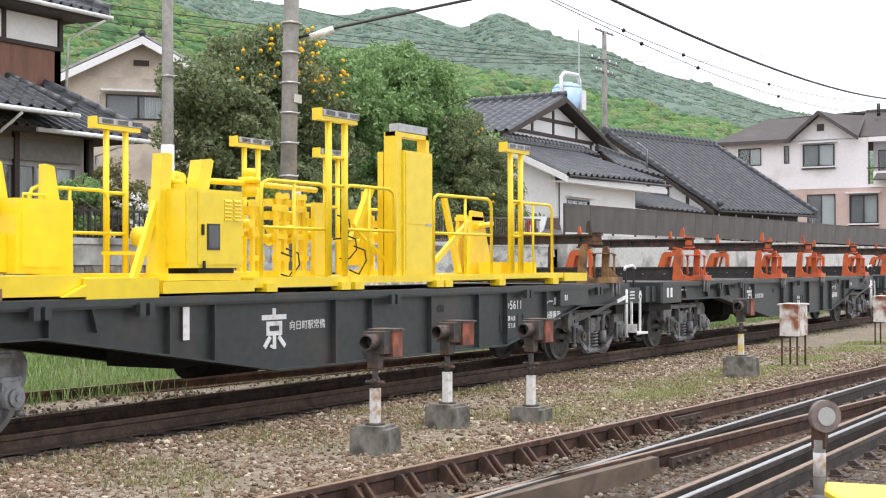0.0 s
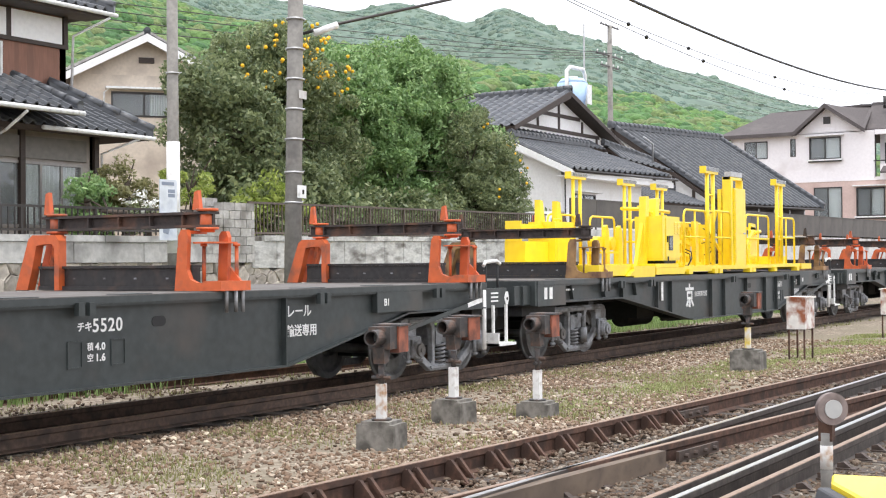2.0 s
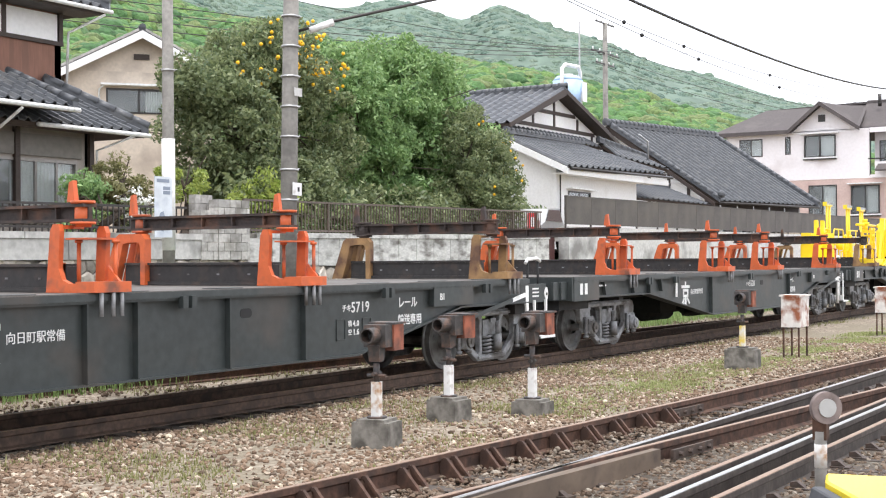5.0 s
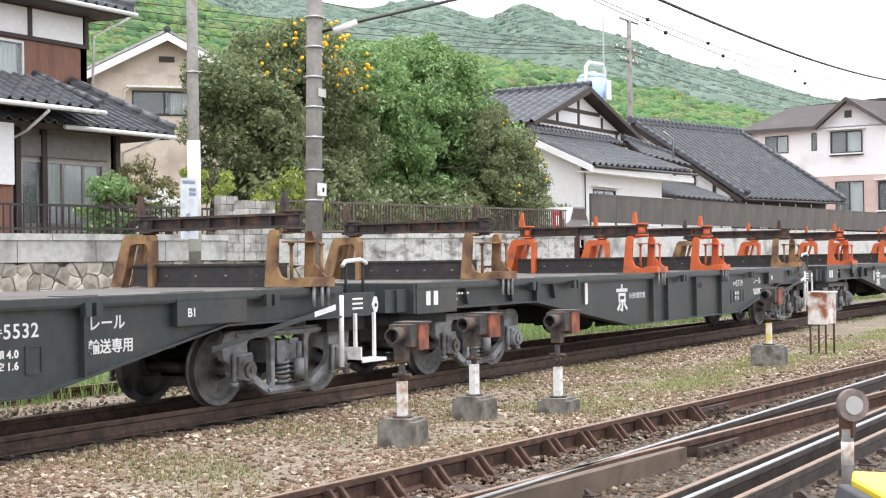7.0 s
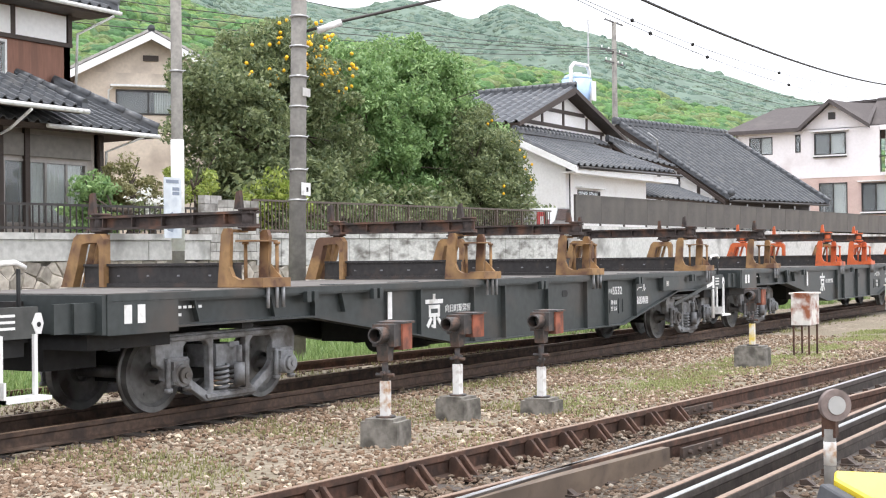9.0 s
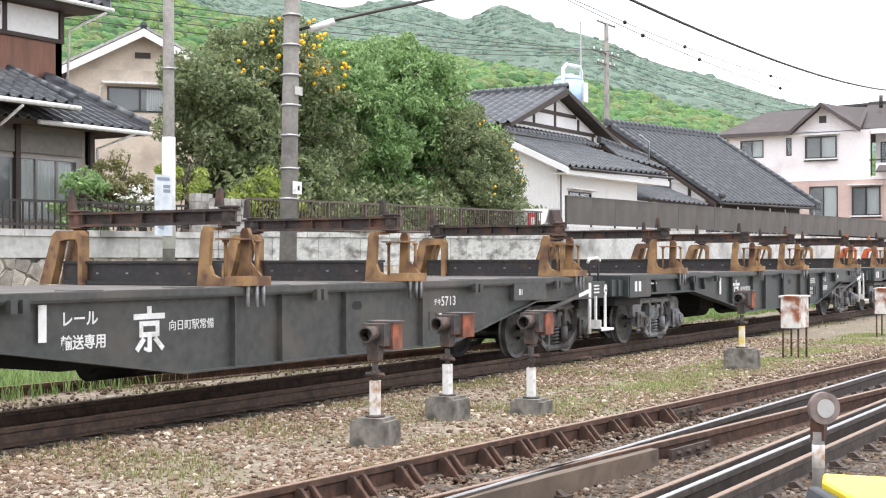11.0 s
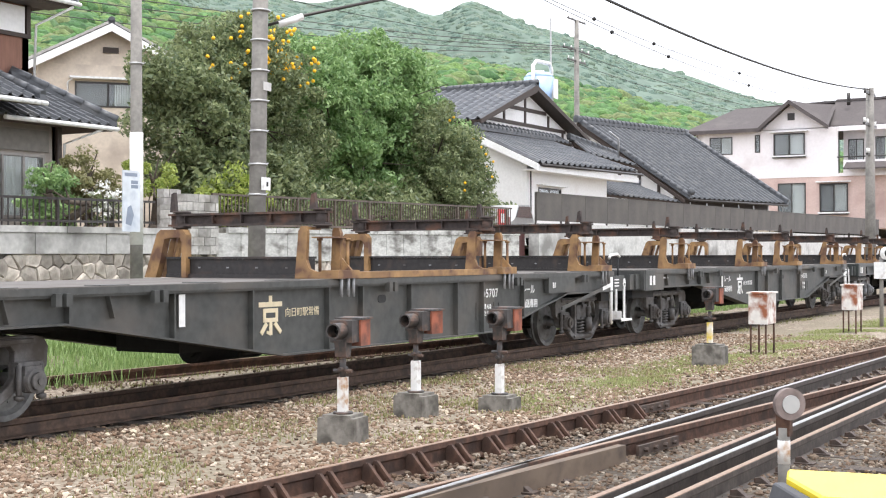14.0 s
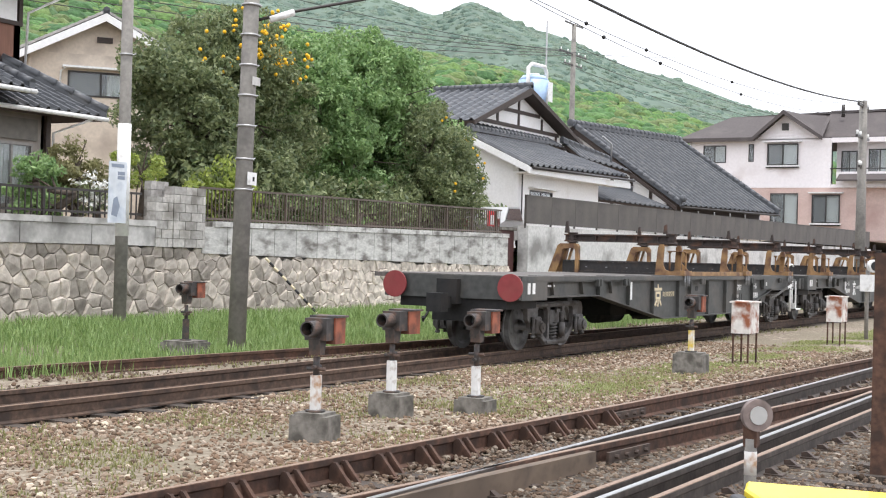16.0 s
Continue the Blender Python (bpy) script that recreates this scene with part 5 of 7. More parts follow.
def utility_pole(x, y, z0, h, label, arms):
    p = thing("utility_pole", pose(x, y, z0), label, "pole", "utility poles behind the houses")
    part("shaft", rod(B(), (0, 0, 0), (0, 0, h), 0.25, 14, 0.17), POLEM, p)
    for z, w in arms:
        part("cross_arm", box(B(), -w, w, -0.05, 0.05, h - z, h - z + 0.1), FRAME, p)
        for d in (-0.9, -0.4, 0.4, 0.9):
            part("insulator", rod(B(), (d * w, 0, h - z + 0.1), (d * w, 0, h - z + 0.3), 0.05, 8), WHITE, p)
    return p


utility_pole(89.6, 40, 2, 17.0, "grey concrete utility pole behind the tiled house", ((0.1, 1.6), (2.3, 2.4), (3.1, 1.6)))
utility_pole(-10, 48, 2, 10.4, "grey concrete utility pole among the houses", ((0.1, 1.6),))
utility_pole(60.5, 12.8, -0.2, 9.25, "grey utility pole with cross arms beside the track", ((0.3, 1.0), (1.7, 1.2), (3.0, 0.6)))


# ---- houses ----
def wall_panel(parent, origin, along, w, h, thick, openings, material, name="wall", label=""):
    """A wall w wide and h high whose openings (u0, u1, v0, v1) go through it. along: unit direction in plan; the thickness goes to its left."""
    us = sorted({0, w, *[o for q in openings for o in q[:2]]})
    vs = sorted({0, h, *[o for q in openings for o in q[2:4]]})
    bm = B()
    for u0, u1 in zip(us, us[1:]):
        for v0, v1 in zip(vs, vs[1:]):
            if not any(q[0] <= u0 and u1 <= q[1] and q[2] <= v0 and v1 <= q[3] for q in openings):
                box(bm, u0, u1, 0, thick, v0, v1)
    bmesh.ops.remove_doubles(bm, verts=bm.verts, dist=0.0005)
    m = pose(*origin, 0, 0, math.degrees(math.atan2(along[1], along[0])))
    return part(name, bm, material, parent, label, 0, m), m


def window(parent, m, q, frame_mat=FRAME, curtain=0.5, bars_=1, sill=False, hood=False, deep=0.0):
    """Frame, panes, meeting rail and a curtain set into the opening q of the wall with matrix m."""
    u0, u1, v0, v1 = q[:4]
    bm = B()
    t = 0.06
    y0, y1 = -0.03 - deep, 0.08
    box(bm, u0, u1, y0, y1, v0, v0 + t)
    box(bm, u0, u1, y0, y1, v1 - t, v1)
    box(bm, u0, u0 + t, y0, y1, v0 + t, v1 - t)
    box(bm, u1 - t, u1, y0, y1, v0 + t, v1 - t)
    win = part("window", bm, frame_mat, parent, "", 0, m)
    step = (u1 - u0) / (bars_ + 1)
    for i in range(bars_):
        u = u0 + step * (i + 1)
        part("meeting_rail", box(B(), u - 0.03, u + 0.03, y0 + 0.02, y1 - 0.02, v0 + t, v1 - t), frame_mat, win)
    for i in range(bars_ + 1):
        g = part("pane", box(B(), u0 + step * i + 0.03, u0 + step * (i + 1) - 0.03, 0.01 + 0.02 * (i % 2), 0.016 + 0.02 * (i % 2), v0 + t, v1 - t), GLASS, win)
        g.visible_shadow = False
    if curtain:
        bm = B()
        n = 14
        a, b = (u0 + (u1 - u0) * (1 - curtain), u1 - t)
        for i in range(n):
            x0 = a + (b - a) * i / n
            slab(bm, [(x0, 0.16), (x0 + (b - a) / n / 2, 0.12), (x0 + (b - a) / n, 0.16), (x0 + (b - a) / n / 2, 0.14)], "z", v0 + 0.07, v1 - 0.06)
        part("curtain", bm, CURTAIN, win, "pale hanging curtain")
    if sill:
        part("sill", box(B(), u0 - 0.1, u1 + 0.1, -0.25, 0.0, v0 - 0.1, v0 - 0.01), WHITE, win)
        part("sill_base", box(B(), u0 - 0.05, u1 + 0.05, -0.2, 0.0, v0 - 0.18, v0 - 0.1), frame_mat, win)
    if hood:
        part("hood", box(B(), u0 - 0.2, u1 + 0.2, -0.35, 0.0, v1 + 0.08, v1 + 0.15), WHITE, win)
    return win


def tile_roof(parent, a, b, c, d, material=TILE, size=0.31, rise=0.08, name="roof_tiles"):
    """Tiles in rows over the plane with eave a-b and top d-c: each one rolls up on its left and laps over the row below."""
    a, b, c, d = (Vector(p) for p in (a, b, c, d))
    nor = (b - a).cross(d - a).normalized()
    if nor.z < 0:
        nor = -nor
    nu = max(2, int(max((b - a).length, (c - d).length) / size))
    nv = max(2, int(((d - a).length + (c - b).length) / 2 / size))
    prof = ((0.0, 0.0), (0.14, 0.9), (0.30, 1.0), (0.44, 0.25), (0.7, 0.0), (1.0, 0.0))
    vs, fs = [], []
    for j in range(nv):
        for k, (f, up) in enumerate(((j / nv, 1.0), ((j + 1.06) / nv, 0.25))):
            f = min(f, 1.0)
            l, r = a.lerp(d, f), b.lerp(c, f)
            for i in range(nu):
                for u, h in prof[:-1]:
                    vs.append(l.lerp(r, (i + u) / nu) + nor * (rise * h + 0.022 * up + random.uniform(-0.002, 0.002)))
            vs.append(r + nor * 0.022 * up)
        n = nu * 5 + 1
        o = len(vs) - 2 * n
        fs += [(o + i, o + i + 1, o + n + i + 1, o + n + i) for i in range(n - 1)]
        # the lower lip of the row
        lip = len(vs)
        vs += [vs[o + i] - nor * 0.035 for i in range(n)]
        fs += [(lip + i, lip + i + 1, o + i + 1, o + i) for i in range(n - 1)]
    me = bpy.data.meshes.new(name)
    me.from_pydata([tuple(v) for v in vs], [], fs)
    me.materials.append(material)
    ob = part(name, me, None, parent, "dark grey tiles in rows")
    tagged(ob, kind="stuff")
    # boards under the tiles
    bm = B()
    lo = [bm.verts.new(p - nor * 0.02) for p in (a, b, c, d)]
    hi = [bm.verts.new(p - nor * 0.14) for p in (a, b, c, d)]
    bm.faces.new(lo)
    bm.faces.new(hi[::-1])
    for i in range(4):
        bm.faces.new((lo[i], hi[i], hi[(i + 1) % 4], lo[(i + 1) % 4]))
    part("roof_deck", bm, WOOD, parent)
    return ob


def ridge(parent, pts, r=0.13, material=TILE, courses=2):
    """A ridge of lapped caps on a low course of tiles."""
    bm = B()
    for p, q in zip(pts, pts[1:]):
        p, q = Vector(p), Vector(q)
        n = max(2, int((q - p).length / 0.4))
        for i in range(n):
            s, e = p.lerp(q, i / n), p.lerp(q, (i + 1.1) / n)
            rod(bm, s + Vector((0, 0, 0.10)), e + Vector((0, 0, 0.10)), r, 8, r * 0.86)
        dirv = (q - p).normalized()
        side = Vector((-dirv.y, dirv.x, 0)).normalized() * (r * 0.85)
        vs = [bm.verts.new(w) for w in (p - side - Vector((0, 0, .1)), p + side - Vector((0, 0, .1)), q + side - Vector((0, 0, .1)), q - side - Vector((0, 0, .1)), p - side + Vector((0, 0, .1)), p + side + Vector((0, 0, .1)), q + side + Vector((0, 0, .1)), q - side + Vector((0, 0, .1)))]
        for f in ((3, 2, 1, 0), (4, 5, 6, 7), (0, 1, 5, 4), (1, 2, 6, 5), (2, 3, 7, 6), (3, 0, 4, 7)):
            bm.faces.new([vs[i] for i in f])
    return part("ridge_tiles", bm, material, parent)


def gutter(parent, a, b, material=WHITE, r=0.055):
    bm = B()
    rod(bm, a, b, r, 8)
    return part("gutter", bm, material, parent)


def downpipe(parent, pts, material=WHITE, r=0.035):
    return part("downpipe", pipe(B(), pts, r), material, parent)


def nearer(ob, k):
    """Scale a house or tree about the eye's place, so that it stands nearer or farther at the same outline."""
    ob.location, ob.scale = (0, 0, 1.66 * (1 - k)), (k, k, k)


def left_house():
    h = thing("tiled_house", pose(0, 0, 0), "two-storey house with dark tiled roofs and brown walls", "house")
    h.location.x = -0.45
    op = [(10.4, 12.9, 0.55, 2.05), (6.2, 9.4, 0.45, 2.05)]
    w, m = wall_panel(h, (10.0, 23.7, 2.0), (1, 0), 13.35, 2.75, 0.2, op, mat("grey-brown house boards", (0.32, 0.285, 0.25), 0.8, 0, 0.12, 6, 0.08, (0.24, 0.21, 0.18), 0.3, 1.5), "wall", "grey-brown ground floor wall")
    window(w, Matrix(), op[0], mat("grey aluminium frame", (0.28, 0.26, 0.24), 0.4, 0.4, 0.1, 10, 0.02), 0.75, 3)
    window(w, Matrix(), op[1], FRAME, 0.5, 3)
    part("transom_panel", box(B(), 20.3, 23.0, 23.64, 23.7, 4.12, 4.62), mat("grey transom boards", (0.2, 0.185, 0.165), 0.7, 0, 0.15, 6, 0.06), h)
    for x in (20.3, 21.05, 23.3):
        part("timber_post", box(B(), x - 0.07, x + 0.07, 23.6, 23.7, 2.0, 4.75), WOOD, h)
    wall_panel(h, (23.35, 23.7, 2.0), (0, 1), 6, 2.75, 0.2, [], BROWN)
    part("white_panel", box(B(), 15.5, 19.6, 22.9, 23.0, 3.4, 4.75), STUCCO, h, "white plaster panel", 0, None)
    part("bay_wall", box(B(), 15.5, 19.6, 23.0, 23.7, 2.0, 4.9), BROWN, h)
    # added black panels behind the windows imitate the unlit depth
    part("room_shade", box(B(), 12, 23.0, 25.2, 25.3, 2.0, 4.7), ROOM_SHADE, h)
    part("room_shade", box(B(), 12, 22.5, 26.2, 26.3, 5.5, 7.6), ROOM_SHADE, h)
    # lower roof, hipped at its end
    e, s = 4.80, 5.95
    tile_roof(h, (14, 22.85, e), (24.35, 22.85, e), (22.75, 24.6, s), (14, 24.6, s))
    tile_roof(h, (24.35, 22.85, e), (24.35, 31, e), (22.75, 31, s), (22.75, 24.6, s))
    ridge(h, [(24.4, 22.82, e + 0.05), (22.75, 24.6, s + 0.05)])
    tile_roof(h, (14, 22.2, 5.12), (21.4, 22.2, 5.12), (21.4, 24.0, 5.95), (14, 24.0, 5.95))
    ridge(h, [(21.45, 22.2, 5.15), (21.4, 24.3, 6.0)], 0.1)
    gutter(h, (20.9, 22.78, e - 0.06), (24.4, 22.78, e - 0.06))
    gutter(h, (14, 22.12, 5.05), (21.5, 22.12, 5.05))
    downpipe(h, [(19.95, 22.2, 4.98), (19.95, 22.9, 4.6), (19.95, 23.55, 4.4), (19.95, 23.6, 2.05)])
    downpipe(h, [(23.9, 22.8, 4.7), (23.45, 23.6, 4.35), (23.45, 23.6, 2.05)])
    # upper storey
    op = [(8.4, 11.4, 0.55, 1.5)]
    w, m = wall_panel(h, (10.0, 24.7, 5.4), (1, 0), 13.35, 2.4, 0.2, op, BROWN, "wall", "brown upper wall")
    window(w, Matrix(), op[0], mat("pale window frame", (0.6, 0.6, 0.58), 0.4, 0.2, 0.1, 10, 0.02), 0.6, 1)
    wall_panel(h, (23.35, 24.7, 5.4), (0, 1), 6, 2.4, 0.2, [], BROWN)
    for x0, x1 in ((14, 17), (17.12, 19.6), (19.72, 21.5), (21.62, 23.2)):
        part("plaster_panel", box(B(), x0, x1, 24.66, 24.7, 7.05, 7.7), STUCCO, h, "white plaster panel")
    part("timber_band", box(B(), 14, 23.38, 24.64, 24.7, 6.95, 7.05), WOOD, h)
    for x in (19.66, 21.56, 23.3):
        part("timber_post", box(B(), x - 0.06, x + 0.06, 24.63, 24.7, 7.05, 7.8), WOOD, h)
    e, s = 7.9, 9.5
    tile_roof(h, (14, 23.9, e), (24.1, 23.9, e), (21.5, 27.5, s), (14, 27.5, s))
    tile_roof(h, (24.1, 23.9, e), (24.1, 31, e), (21.5, 31, s), (21.5, 27.5, s))
    ridge(h, [(24.15, 23.85, e + 0.05), (21.5, 27.5, s + 0.05), (14, 27.5, s + 0.05)])
    gutter(h, (14, 23.82, e - 0.07), (24.2, 23.82, e - 0.07))
    downpipe(h, [(24.0, 23.85, 7.75), (23.5, 24.6, 7.3), (23.45, 24.62, 5.9)])
    part("soffit", box(B(), 14, 24.0, 23.95, 24.7, 7.74, 7.78), WOOD, h)
    return h


left_house()


def cream_house():
    h = thing("cream_house", pose(0, 0, 0), "cream plastered house with grey tiled gable roof", "house")
    h.matrix_basis = Matrix.Translation((35.2, 34.0, 0)) @ pose(0, 0, 0, 0, 0, -40) @ Matrix.Translation((-34.4, -34.0, 0))
    x0, x1, y = 31.95, 37.0, 34.0
    op = [(1.3, 3.6, 5.0, 5.9)]
    w, m = wall_panel(h, (x0, y, 2.0), (1, 0), x1 - x0, 6.5, 0.2, op, CREAM, "wall", "stained cream front wall")
    window(w, Matrix(), op[0], FRAME, 0.4, 1, False, True)
    wall_panel(h, (x0 + 0.2, y + 0.2, 2.0), (0, 1), 8, 6.5, 0.2, [], CREAM)
    xm = (x0 + x1) / 2
    part("gable", slab(B(), [(x0, 8.5), (x1, 8.5), (xm, 9.75)], "y", y, y + 0.2), CREAM, h, "cream plastered gable")
    part("gable_vent", box(B(), xm - 0.25, xm + 0.3, y - 0.06, y, 8.95, 9.15), WOOD, h)
    for s in (-1, 1):
        tile_roof(h, (xm + s * 2.95, y - 0.6, 8.42), (xm + s * 2.95, y + 9, 8.42), (xm, y + 9, 9.95), (xm, y - 0.6, 9.95), mat("pale grey roof tile", (0.27, 0.26, 0.24), 0.7, 0, 0.2, 6, 0.06, (0.18, 0.17, 0.16), 0.3, 2), rise=0.1)
        part("barge_board", slab(B(), [(xm + s * 2.95, 8.12), (xm + s * 2.95, 8.4), (xm, 9.93), (xm, 9.65)], "y", y - 0.62, y - 0.56), STUCCO, h, "white barge board")
    ridge(h, [(xm, y - 0.6, 9.95), (xm, y + 9, 9.95)])
    part("room_shade", box(B(), 32.3, 36.7, 35.5, 35.6, 6.0, 8.4), ROOM_SHADE, h)
    downpipe(h, [(33.0, 33.9, 6.9), (33.0, 33.9, 7.85), (33.2, 33.75, 8.0), (35.9, 33.75, 8.0)])


cream_house()


def white_house():
    h = thing("white_house", pose(0, 0, 0), "white plastered house with dark tiled roofs and timbered gable", "house")
    op = [(1.2, 3.7, 1.6, 2.85)]
    w, m = wall_panel(h, (54.9, 27.0, 2.0), (1, 0), 9.4, 3.9, 0.25, op, STUCCO, "wall", "white plastered front wall")
    window(w, Matrix(), op[0], FRAME, 0, 1, False, True)
    part("wall", slab(B(), [(27.26, 2.0), (27.26, 6.1), (29.5, 7.15), (34.0, 7.15), (34.0, 2.0)], "x", 54.9, 55.15), STUCCO, h, "white plastered end wall")
    part("room_shade", box(B(), 55.6, 64.0, 28.2, 28.4, 2.0, 5.6), ROOM_SHADE, h)
    nearer(h, 0.88)
    wall_panel(h, (64.3, 27.2, 2.0), (0, 1), 7.0, 3.9, 0.25, [], STUCCO)
    downpipe(h, [(55.1, 26.9, 5.6), (55.1, 26.9, 2.2)], FRAME)
    # lower front roof
    e = 5.85
    tile_roof(h, (54.2, 26.1, e), (66.3, 26.1, e + 0.25), (62.6, 29.5, 7.55), (54.2, 29.5, 7.45), size=0.62, rise=0.13)
    part("barge_board", slab(B(), [(26.1, e - 0.32), (26.1, e - 0.02), (29.5, 7.42), (29.5, 7.1)], "x", 54.12, 54.24), STUCCO, h, "broad white barge board")
    part("eave_board", box(B(), 54.2, 66.6, 26.12, 26.22, e - 0.34, e - 0.06), STUCCO, h)
    part("soffit", box(B(), 54.3, 66.0, 26.2, 27.0, e - 0.3, e - 0.26), STUCCO, h)
    gutter(h, (54.4, 26.02, e - 0.08), (66.9, 26.02, e + 0.1), FRAME, 0.07)
    ridge(h, [(54.4, 29.4, 7.65), (62.9, 29.4, 7.72)], 0.15)
    # timbered gable
    A, P, C = (55.0, 8.15), (60.75, 10.2), (67.4, 8.05)
    yg = 30.0
    part("gable_wall", slab(B(), [(55.6, 7.2), (66.9, 7.2), (66.6, 8.1), (60.75, 10.0), (55.8, 8.2)], "y", yg, yg + 0.2), STUCCO, h, "white gable with dark timbers")
    for z, xa, xb in ((8.32, 56.3, 65.6), (9.1, 58.4, 63.2), (7.7, 55.6, 66.6)):
        part("timber", box(B(), xa, xb, yg - 0.06, yg, z - 0.09, z + 0.09), WOOD, h)
    for x, za, zb in ((58.4, 8.35, 9.0), (60.75, 8.35, 9.9), (63.5, 8.35, 9.0), (65.3, 7.7, 8.3)):
        part("timber_post", box(B(), x - 0.09, x + 0.09, yg - 0.05, yg, za, zb), WOOD, h)
    tile_roof(h, (A[0] - 0.3, yg - 0.7, A[1] - 0.1), (A[0] - 0.3, yg + 9, A[1] - 0.1), (P[0], yg + 9, P[1] + 0.1), (P[0], yg - 0.7, P[1] + 0.1), size=0.55, rise=0.12)
    tile_roof(h, (C[0], yg - 0.7, C[1]), (C[0], yg + 9, C[1]), (P[0], yg + 9, P[1] + 0.1), (P[0], yg - 0.7, P[1] + 0.1), size=0.33)
    part("barge_board", slab(B(), [(A[0] - 0.3, A[1] - 0.3), (A[0] - 0.3, A[1] - 0.08), (P[0], P[1] + 0.1), (P[0], P[1] - 0.25)], "y", yg - 0.74, yg - 0.66), WOOD, h)
    part("barge_board", slab(B(), [(C[0], C[1] - 0.2), (C[0], C[1]), (P[0], P[1] + 0.1), (P[0], P[1] - 0.14)], "y", yg - 0.74, yg - 0.66), WOOD, h)
    ridge(h, [(P[0], yg - 0.75, P[1] + 0.15), (P[0], yg + 9, P[1] + 0.15)], 0.17)
    # rear strip of roof under the gable
    tile_roof(h, (55.2, 29.3, 7.6), (65.0, 29.3, 7.6), (64.5, 30.0, 8.05), (55.8, 30.0, 8.05), size=0.5, rise=0.1)
    # lean-to between this house and the next
    tile_roof(h, (66.0, 28.4, 5.0), (74.5, 26.6, 4.75), (73.8, 29.0, 5.75), (66.6, 30.4, 6.0), size=0.5, rise=0.1)
    ridge(h, [(66.0, 28.4, 5.1), (66.6, 30.4, 6.1)], 0.13)
    ridge(h, [(66.4, 30.4, 6.1), (74.0, 29.0, 5.9)], 0.13)
    wall_panel(h, (65.5, 31.0, 2.0), (1, 0), 7.5, 5.3, 0.25, [(2.6, 3.6, 4.2, 5.0)], STUCCO, "wall", "small white side wall")
    # tiled hood over the gap, with its ridge stones
    tile_roof(h, (64.3, 28.0, 7.0), (68.4, 26.8, 6.5), (68.0, 28.2, 7.2), (65.0, 29.4, 7.9), size=0.45, rise=0.1)
    ridge(h, [(64.6, 29.3, 7.95), (68.3, 28.1, 7.2)], 0.16)
    part("vent_pipe", pipe(B(), [(67.4, 27.6, 7.0), (67.4, 27.6, 8.0), (66.6, 27.8, 8.35)], 0.05), STEEL, h)


def long_house():
    """The next house: one long tiled slope towards the line, gabled at one end and hipped at the other."""
    h = thing("tiled_house", pose(0, 0, 0), "low white house under one long dark tiled roof", "house")
    ra, rb, ea, eb = (65.4, 29.1, 8.8), (75.7, 26.8, 8.8), (66.0, 23.2, 4.6), (76.3, 20.9, 4.6)
    tile_roof(h, ea, eb, rb, ra, size=0.5, rise=0.1)
    tile_roof(h, eb, (78.8, 32.0, 4.6), (75.9, 27.6, 8.8), rb, size=0.5, rise=0.1)
    tile_roof(h, (75.1, 32.7, 4.6), (64.8, 35.0, 4.6), ra, rb, size=0.5, rise=0.1)
    ridge(h, [(65.2, 29.15, 8.9), (75.9, 26.75, 8.9)], 0.2)
    ridge(h, [(75.7, 26.8, 8.85), (76.35, 20.8, 4.65)], 0.15)
    ridge(h, [(65.45, 28.9, 8.75), (66.0, 23.1, 4.65)], 0.13)
    ball(bm := B(), (66.05, 23.0, 4.95), 0.2, 10, 7)
    part("ridge_end", bm, TILE, h)
    part("verge_board", slab(B(), [(23.2, 4.3), (23.2, 4.5), (29.1, 8.7), (29.1, 8.45)], "x", 65.55, 65.65), WOOD, h)
    part("gable_wall", slab(B(), [(24.0, 2.0), (24.0, 4.9), (29.1, 8.3), (29.1, 2.0)], "x", 66.1, 66.3), STUCCO, h, "white gable wall with timber posts")
    for y in (24.8, 25.9, 27.0):
        part("timber_post", box(B(), 66.03, 66.1, y - 0.08, y + 0.08, 3.6, 4.8 + (y - 24.0) * 0.7), WOOD, h)
    along = Vector((10.3, -2.3)).normalized()
    op = [(0.9 + i * 1.9, 2.3 + i * 1.9, 0.9, 2.0) for i in range(5)]
    w, m = wall_panel(h, (66.4, 24.2, 2.0), along, 10.3, 2.6, 0.2, op, ROOFB, "wall", "dark boarded wall under the eave")
    for q in op:
        window(w, Matrix(), q, FRAME, 0.4, 1)
    part("gutter", rod(B(), (66.0, 23.1, 4.5), (76.3, 20.8, 4.5), 0.06, 8), FRAME, h)
    for i in range(7):
        f = i / 6
        x, y = 66.4 + 9.7 * f, 23.2 - 2.15 * f
        part("carport_post", rod(B(), (x, y, 2.0), (x, y, 4.4), 0.04, 6), STEEL, h)
    part("room_shade", box(B(), 67.0, 75.5, 25.6, 25.7, 2.0, 4.5), ROOM_SHADE, h)


white_house()
long_house()


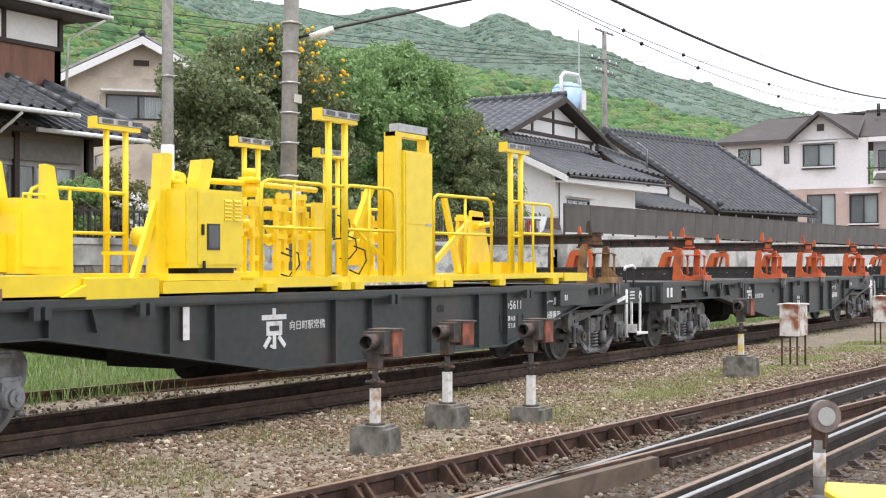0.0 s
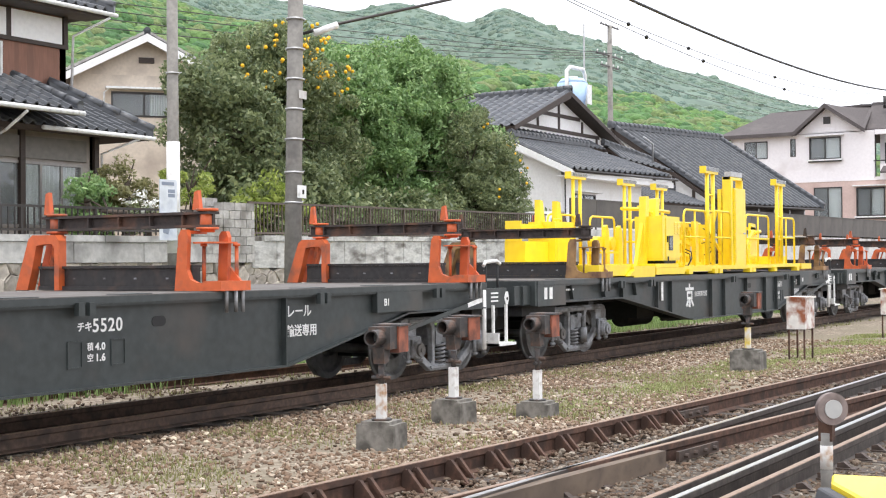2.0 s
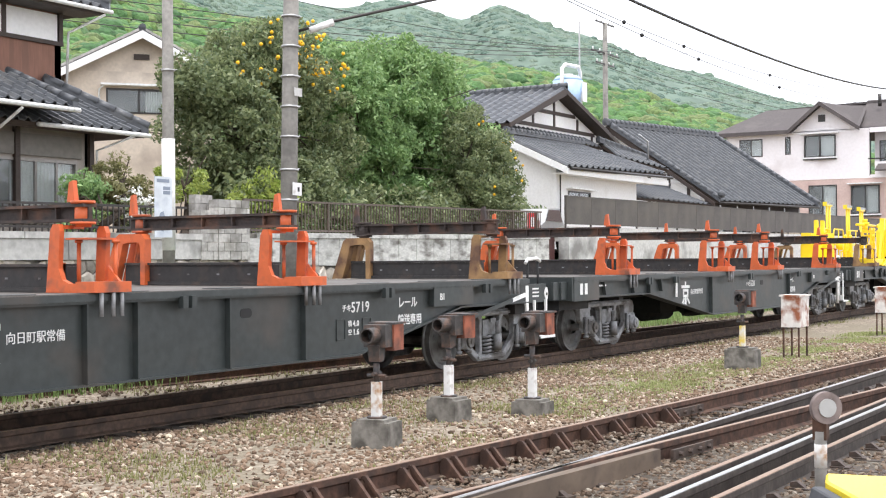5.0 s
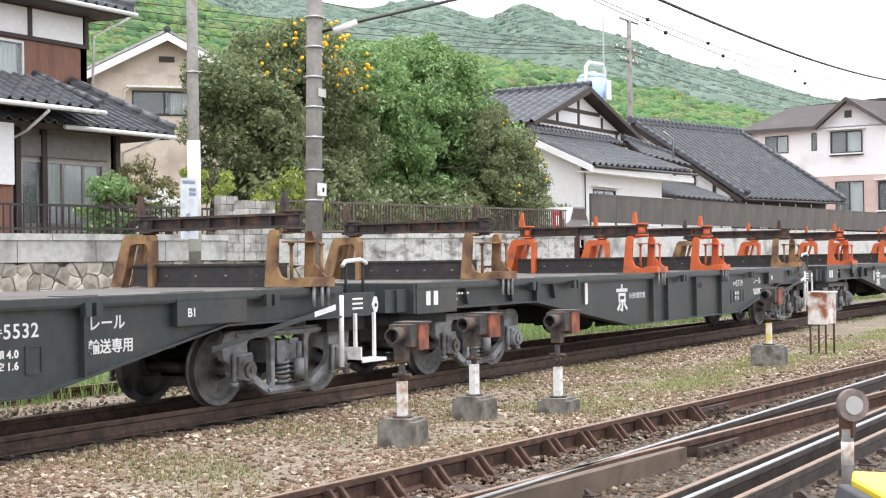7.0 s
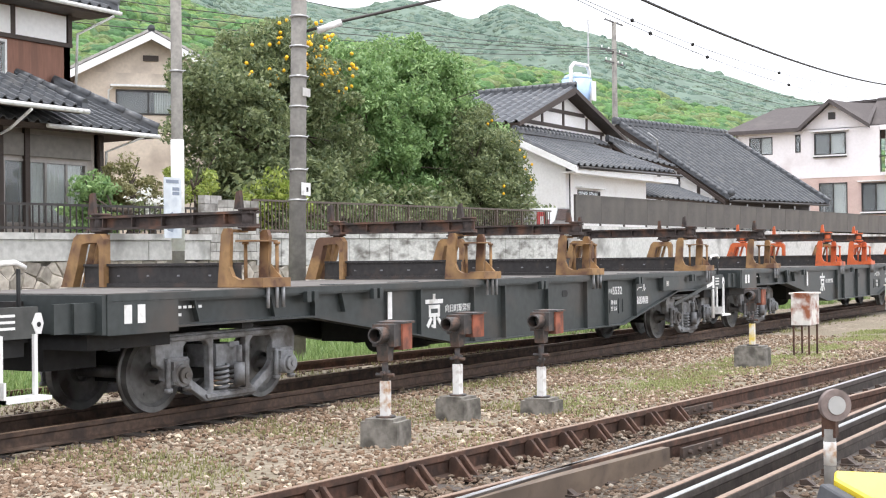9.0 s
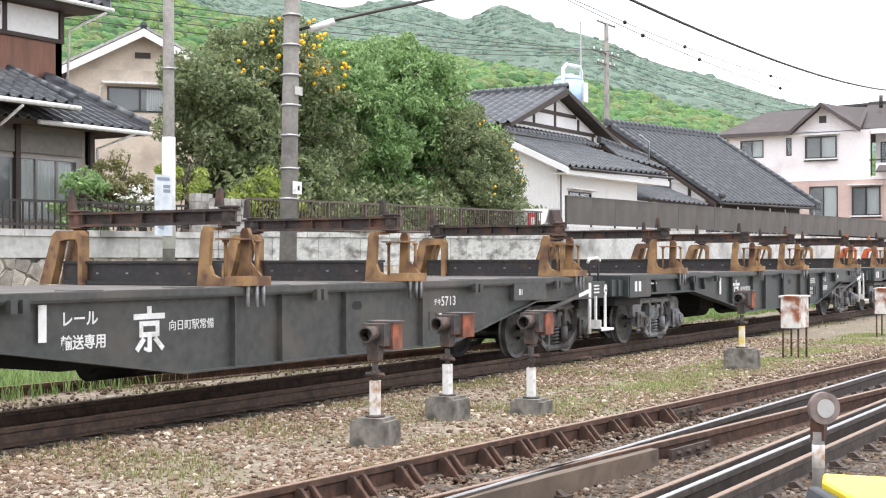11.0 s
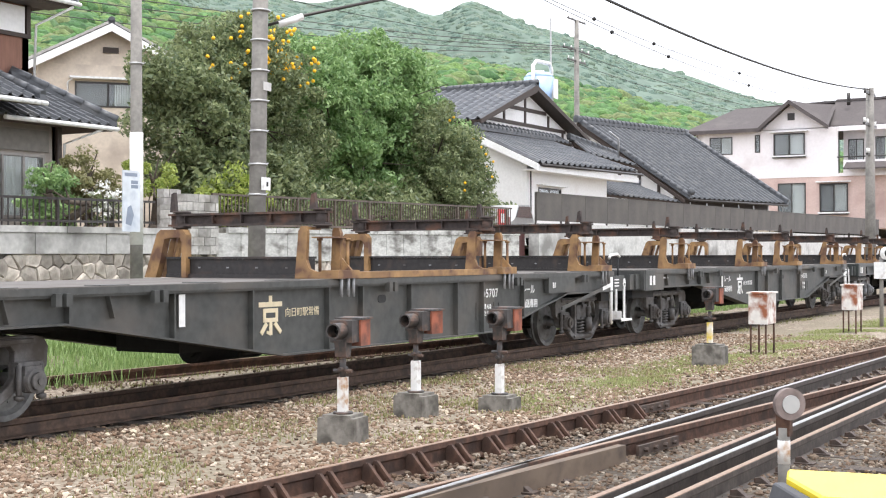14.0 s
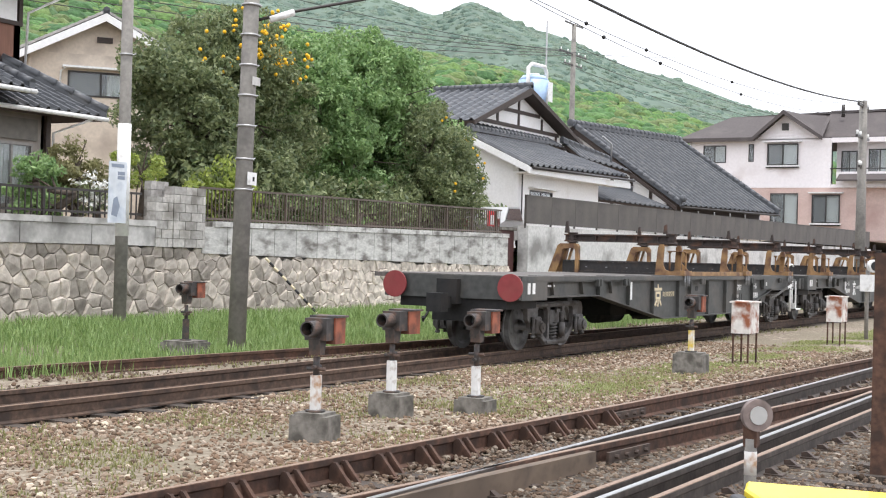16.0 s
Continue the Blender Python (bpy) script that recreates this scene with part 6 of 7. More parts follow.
def pink_house():
    h = thing("pink_house", pose(0, 0, 0), "two-storey house, white above and dusty pink below", "house")
    nearer(h, 1.1)
    X = 85.0
    # the wall that faces the line; its run goes from the deep end (y = 29.3) to the near end
    top = [(0.95, 2.5, 1.6, 2.75), (4.0, 4.35, 1.65, 2.8), (5.25, 7.25, 1.4, 2.8)]
    w, m = wall_panel(h, (X, 29.3, 6.65), (0, -1), 9.3, 3.1, 0.2, top, PINKW, "upper_wall", "pale pink-white upper wall")
    window(w, Matrix(), top[0], FRAME, 0.5, 1)
    window(w, Matrix(), top[1], FRAME, 0, 0)
    window(w, Matrix(), top[2], FRAME, 0.5, 1, True, True, 0.1)
    low = [(5.5, 7.3, 0.9, 2.95), (8.2, 9.95, 1.05, 2.85)]
    w, m = wall_panel(h, (X - 0.03, 29.3, 3.3), (0, -1), 11.2, 3.35, 0.22, low, PINK, "lower_wall", "dusty pink lower wall")
    window(w, Matrix(), low[0], FRAME, 0.5, 1)
    window(w, Matrix(), low[1], FRAME, 0.5, 1, True, True, 0.1)
    part("belt", box(B(), X - 0.07, X - 0.03, 18.1, 29.3, 6.6, 6.72), PINKW, h)
    part("gable", slab(B(), [(24.9, 9.7), (20.6, 9.7), (22.9, 11.35)], "x", X, X + 0.2), PINKW, h, "pale gable wall")
    part("gable_vent", box(B(), X - 0.05, X, 22.7, 23.15, 10.3, 10.75), FRAME, h)
    # balcony wing
    op = [(0.3, 1.3, 1.0, 2.4), (2.0, 3.4, 0.3, 2.5)]
    w, m = wall_panel(h, (X + 1.6, 20.0, 6.65), (0, -1), 4.4, 3.3, 0.2, op, PINKW)
    for q in op:
        window(w, Matrix(), q, FRAME, 0.6, 1)
    part("balcony_post", box(B(), X - 0.2, X - 0.02, 17.95, 18.15, 6.8, 9.75), PINKW, h)
    part("balcony_beam", box(B(), X - 0.2, X - 0.02, 15.8, 19.9, 9.45, 9.75), PINKW, h)
    part("wing_wall", box(B(), X + 1.85, X + 8, 15.6, 15.8, 3.3, 9.75), PINKW, h)
    part("wing_lower_wall", box(B(), X + 0.4, X + 0.6, 15.6, 18.1, 3.3, 6.6), PINK, h)
    part("balcony_floor", box(B(), X - 0.2, X + 1.6, 15.8, 19.9, 6.6, 6.8), PINKW, h)
    part("balcony_rail", box(B(), X - 0.2, X - 0.1, 15.8, 19.6, 6.8, 7.6), PINKW, h)
    bm = B()
    pipe(bm, [(X - 0.15, 15.8, 7.8), (X - 0.15, 20.0, 7.8)], 0.04)
    part("hand_rail", bm, FRAME, h)
    part("lean_roof", slab(B(), [(X - 1.1, 6.95), (X - 1.1, 7.05), (X, 7.55), (X, 7.4)], "y", 15.8, 19.4), ROOFB, h, "brown lean-to roof")
    part("room_shade", box(B(), X + 1.2, X + 1.4, 20.2, 29.0, 3.3, 9.6), ROOM_SHADE, h)
    part("room_shade", box(B(), X + 1.2, X + 1.4, 18.4, 20.2, 3.3, 6.5), ROOM_SHADE, h)
    part("room_shade", box(B(), X + 2.8, X + 3.0, 15.9, 20.0, 6.7, 9.6), ROOM_SHADE, h)
    part("side_wall", box(B(), X + 0.22, X + 10, 29.1, 29.3, 3.3, 9.75), PINKW, h)
    part("side_wall", box(B(), X + 0.2, X + 10, 18.1, 18.3, 3.3, 6.6), PINK, h)
    # brown slate roofs
    def plane(pts, t=0.14):
        bm = B()
        hi = [bm.verts.new(p) for p in pts]
        lo = [bm.verts.new((p[0], p[1], p[2] - t)) for p in pts]
        bm.faces.new(hi)
        bm.faces.new(lo[::-1])
        for i in range(len(pts)):
            j = (i + 1) % len(pts)
            bm.faces.new((hi[i], lo[i], lo[j], hi[j]))
        part("roof", bm, ROOFB, h, "brown slate roof slope")
    e = 9.85
    plane([(X - 0.6, 29.9, e), (X - 0.6, 24.6, e), (X + 3.2, 24.0, 11.6), (X + 3.2, 27.5, 11.6)])
    plane([(X - 0.6, 29.9, e), (X + 3.2, 27.5, 11.6), (X + 9, 27.5, 11.6), (X + 9, 29.9, e)])
    plane([(X - 0.7, 24.95, e - 0.05), (X - 0.7, 22.9, 11.55), (X + 3.4, 22.9, 11.75), (X + 3.4, 24.5, 11.6)])
    plane([(X - 0.7, 20.4, e - 0.05), (X - 0.7, 22.9, 11.55), (X + 3.4, 22.9, 11.75), (X + 3.4, 20.8, 11.6)])
    plane([(X + 0.4, 20.7, e), (X + 0.4, 15.6, e), (X + 3.6, 16.5, 11.9), (X + 3.6, 20.9, 11.9)])
    plane([(X + 3.2, 27.5, 11.6), (X + 3.2, 16.5, 11.9), (X + 9, 16.5, 9.8), (X + 9, 27.5, 9.8)])
    for ya, za, yb, zb in ((24.95, e - 0.1, 22.9, 11.5), (20.4, e - 0.1, 22.9, 11.5)):
        part("barge_board", slab(B(), [(ya, za - 0.2), (ya, za + 0.06), (yb, zb + 0.06), (yb, zb - 0.22)], "x", X - 0.76, X - 0.7), ROOFB, h, "dark brown barge board")
    part("fascia", box(B(), X - 0.66, X - 0.6, 24.7, 29.9, e - 0.25, e - 0.02), ROOFB, h)
    downpipe(h, [(X - 0.05, 29.2, 9.6), (X - 0.05, 29.2, 4.0)])
    bm = B()
    rod(bm, (X + 2.2, 19.8, 11.3), (X + 2.2, 19.8, 12.1), 0.12, 8)
    part("roof_vent", bm, FRAME, h)


pink_house()


def water_tank():
    t = thing("water_tank", pose(0, 0, 0), "pale blue water tank in a white frame behind the roof", "tank")
    nearer(t, 0.88)
    x, y, z = 64.3, 30.9, 10.15
    bm = B()
    rod(bm, (x, y, z - 0.6), (x, y, z + 1.05), 0.6, 18, 0.82)
    rod(bm, (x, y, z + 1.05), (x, y, z + 1.3), 0.82, 18, 0.6)
    part("tank_body", bm, BLUE, t)
    bm = B()
    rod(bm, (x, y, z + 1.3), (x, y, z + 1.42), 0.3, 14)
    part("lid", bm, WHITE, t)
    bm = B()
    pipe(bm, [(x - 1.1, y - 0.2, z - 0.5), (x - 1.1, y - 0.2, z + 1.6), (x - 0.7, y - 0.2, z + 1.85), (x + 0.9, y - 0.2, z + 1.9), (x + 1.15, y - 0.2, z + 1.6), (x + 1.15, y - 0.2, z - 0.3)], 0.11)
    part("pipe_frame", bm, WHITE, t)
    part("white_panel", box(B(), x - 0.02, x + 0.5, y - 0.9, y - 0.86, z - 0.1, z + 0.95), WHITE, t)
    bm = B()
    for i in range(3):
        rod(bm, (x - 1.2 + i * 1.2, y, 3.0), (x - 1.2 + i * 1.2, y, z), 0.08, 8)
    part("stand_leg", bm, STEEL, t)
    part("aerial", rod(B(), (x + 1.5, y, z - 3.0), (x + 1.5, y, z + 4.5), 0.045, 6), STEEL, t, "thin aerial mast")


water_tank()


def small_car():
    c = thing("parked_car", pose(42.6, 21.9, 2.0, 0, 0, 12), "small pale car with red tail lamps parked behind the wall", "car")
    bm = slab(B(), [(-1.8, 0.3), (-1.85, 0.8), (-1.2, 0.95), (-0.7, 1.45), (0.9, 1.5), (1.45, 1.0), (1.75, 0.85), (1.8, 0.3)], "y", -0.75, 0.75)
    part("body", bm, mat("silver car paint", (0.5, 0.5, 0.5), 0.3, 0.3, 0.05, 5, 0), c, "", 0.06)
    part("window_band", slab(B(), [(-1.05, 1.0), (-0.66, 1.4), (0.86, 1.44), (1.3, 1.02)], "y", -0.77, 0.77), mat("dark tinted glass", (0.02, 0.022, 0.025), 0.08), c)
    part("tail_lamp", box(B(), -1.87, -1.8, -0.72, -0.4, 0.7, 1.0), REDM, c)
    part("tail_lamp", box(B(), -1.87, -1.8, 0.4, 0.72, 0.7, 1.0), REDM, c)
    for x in (-1.15, 1.15):
        for y in (-0.7, 0.7):
            part("wheel", rod(B(), (x, y - 0.09, 0.29), (x, y + 0.09, 0.29), 0.29, 18), BLACK, c)
    s = thing("red_sign", pose(40.6, 20.9, 2.0), "red and white notice board", "sign")
    part("board", box(B(), -0.32, 0.32, -0.02, 0.02, 0.72, 1.25), mat("bright red sign", (0.62, 0.03, 0.04), 0.5, 0, 0.08, 5, 0), s)
    part("white_mark", box(B(), -0.2, 0.1, -0.027, -0.02, 0.78, 1.1), WHITE, s)
    part("post", box(B(), -0.04, 0.04, 0.02, 0.08, 0.0, 1.2), STEEL, s)


small_car()


# ---- signals and boxes beside the track ----
def dwarf_signal(x, y, z, top, post_mat, label, turn=0.0, block=(0.175, 0.15, 0.26)):
    s = thing("dwarf_signal", pose(x, y, z, 0, 0, turn), label, "signal", "dwarf signals beside the track")
    bx, by, bz = block
    bm = slab(B(), [(-bx, -0.15), (bx, -0.15), (bx * 0.9, bz - 0.03), (-bx * 0.9, bz - 0.03)], "y", -by - 0.05, by + 0.05)
    box(bm, -bx * 0.88, bx * 0.88, -by, by, bz - 0.03, bz)
    part("concrete_block", bm, CONCD, s, "grey stained concrete block", 0.02)
    b0 = bz
    part("flange", rod(B(), (0, 0, b0), (0, 0, b0 + 0.02), 0.1, 10), SIGNAL, s)
    part("painted_post", box(B(), -0.042, 0.042, -0.042, 0.042, b0 + 0.02, b0 + 0.36), post_mat, s, "white post with rust streaks", 0.008)
    bm = rod(B(), (0, 0, b0 + 0.36), (0, 0, top - 0.18), 0.032, 10)
    for d in (-1, 1):
        rod(bm, (0, d * 0.1, top - 0.3), (0, 0, top - 0.3), 0.02, 6)
    rod(bm, (-0.08, 0, b0 + 0.44), (0.08, 0, b0 + 0.44), 0.022, 6)
    slab(bm, [(-0.05, top - 0.16), (0.05, top - 0.16), (0.09, top), (-0.07, top)], "y", -0.06, 0.06)
    part("neck", bm, SIGNAL, s)
    # lamp tube towards the oncoming side, rust-red box behind
    bm = B()
    n = 16
    rings = []
    for xx, r in ((-0.22, 0.078), (-0.02, 0.078), (-0.02, 0.064), (-0.22, 0.064)):
        rings.append([bm.verts.new((xx, r * math.cos(2 * math.pi * i / n), top + 0.1 + r * math.sin(2 * math.pi * i / n))) for i in range(n)])
    for a, b in zip(rings, rings[1:] + rings[:1]):
        for i in range(n):
            bm.faces.new((a[i], a[(i + 1) % n], b[(i + 1) % n], b[i]))
    part("lamp_hood", bm, SIGNAL, s, "black lamp hood")
    part("lens", rod(B(), (-0.05, 0, top + 0.1), (-0.03, 0, top + 0.1), 0.068, 14), GLASS, s)
    bm = box(B(), -0.04, 0.12, -0.12, 0.12, top - 0.02, top + 0.2)
    part("lamp_body", bm, SIGNAL, s, "", 0.015)
    part("rust_box", box(B(), 0.12, 0.34, -0.14, 0.12, top - 0.06, top + 0.2), RUSTBOX, s, "rust-red lamp box", 0.008)
    part("box_lid", box(B(), 0.10, 0.37, -0.16, 0.14, top + 0.2, top + 0.22), SIGNAL, s)
    return s


WPOST = mat("white post with rust", (0.72, 0.7, 0.66), 0.6, 0, 0.08, 8, 0.05, (0.42, 0.22, 0.09), 0.38, 9)
WPOST2 = mat("white post", (0.78, 0.77, 0.74), 0.6, 0, 0.08, 8, 0.05, (0.4, 0.33, 0.27), 0.2, 9)
YPOST = mat("yellow and white post", (0.70, 0.52, 0.1), 0.6, 0, 0.1, 8, 0.05, (0.75, 0.73, 0.7), 0.45, 6)
dwarf_signal(10.86, 7.33, -0.15, 0.98, WPOST, "dwarf signal with rust-red box on a concrete block", 8)
dwarf_signal(12.95, 7.75, -0.15, 0.98, WPOST2, "dwarf signal with white post on a concrete block", -4)
dwarf_signal(13.86, 7.15, -0.15, 0.98, WPOST2, "weathered dwarf signal on a low concrete block", 3, (0.18, 0.15, 0.18))
dwarf_signal(21.2, 7.05, -0.15, 1.06, YPOST, "dwarf signal with yellow-banded post", 3, (0.22, 0.2, 0.34))
dwarf_signal(17.6, 14.75, -0.1, 1.0, SIGNAL, "dark rusty dwarf signal in the grass", 5, (0.33, 0.25, 0.22))


def relay_box(x, y, z, label):
    s = thing("relay_box", pose(x, y, z), label, "box", "white-painted boxes on thin legs")
    part("box_body", box(B(), -0.3, 0.3, -0.17, 0.17, 0.52, 1.08), PATCHY, s, "white box peeling to rust", 0.012)
    part("box_lid", box(B(), -0.33, 0.33, -0.2, 0.2, 1.08, 1.11), PATCHY, s)
    for a in (-0.26, 0.26):
        for b in (-0.14, 0.14):
            part("leg", box(B(), a - 0.015, a + 0.015, b - 0.015, b + 0.015, -0.05, 0.52), RUST, s)


relay_box(24.2, 7.05, -0.13, "white metal box with rust patches on thin legs")
relay_box(31.2, 7.0, -0.13, "smaller-looking white and rusty metal box on legs")


def disc_marker():
    s = thing("disc_marker", pose(9.6, 2.62, -0.15), "grey disc-shaped ground signal on a post", "signal")
    part("post", rod(B(), (0, 0, 0), (0, 0, 0.56), 0.045, 12), POLEM, s)
    part("white_sleeve", rod(B(), (0, 0, 0.3), (0, 0, 0.47), 0.047, 12), WPOST, s)
    part("housing", box(B(), -0.03, 0.05, -0.05, 0.05, 0.5, 0.74), RUST, s, "rusty bracket", 0.015)
    a = Vector((-0.75, -0.66, 0)).normalized()
    c = Vector((0, 0, 0.74))
    part("disc", rod(B(), c + a * 0.06, c + a * 0.11, 0.115, 28), mat("worn pinkish grey paint", (0.24, 0.19, 0.175), 0.7, 0, 0.2, 8, 0.08, (0.13, 0.1, 0.09), 0.35, 6), s, "dark round disc")
    part("lens", rod(B(), c + a * 0.11, c + a * 0.122, 0.066, 20), mat("milky lamp lens", (0.42, 0.42, 0.41), 0.3, 0, 0.08, 9, 0), s, "milky white lens")


disc_marker()


def white_signal():
    s = thing("signal_box", pose(34.4, 7.0, -0.15), "small white signal head on a grey post", "signal")
    part("post", rod(B(), (0, 0, 0), (0, 0, 1.75), 0.05, 10), POLEM, s)
    part("head", box(B(), -0.16, 0.24, -0.15, 0.15, 1.2, 1.62), WHITE, s, "", 0.02)
    part("lamp_ring", rod(B(), (-0.1, -0.2, 1.84), (0.0, -0.1, 1.84), 0.16, 16), WHITE, s)
    part("lamp_face", rod(B(), (-0.13, -0.23, 1.84), (-0.1, -0.2, 1.84), 0.115, 16), BLACK, s)


white_signal()

crossing = thing("yellow_marker", pose(6.9, 1.5, -0.15), "yellow marker block with a dark chamfered end", "marker")


def prism(top, z0, z1, spread=None):
    """A block with the given outline; spread moves its foot."""
    bm = B()
    dx, dy = spread or (0, 0)
    hi = [bm.verts.new((x, y, z1)) for x, y in top]
    lo = [bm.verts.new((x + dx, y + dy, z0)) for x, y in top]
    bm.faces.new(hi)
    bm.faces.new(lo[::-1])
    for k in range(len(top)):
        m = (k + 1) % len(top)
        bm.faces.new((lo[k], lo[m], hi[m], hi[k]))
    bmesh.ops.recalc_face_normals(bm, faces=bm.faces)
    return bm


part("block", prism([(0.31, 0.44), (0.46, -0.5), (-0.35, -0.55), (-0.43, 0.07), (0.07, 0.38)], 0.0, 0.65), YELLOW, crossing, "", 0.012)
part("dark_end", prism([(0.064, 0.386), (-0.434, 0.076), (-0.47, 0.13), (0.03, 0.44)], 0.0, 0.62, (-0.1, 0.16)), mat("dark grey rubber", (0.06, 0.062, 0.068), 0.7, 0, 0.2, 9, 0.1), crossing, "dark grey chamfer", 0.008)
tagged(part("dark_mast", box(B(), 12.4, 12.56, 2.19, 2.35, -0.3, 1.8), RUST), "dark rusty steel post beside the front line", "post")
rope = thing("striped_guy", pose(0, 0, 0), "yellow and black guard tube slanting to the ground", "guy wire")
for i in range(13):
    a, b = Vector((26.1, 19.55, 1.5)), Vector((26.7, 18.3, 0.1))
    part("striped_tube", rod(B(), a.lerp(b, i / 13), a.lerp(b, (i + 1) / 13), 0.03, 8), (FADED, BLACK)[i % 2], rope)


# ---- trees, shrubs, grass, stones ----
def leaf_cloud(rng, centres, radii, per, size, flat=0.75):
    """Leaf quads in clumps: arrays of corners. Each leaf leans its own way."""
    n = len(centres) * per
    c = np.repeat(centres, per, axis=0)
    r = np.repeat(radii, per)
    d = rng.normal(size=(n, 3))
    d /= np.linalg.norm(d, axis=1)[:, None]
    p = c + d * (r * rng.uniform(0.35, 1.0, n) ** 0.6)[:, None] * np.array([1, 1, flat])
    u = rng.normal(size=(n, 3))
    u /= np.linalg.norm(u, axis=1)[:, None]
    w = np.cross(u, rng.normal(size=(n, 3)))
    w /= np.linalg.norm(w, axis=1)[:, None]
    s = size * rng.uniform(0.6, 1.3, n)[:, None]
    u, w = u * s, w * s * 0.45
    q = np.stack([p - u, p + w, p + u, p - w], 1)
    return q.reshape(-1, 3)


def quads_mesh(name, q, material):
    me = bpy.data.meshes.new(name)
    n = len(q) // 4
    me.vertices.add(len(q))
    me.vertices.foreach_set("co", q.astype(np.float32).ravel())
    me.loops.add(n * 4)
    me.loops.foreach_set("vertex_index", np.arange(n * 4, dtype=np.int32))
    me.polygons.add(n)
    me.polygons.foreach_set("loop_start", np.arange(0, n * 4, 4, dtype=np.int32))
    me.update(calc_edges=True)
    me.materials.append(material)
    return me


def tree(label, x, y, z0, height, lobes, leaf, seed, per=60, clumps=70, size=0.13, fruit=0, category="tree", clump_r=(0.35, 0.75), fruit_from=0.45):
    """Tapered trunk, limbs to every lobe, and clumps of leaves over the lobes' outsides with gaps between."""
    rng = np.random.default_rng(seed)
    t = thing("tree", pose(0, 0, 0), label, category)
    bm = B()
    base, fork = Vector((x, y, z0)), Vector((x + 0.15, y, z0 + height * 0.28))
    rod(bm, base, fork, 0.2, 10, 0.14)
    cs, rs = [], []
    for lx, ly, lz, ax, ay, az in lobes:
        c = Vector((lx, ly, lz))
        mid = fork.lerp(c, 0.5) + Vector((rng.normal() * 0.2, rng.normal() * 0.2, 0.2))
        rod(bm, fork, mid, 0.11, 7, 0.07)
        rod(bm, mid, c, 0.07, 7, 0.025)
        for k in range(5):
            e = c + Vector((rng.normal() * ax * 0.5, rng.normal() * ay * 0.5, rng.normal() * az * 0.5))
            rod(bm, mid.lerp(c, 0.5), e, 0.03, 5, 0.012)
        n = int(clumps * (ax * ay * az) ** (2 / 3) / 2.2) + 8
        d = rng.normal(size=(n, 3))
        d /= np.linalg.norm(d, axis=1)[:, None]
        k = rng.uniform(0.55, 1.08, n)[:, None]
        cs.append(np.array([lx, ly, lz]) + d * k * np.array([ax, ay, az]))
        rs.append(rng.uniform(*clump_r, n))
    part("trunk", bm, BARK, t, "brown trunk and limbs")
    cs, rs = np.concatenate(cs), np.concatenate(rs)
    crown = part("crown", quads_mesh("crown", leaf_cloud(rng, cs, rs, per, size), leaf), None, t, "leafy crown")
    tagged(crown, kind="stuff")
    front = [i for i in range(len(cs)) if cs[i][1] < y and cs[i][2] > z0 + height * fruit_from and cs[i][0] > x - 2.0]
    for k in range(fruit):
        i = front[int(rng.integers(len(front)))]
        p = cs[i] + np.array([rng.normal() * 0.2, -rs[i] * 0.9, rng.normal() * 0.25])
        part("fruit", FRUIT, None, t, "", 0, pose(*p))
    return t


FRUIT = mesh_of("fruit", ball(B(), (0, 0, 0), 0.055, 8, 6), ORANGEF)
tree("dark evergreen citrus tree with many ripe fruits", 30.0, 24.0, 2.0, 6.5, [(28.2, 24, 5.2, 1.9, 1.8, 1.9), (30.0, 24.2, 6.9, 2.0, 1.8, 1.6), (31.9, 24.2, 5.8, 1.7, 1.6, 1.8), (29.6, 23.6, 3.9, 2.6, 1.6, 1.3), (31.0, 24.3, 7.6, 1.1, 1.1, 0.9), (27.4, 24.2, 6.4, 1.0, 1.2, 1.0)], LEAF_DARK, 3, 170, 50, 0.08, 120, "tree", (0.3, 0.62), 0.72)
tree("bright green leafy tree with a broad crown", 37.6, 25.0, 2.0, 7.0, [(35.5, 25, 6.4, 2.3, 2, 1.9), (38.6, 25, 7.4, 2.2, 2, 1.8), (41.0, 25.2, 6.3, 1.9, 2, 1.8), (37.5, 24.4, 5.0, 3.0, 2, 1.6), (40.8, 24.5, 4.6, 2.2, 1.8, 1.4), (34.2, 25, 7.4, 1.2, 1.2, 1.0), (39.8, 25, 8.4, 1.0, 1.2, 0.7)], LEAF_BRIGHT, 5, 180, 46, 0.09, 0, "tree", (0.32, 0.66))
few = tree("dark evergreen citrus tree with a few fruits", 44.0, 25.4, 2.0, 5.0, [(43.6, 25.4, 5.9, 1.6, 1.5, 1.5), (45.2, 25.4, 4.9, 1.5, 1.5, 1.6), (43.5, 25.0, 4.0, 2.0, 1.5, 1.3)], LEAF_DARK, 8, 170, 50, 0.08, 18, "tree", (0.3, 0.62))
nearer(few, 0.9)
tree("dark shrubbery along the garden fence", 34.0, 22.2, 2.0, 1.6, [(31.5, 22.4, 2.9, 2.2, 0.9, 0.9), (35.5, 22.4, 2.9, 2.4, 0.9, 0.9), (39.5, 22.4, 2.9, 2.3, 0.9, 0.9), (27.8, 22.4, 2.9, 1.8, 0.9, 1.0), (43.0, 23.0, 2.9, 2.0, 0.9, 1.0)], LEAF_DARK, 11, 60, 55, 0.10, 0, "shrub")
tree("green shrub by the fence", 20.2, 21.0, 2.0, 1.0, [(20.1, 21.0, 2.85, 0.65, 0.5, 0.65), (20.5, 21.1, 2.6, 0.4, 0.4, 0.5), (20.2, 21.2, 3.3, 0.35, 0.4, 0.3)], LEAF_BRIGHT, 13, 80, 70, 0.06, 0, "shrub", (0.14, 0.28))
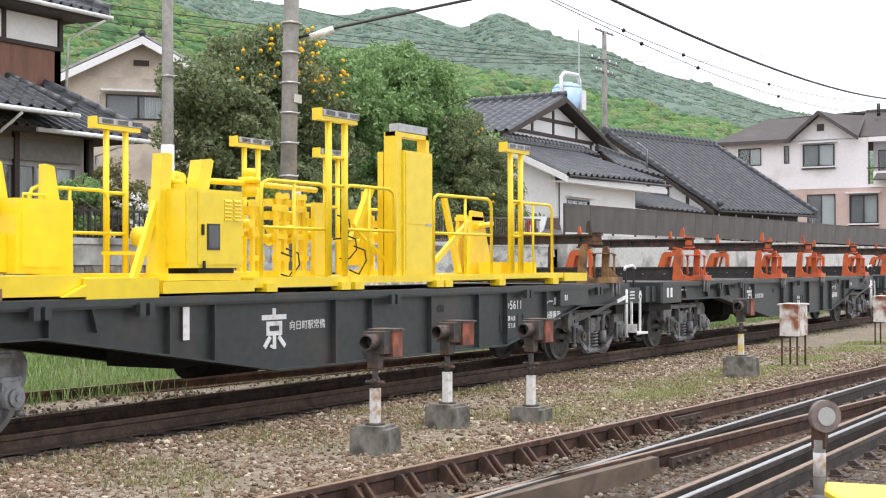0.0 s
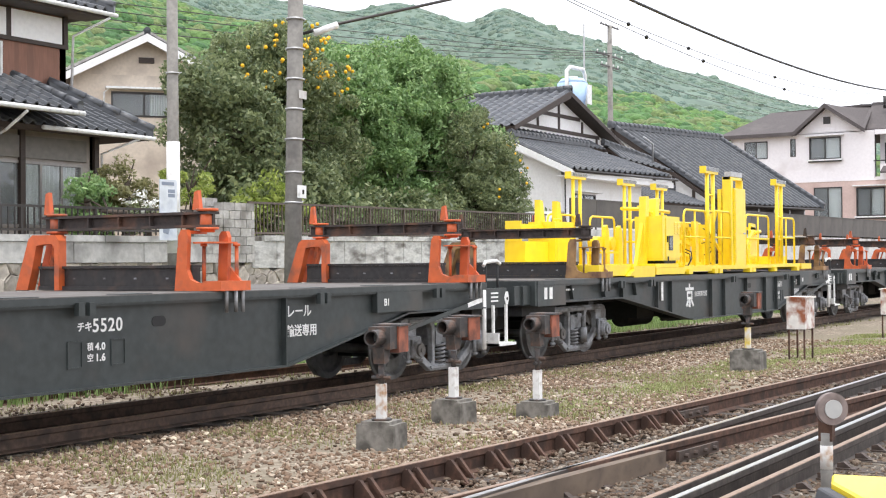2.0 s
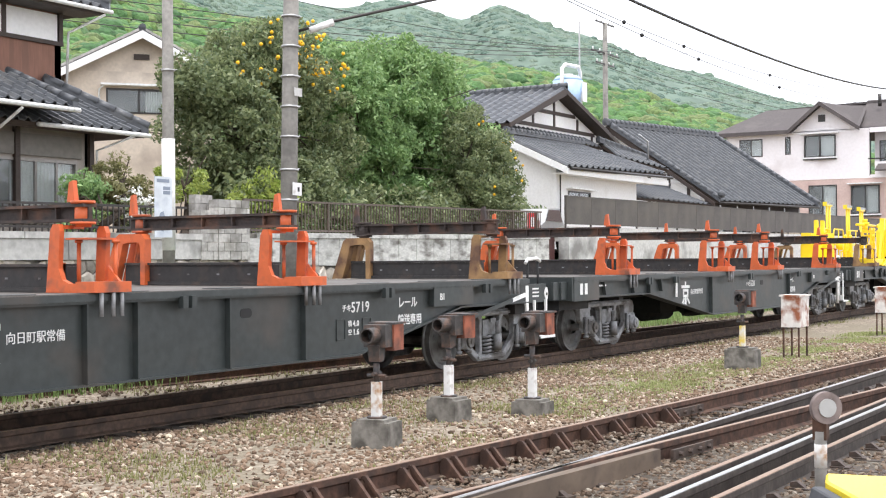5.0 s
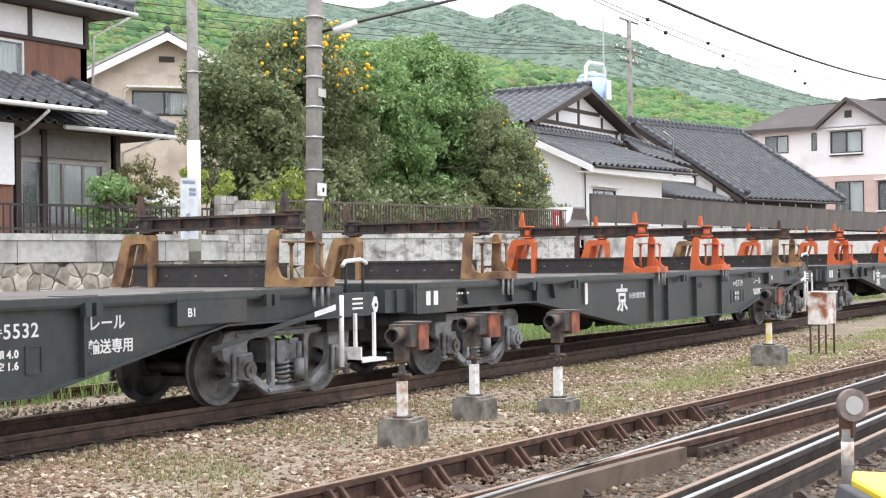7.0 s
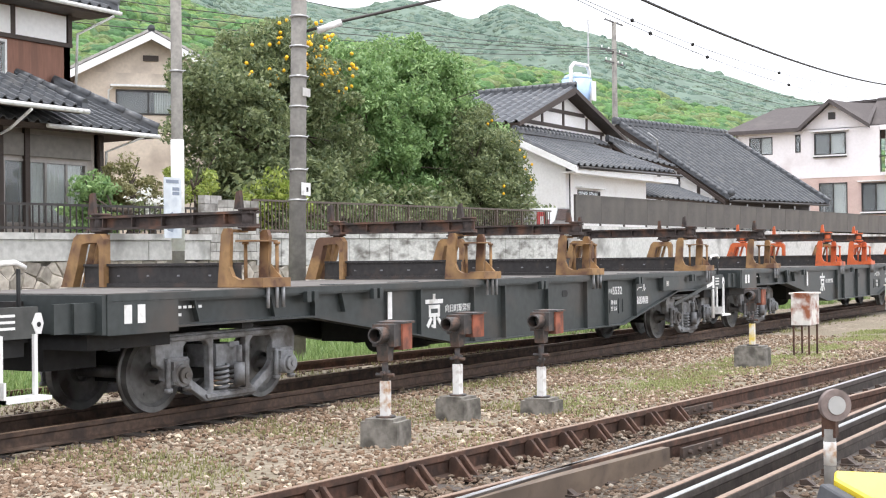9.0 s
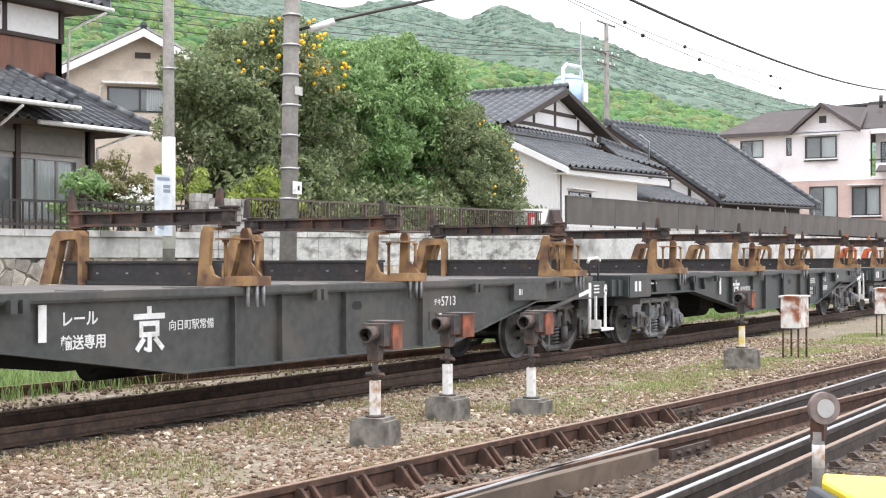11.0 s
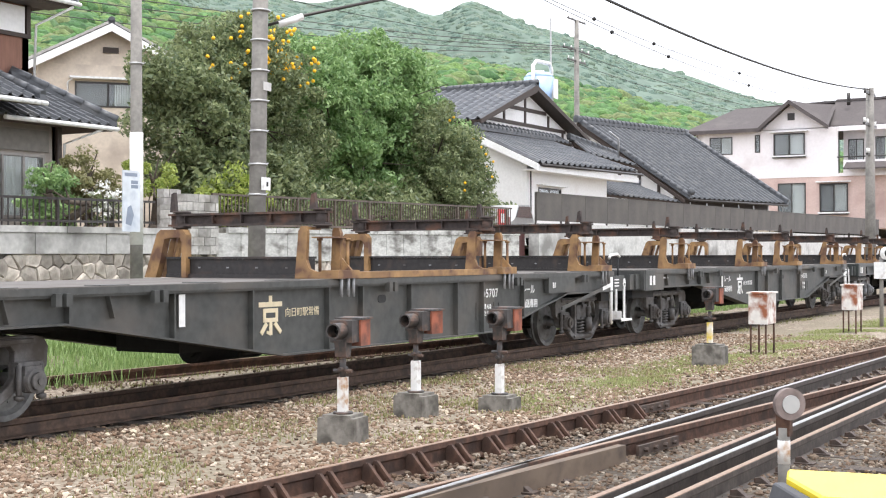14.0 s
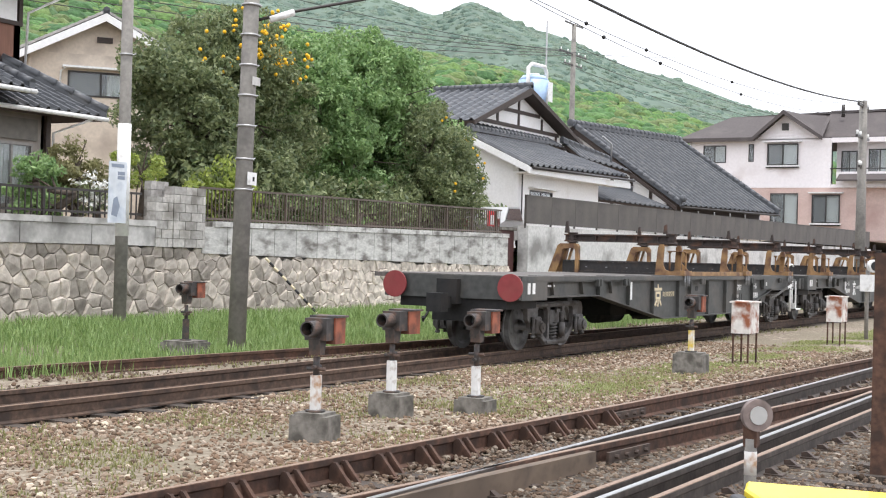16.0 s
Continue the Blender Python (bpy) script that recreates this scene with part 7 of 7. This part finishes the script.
tree("clipped round yellow-green shrub", 23.55, 21.4, 2.0, 1.3, [(23.55, 21.4, 3.6, 0.62, 0.5, 0.6)], LEAF_LIME, 17, 150, 60, 0.055, 0, "shrub", (0.16, 0.26))
tree("olive-brown bush beside the house", 22.3, 22.2, 2.0, 1.4, [(22.2, 22.2, 3.5, 0.6, 0.5, 0.6), (22.9, 22.3, 3.3, 0.5, 0.5, 0.6), (21.7, 22.2, 3.1, 0.5, 0.5, 0.6)], LEAF_OLIVE, 18, 90, 70, 0.06, 0, "shrub", (0.15, 0.3))
tree("light green bush in the garden", 27.2, 21.9, 2.0, 1.4, [(27.0, 21.8, 3.3, 0.5, 0.5, 0.6), (28.2, 22.0, 3.1, 0.7, 0.5, 0.7), (26.4, 22, 2.9, 0.6, 0.5, 0.6)], LEAF_LIME, 19, 80, 60, 0.08, 0, "shrub", (0.18, 0.34))
bush = tree("low shrub covered with white flowers", 21.8, 21.1, 2.0, 0.8, [(21.75, 21.1, 2.75, 0.45, 0.35, 0.4)], LEAF_DARK, 23, 60, 60, 0.05, 0, "shrub", (0.12, 0.22))
rng = np.random.default_rng(2)
flow = np.array([21.75, 20.9, 2.85]) + rng.normal(size=(60, 3)) * np.array([0.24, 0.1, 0.2])
tagged(part("blossom", quads_mesh("blossom", leaf_cloud(rng, flow, np.full(60, 0.09), 10, 0.045), FLOWER), None, bush, "white blossoms"), kind="stuff")


def blades(name, n, seed, where, h0, h1, material, label):
    """Grass: n bent blades, each of two quads, where where(x, y) says so."""
    rng = np.random.default_rng(seed)
    out = []
    for _ in range(8):
        x0, x1, y0, y1 = where[0]
        x = rng.uniform(x0, x1, n)
        y = rng.uniform(y0, y1, n)
        dens = np.array([where[1](a, b) for a, b in zip(x, y)])
        keep = rng.uniform(0, 1, n) < dens
        out.append(np.stack([x[keep], y[keep]], 1))
        if sum(map(len, out)) > n:
            break
    p = np.concatenate(out)[:n]
    m = len(p)
    z = np.array([ground_height(a, b) for a, b in p])
    h = rng.uniform(h0, h1, m)
    ang = rng.uniform(0, 2 * math.pi, m)
    wd = rng.uniform(0.004, 0.009, m) * (1 + h * 2)
    side = np.stack([np.cos(ang), np.sin(ang), np.zeros(m)], 1) * wd[:, None]
    lean = np.stack([np.cos(ang + 1.5), np.sin(ang + 1.5), np.zeros(m)], 1) * (h * rng.uniform(0.1, 0.6, m))[:, None]
    b = np.column_stack([p, z - 0.01])
    up = np.array([0, 0, 1.0]) * h[:, None]
    mid = b + up * 0.6 + lean * 0.4
    top = b + up + lean
    q = np.stack([b - side, b + side, mid + side * 0.8, mid - side * 0.8, mid - side * 0.8, mid + side * 0.8, top + side * 0.1, top - side * 0.1], 1)
    tagged(part(name, quads_mesh(name, q.reshape(-1, 3), material), None), label, "grass", kind="stuff")


def patch(x, y, s, seed):
    return max(0.0, min(1.0, 0.5 + 1.6 * noise.noise(Vector((x * s, y * s, seed)))))


blades("grass", 90000, 31, ((11, 56, 13.6, 19.85), lambda x, y: (1.0 if y > 14.8 else 0.5) * (1.2 - abs(x - 22) / 60) * (0.35 + 0.65 * patch(x, y, 0.6, 1.0))), 0.08, 0.30, GRASSM, "lush green grass below the stone wall")
blades("grass", 42000, 33, ((12.5, 48, 6.2, 8.9), lambda x, y: max(0, 1 - abs(y - 7.3 + (x - 20) * 0.01) / 1.0) * min(1, max(0.05, (x - 13) / 6)) * patch(x, y, 0.7, 2.0)), 0.015, 0.055, SHORTG, "strip of short green grass between the tracks")
blades("weeds", 12000, 35, ((4.5, 22, 6.4, 9.7), lambda x, y: patch(x, y, 0.75, 3.0) ** 2), 0.02, 0.07, WEED, "sparse dry weeds among stones")
blades("weeds", 6000, 37, ((6, 40, 9.4, 14.5), lambda x, y: patch(x, y, 0.8, 5.0) ** 2 if abs(y - 11.1) > 1.0 else 0.0), 0.03, 0.09, WEED, "dry weeds along the rails")


def stones(name, n, seed, box_, where, s0, s1, materials, label, lift=0.0):
    """Loose ballast: uneven broken lumps that lie in the soil."""
    rng = np.random.default_rng(seed)
    x0, x1, y0, y1 = box_
    x = x0 + (x1 - x0) * rng.uniform(0, 1, n * 3) ** 1.5
    y = rng.uniform(y0, y1, n * 3)
    dens = np.array([where(a, b) for a, b in zip(x, y)])
    keep = np.flatnonzero(rng.uniform(0, 1, n * 3) < dens)[:n]
    p = np.column_stack([x[keep], y[keep], [ground_height(a, b) for a, b in zip(x[keep], y[keep])]])
    m = len(p)
    s = s0 + (s1 - s0) * rng.uniform(0, 1, m) ** 2.2
    bm = B()
    bmesh.ops.create_icosphere(bm, subdivisions=1, radius=1)
    base = np.array([q.co[:] for q in bm.verts])
    faces = np.array([[q.index for q in f.verts] for f in bm.faces])
    bm.free()
    k = len(base)
    turn = rng.uniform(0, 6.28, (m, 2))
    c1, s1_, c2, s2 = np.cos(turn[:, :1]), np.sin(turn[:, :1]), np.cos(turn[:, 1:]), np.sin(turn[:, 1:])
    v = base[None] * rng.uniform(0.62, 1.12, (m, k, 1)) * (s[:, None, None] * rng.uniform(0.55, 1.3, (m, 1, 3)))
    vx, vz = v[..., 0] * c1 - v[..., 2] * s1_, v[..., 0] * s1_ + v[..., 2] * c1
    v = np.stack([vx * c2 - v[..., 1] * s2, vx * s2 + v[..., 1] * c2, vz * 0.8], -1) + p[:, None] + np.array([0, 0, 0.25]) * s[:, None, None] + np.array([0, 0, lift])
    f = (faces[None] + k * np.arange(m)[:, None, None]).reshape(-1, 3)
    me = bpy.data.meshes.new(name)
    me.from_pydata(v.reshape(-1, 3).tolist(), [], f.tolist())
    me.materials.append(materials)
    tagged(part(name, me, None), label, "stones", kind="stuff")


def island_stone(k=1.0):
    m = mat("mixed ballast stone", (0.3, 0.25, 0.2), 0.9, 0, 0.2, 30, 0.2)
    N, L = m.node_tree.nodes, m.node_tree.links
    g = N.new("ShaderNodeNewGeometry")
    r = N.new("ShaderNodeValToRGB")
    cr = r.color_ramp
    cr.elements[0].color, cr.elements[1].color = (0.12 * k, 0.088 * k, 0.063 * k, 1), (0.66 * k, 0.61 * k, 0.53 * k, 1)
    for pos, col in ((0.35, (0.255, 0.175, 0.12, 1)), (0.62, (0.30, 0.225, 0.165, 1)), (0.88, (0.42, 0.36, 0.29, 1))):
        e = cr.elements.new(pos)
        e.color = (*(v * k for v in col[:3]), 1)
    L.new(g.outputs["Random Per Island"], r.inputs["Fac"])
    b = N["Principled BSDF"]
    ramp = [n for n in N if n.type == "VALTORGB" and n is not r][0]
    mx = N.new("ShaderNodeMix")
    mx.data_type, mx.blend_type = "RGBA", "OVERLAY"
    mx.inputs["Factor"].default_value = 0.5
    L.new(r.outputs[0], mx.inputs["A"])
    L.new(ramp.outputs[0], mx.inputs["B"])
    L.new(mx.outputs["Result"], b.inputs["Base Color"])
    return m


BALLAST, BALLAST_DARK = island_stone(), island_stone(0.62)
stones("ballast", 40000, 41, (4.2, 30, 5.8, 10.3), lambda x, y: 0.35 + 0.65 * patch(x, y, 0.5, 9.0) if (y < 7.0 or y > 8.3) else 0.25 * patch(x, y, 0.5, 9.0) + 0.15, 0.011, 0.042, BALLAST, "mixed brown and pale ballast stones")
stones("ballast", 30000, 43, (6.0, 30, 1.6, 6.0), lambda x, y: 0.95, 0.014, 0.04, BALLAST_DARK, "brown ballast between the front rails", 0.05)
# brown stones in the darker tone, which also carries the train's shade
stones("ballast", 5000, 45, (8, 40, 9.9, 15.0), lambda x, y: 0.7 * patch(x, y, 0.6, 4.0) if abs(y - 11.1) > 1.1 else 0.12, 0.02, 0.045, BALLAST_DARK, "brown ballast under and behind the train, darkened for its shade", 0.015)


# ---- the wooded hills ----
FRONT_HILL = ((20, 15), (40, 13.4), (50, 10.2), (54.6, 9.3), (60, 8.5), (64.4, 7.7), (66.8, 7.1), (70, 6.1), (75, 4.6), (80, 3.2), (95, 1.5))
REAR_HILL = ((20, 15.5), (40.6, 14.2), (47.4, 12.5), (50.8, 11.3), (54.6, 10.75), (56.8, 11.15), (59.9, 10.25), (61.3, 10.9), (64.4, 9.7), (69.2, 7.95), (74.5, 6.3), (77.6, 5.1), (85, 3), (95, 2))


def skyline(a, knots):
    """Height of a hill's top in degrees, by the bearing from the y axis towards x."""
    for (a0, e0), (a1, e1) in zip(knots, knots[1:]):
        if a <= a1:
            f = (a - a0) / (a1 - a0)
            f = f * f * (3 - 2 * f) * 0.5 + f * 0.5
            return e0 + (e1 - e0) * f
    return knots[-1][1]


def hill_point(a, f, knots, r0, r1, seed):
    """A point of the slope: f runs from its foot (0) to its top (1)."""
    r = r0 + (r1 - r0) * f + 0.08 * (r1 - r0) * noise.noise(Vector((a * 0.09, f * 2, seed))) * (1 - f)
    top = math.tan(math.radians(skyline(a, knots))) * r1
    z = 2 + top * (f ** 0.9) + 0.12 * top * noise.noise(Vector((a * 0.22, f * 3, seed + 2))) * f * (1 - f) * 4
    return Vector((r * math.sin(math.radians(a)), r * math.cos(math.radians(a)), z))


def build_hill(name, knots, r0, r1, seed, colour, label):
    na, nf = 150, 40
    vs = [hill_point(30 + 62 * i / na, j / nf, knots, r0, r1, seed) for j in range(nf + 1) for i in range(na + 1)]
    vs += [Vector((p.x * 1.3, p.y * 1.3, -2)) for p in vs[-(na + 1):]]
    n = na + 1
    fs = [(j * n + i, j * n + i + 1, (j + 1) * n + i + 1, (j + 1) * n + i) for j in range(nf + 1) for i in range(na)]
    me = bpy.data.meshes.new(name)
    me.from_pydata([tuple(v) for v in vs], [], fs)
    me.materials.append(mat(name + " undergrowth", colour, 0.95, 0, 0.3, 0.05, 0, tuple(c * 1.3 for c in colour), 0.4, 0.02))
    tagged(new(name, me), label, "hill", kind="structure")


def woods_mat(name, cols):
    """Crowns of many spring greens."""
    m = bpy.data.materials.new(name)
    m.use_nodes = True
    N, L = m.node_tree.nodes, m.node_tree.links
    b = N["Principled BSDF"]
    g = N.new("ShaderNodeNewGeometry")
    r = N.new("ShaderNodeValToRGB")
    cr = r.color_ramp
    cr.elements[0].color, cr.elements[1].color = (*cols[0], 1), (*cols[-1], 1)
    for k, col in enumerate(cols[1:-1]):
        cr.elements.new((k + 1) / (len(cols) - 1)).color = (*col, 1)
    L.new(g.outputs["Random Per Island"], r.inputs["Fac"])
    n = N.new("ShaderNodeTexNoise")
    n.inputs["Scale"].default_value, n.inputs["Detail"].default_value = 0.6, 8
    L.new(g.outputs["Position"], n.inputs["Vector"])
    hs = N.new("ShaderNodeHueSaturation")
    mr = N.new("ShaderNodeMapRange")
    mr.inputs["From Min"].default_value, mr.inputs["From Max"].default_value = 0.3, 0.7
    mr.inputs["To Min"].default_value, mr.inputs["To Max"].default_value = 0.62, 1.32
    L.new(n.outputs["Fac"], mr.inputs["Value"])
    L.new(mr.outputs[0], hs.inputs["Value"])
    L.new(r.outputs[0], hs.inputs["Color"])
    L.new(hs.outputs[0], b.inputs["Base Color"])
    b.inputs["Roughness"].default_value = 0.95
    bp = N.new("ShaderNodeBump")
    bp.inputs["Strength"].default_value, bp.inputs["Distance"].default_value = 0.7, 1.4
    L.new(n.outputs["Fac"], bp.inputs["Height"])
    L.new(bp.outputs[0], b.inputs["Normal"])
    return m


def hill_woods(name, count, knots, r0, r1, seed, s0, s1, material, label, sink=0.0):
    """Some thousands of lumpy crowns over the slope."""
    rng = np.random.default_rng(seed)
    bm = B()
    bmesh.ops.create_icosphere(bm, subdivisions=2, radius=1)
    base = np.array([v.co[:] for v in bm.verts])
    tri = np.array([[v.index for v in f.verts] for f in bm.faces])
    bm.free()
    vs, fs, o = [], [], 0
    for k in range(count):
        a, f = rng.uniform(36, 82), rng.uniform(0.0, 1.0) ** 0.75
        p = hill_point(a, f, knots, r0, r1, seed)
        s = rng.uniform(s0, s1)
        v = base * (1 + 0.24 * np.sin(base @ rng.normal(size=(3, 3)) * 3.5).sum(1, keepdims=True) / 2)
        v = v * np.array([s, s, s * rng.uniform(0.55, 0.85)]) + np.array([p.x, p.y, p.z - s * sink])
        vs.append(v)
        fs.append(tri + o)
        o += len(v)
    me = bpy.data.meshes.new(name)
    me.from_pydata(np.concatenate(vs).tolist(), [], np.concatenate(fs).tolist())
    me.polygons.foreach_set("use_smooth", [True] * len(me.polygons))
    me.materials.append(material)
    tagged(part(name, me, None), label, "woods", kind="stuff")


build_hill("hill_front", FRONT_HILL, 260, 800, 7, (0.105, 0.155, 0.07), "green wooded hill behind the houses")
# Distance haze is put into the rear hill's paler, greyer greens.
build_hill("hill_rear", REAR_HILL, 820, 1500, 9, (0.115, 0.16, 0.125), "higher hill beyond, haze put into its grey-green")
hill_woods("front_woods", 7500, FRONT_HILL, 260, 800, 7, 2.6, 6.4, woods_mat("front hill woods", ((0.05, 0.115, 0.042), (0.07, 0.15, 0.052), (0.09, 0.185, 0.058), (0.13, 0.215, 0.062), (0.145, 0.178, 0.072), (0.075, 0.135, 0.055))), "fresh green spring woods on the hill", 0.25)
hill_woods("rear_woods", 8500, REAR_HILL, 820, 1500, 9, 4.0, 8.5, woods_mat("rear hill woods with haze", ((0.10, 0.155, 0.125), (0.12, 0.175, 0.135), (0.14, 0.195, 0.14), (0.15, 0.19, 0.145))), "woods of the higher hill, haze put into their greens", 0.6)
wall_stones()


def motions():
    """The train runs along its track; each wheel turns by the way it has gone."""
    def gone(t):
        for (t0, s0), (t1, s1) in zip(RUN, RUN[1:]):
            if t <= t1:
                return s0 + (s1 - s0) * (t - t0) / (t1 - t0)
        return RUN[-1][1]
    for w, x0 in WAGONS:
        walk(w, [(t, pose(x0 + s, TRACK_Y, 0)) for t, s in RUN])
        for ob in w.children:
            if ob.name.startswith("wheelset"):
                p = ob.matrix_basis.translation.copy()
                walk(ob, [(i / 15, pose(p.x, p.y, p.z) @ Matrix.Rotation(gone(i / 15) / 0.43, 4, "Y")) for i in range(241)])
    walk(MACHINE, [(t, pose(LEAD + s, TRACK_Y, 0)) for t, s in RUN])


motions()
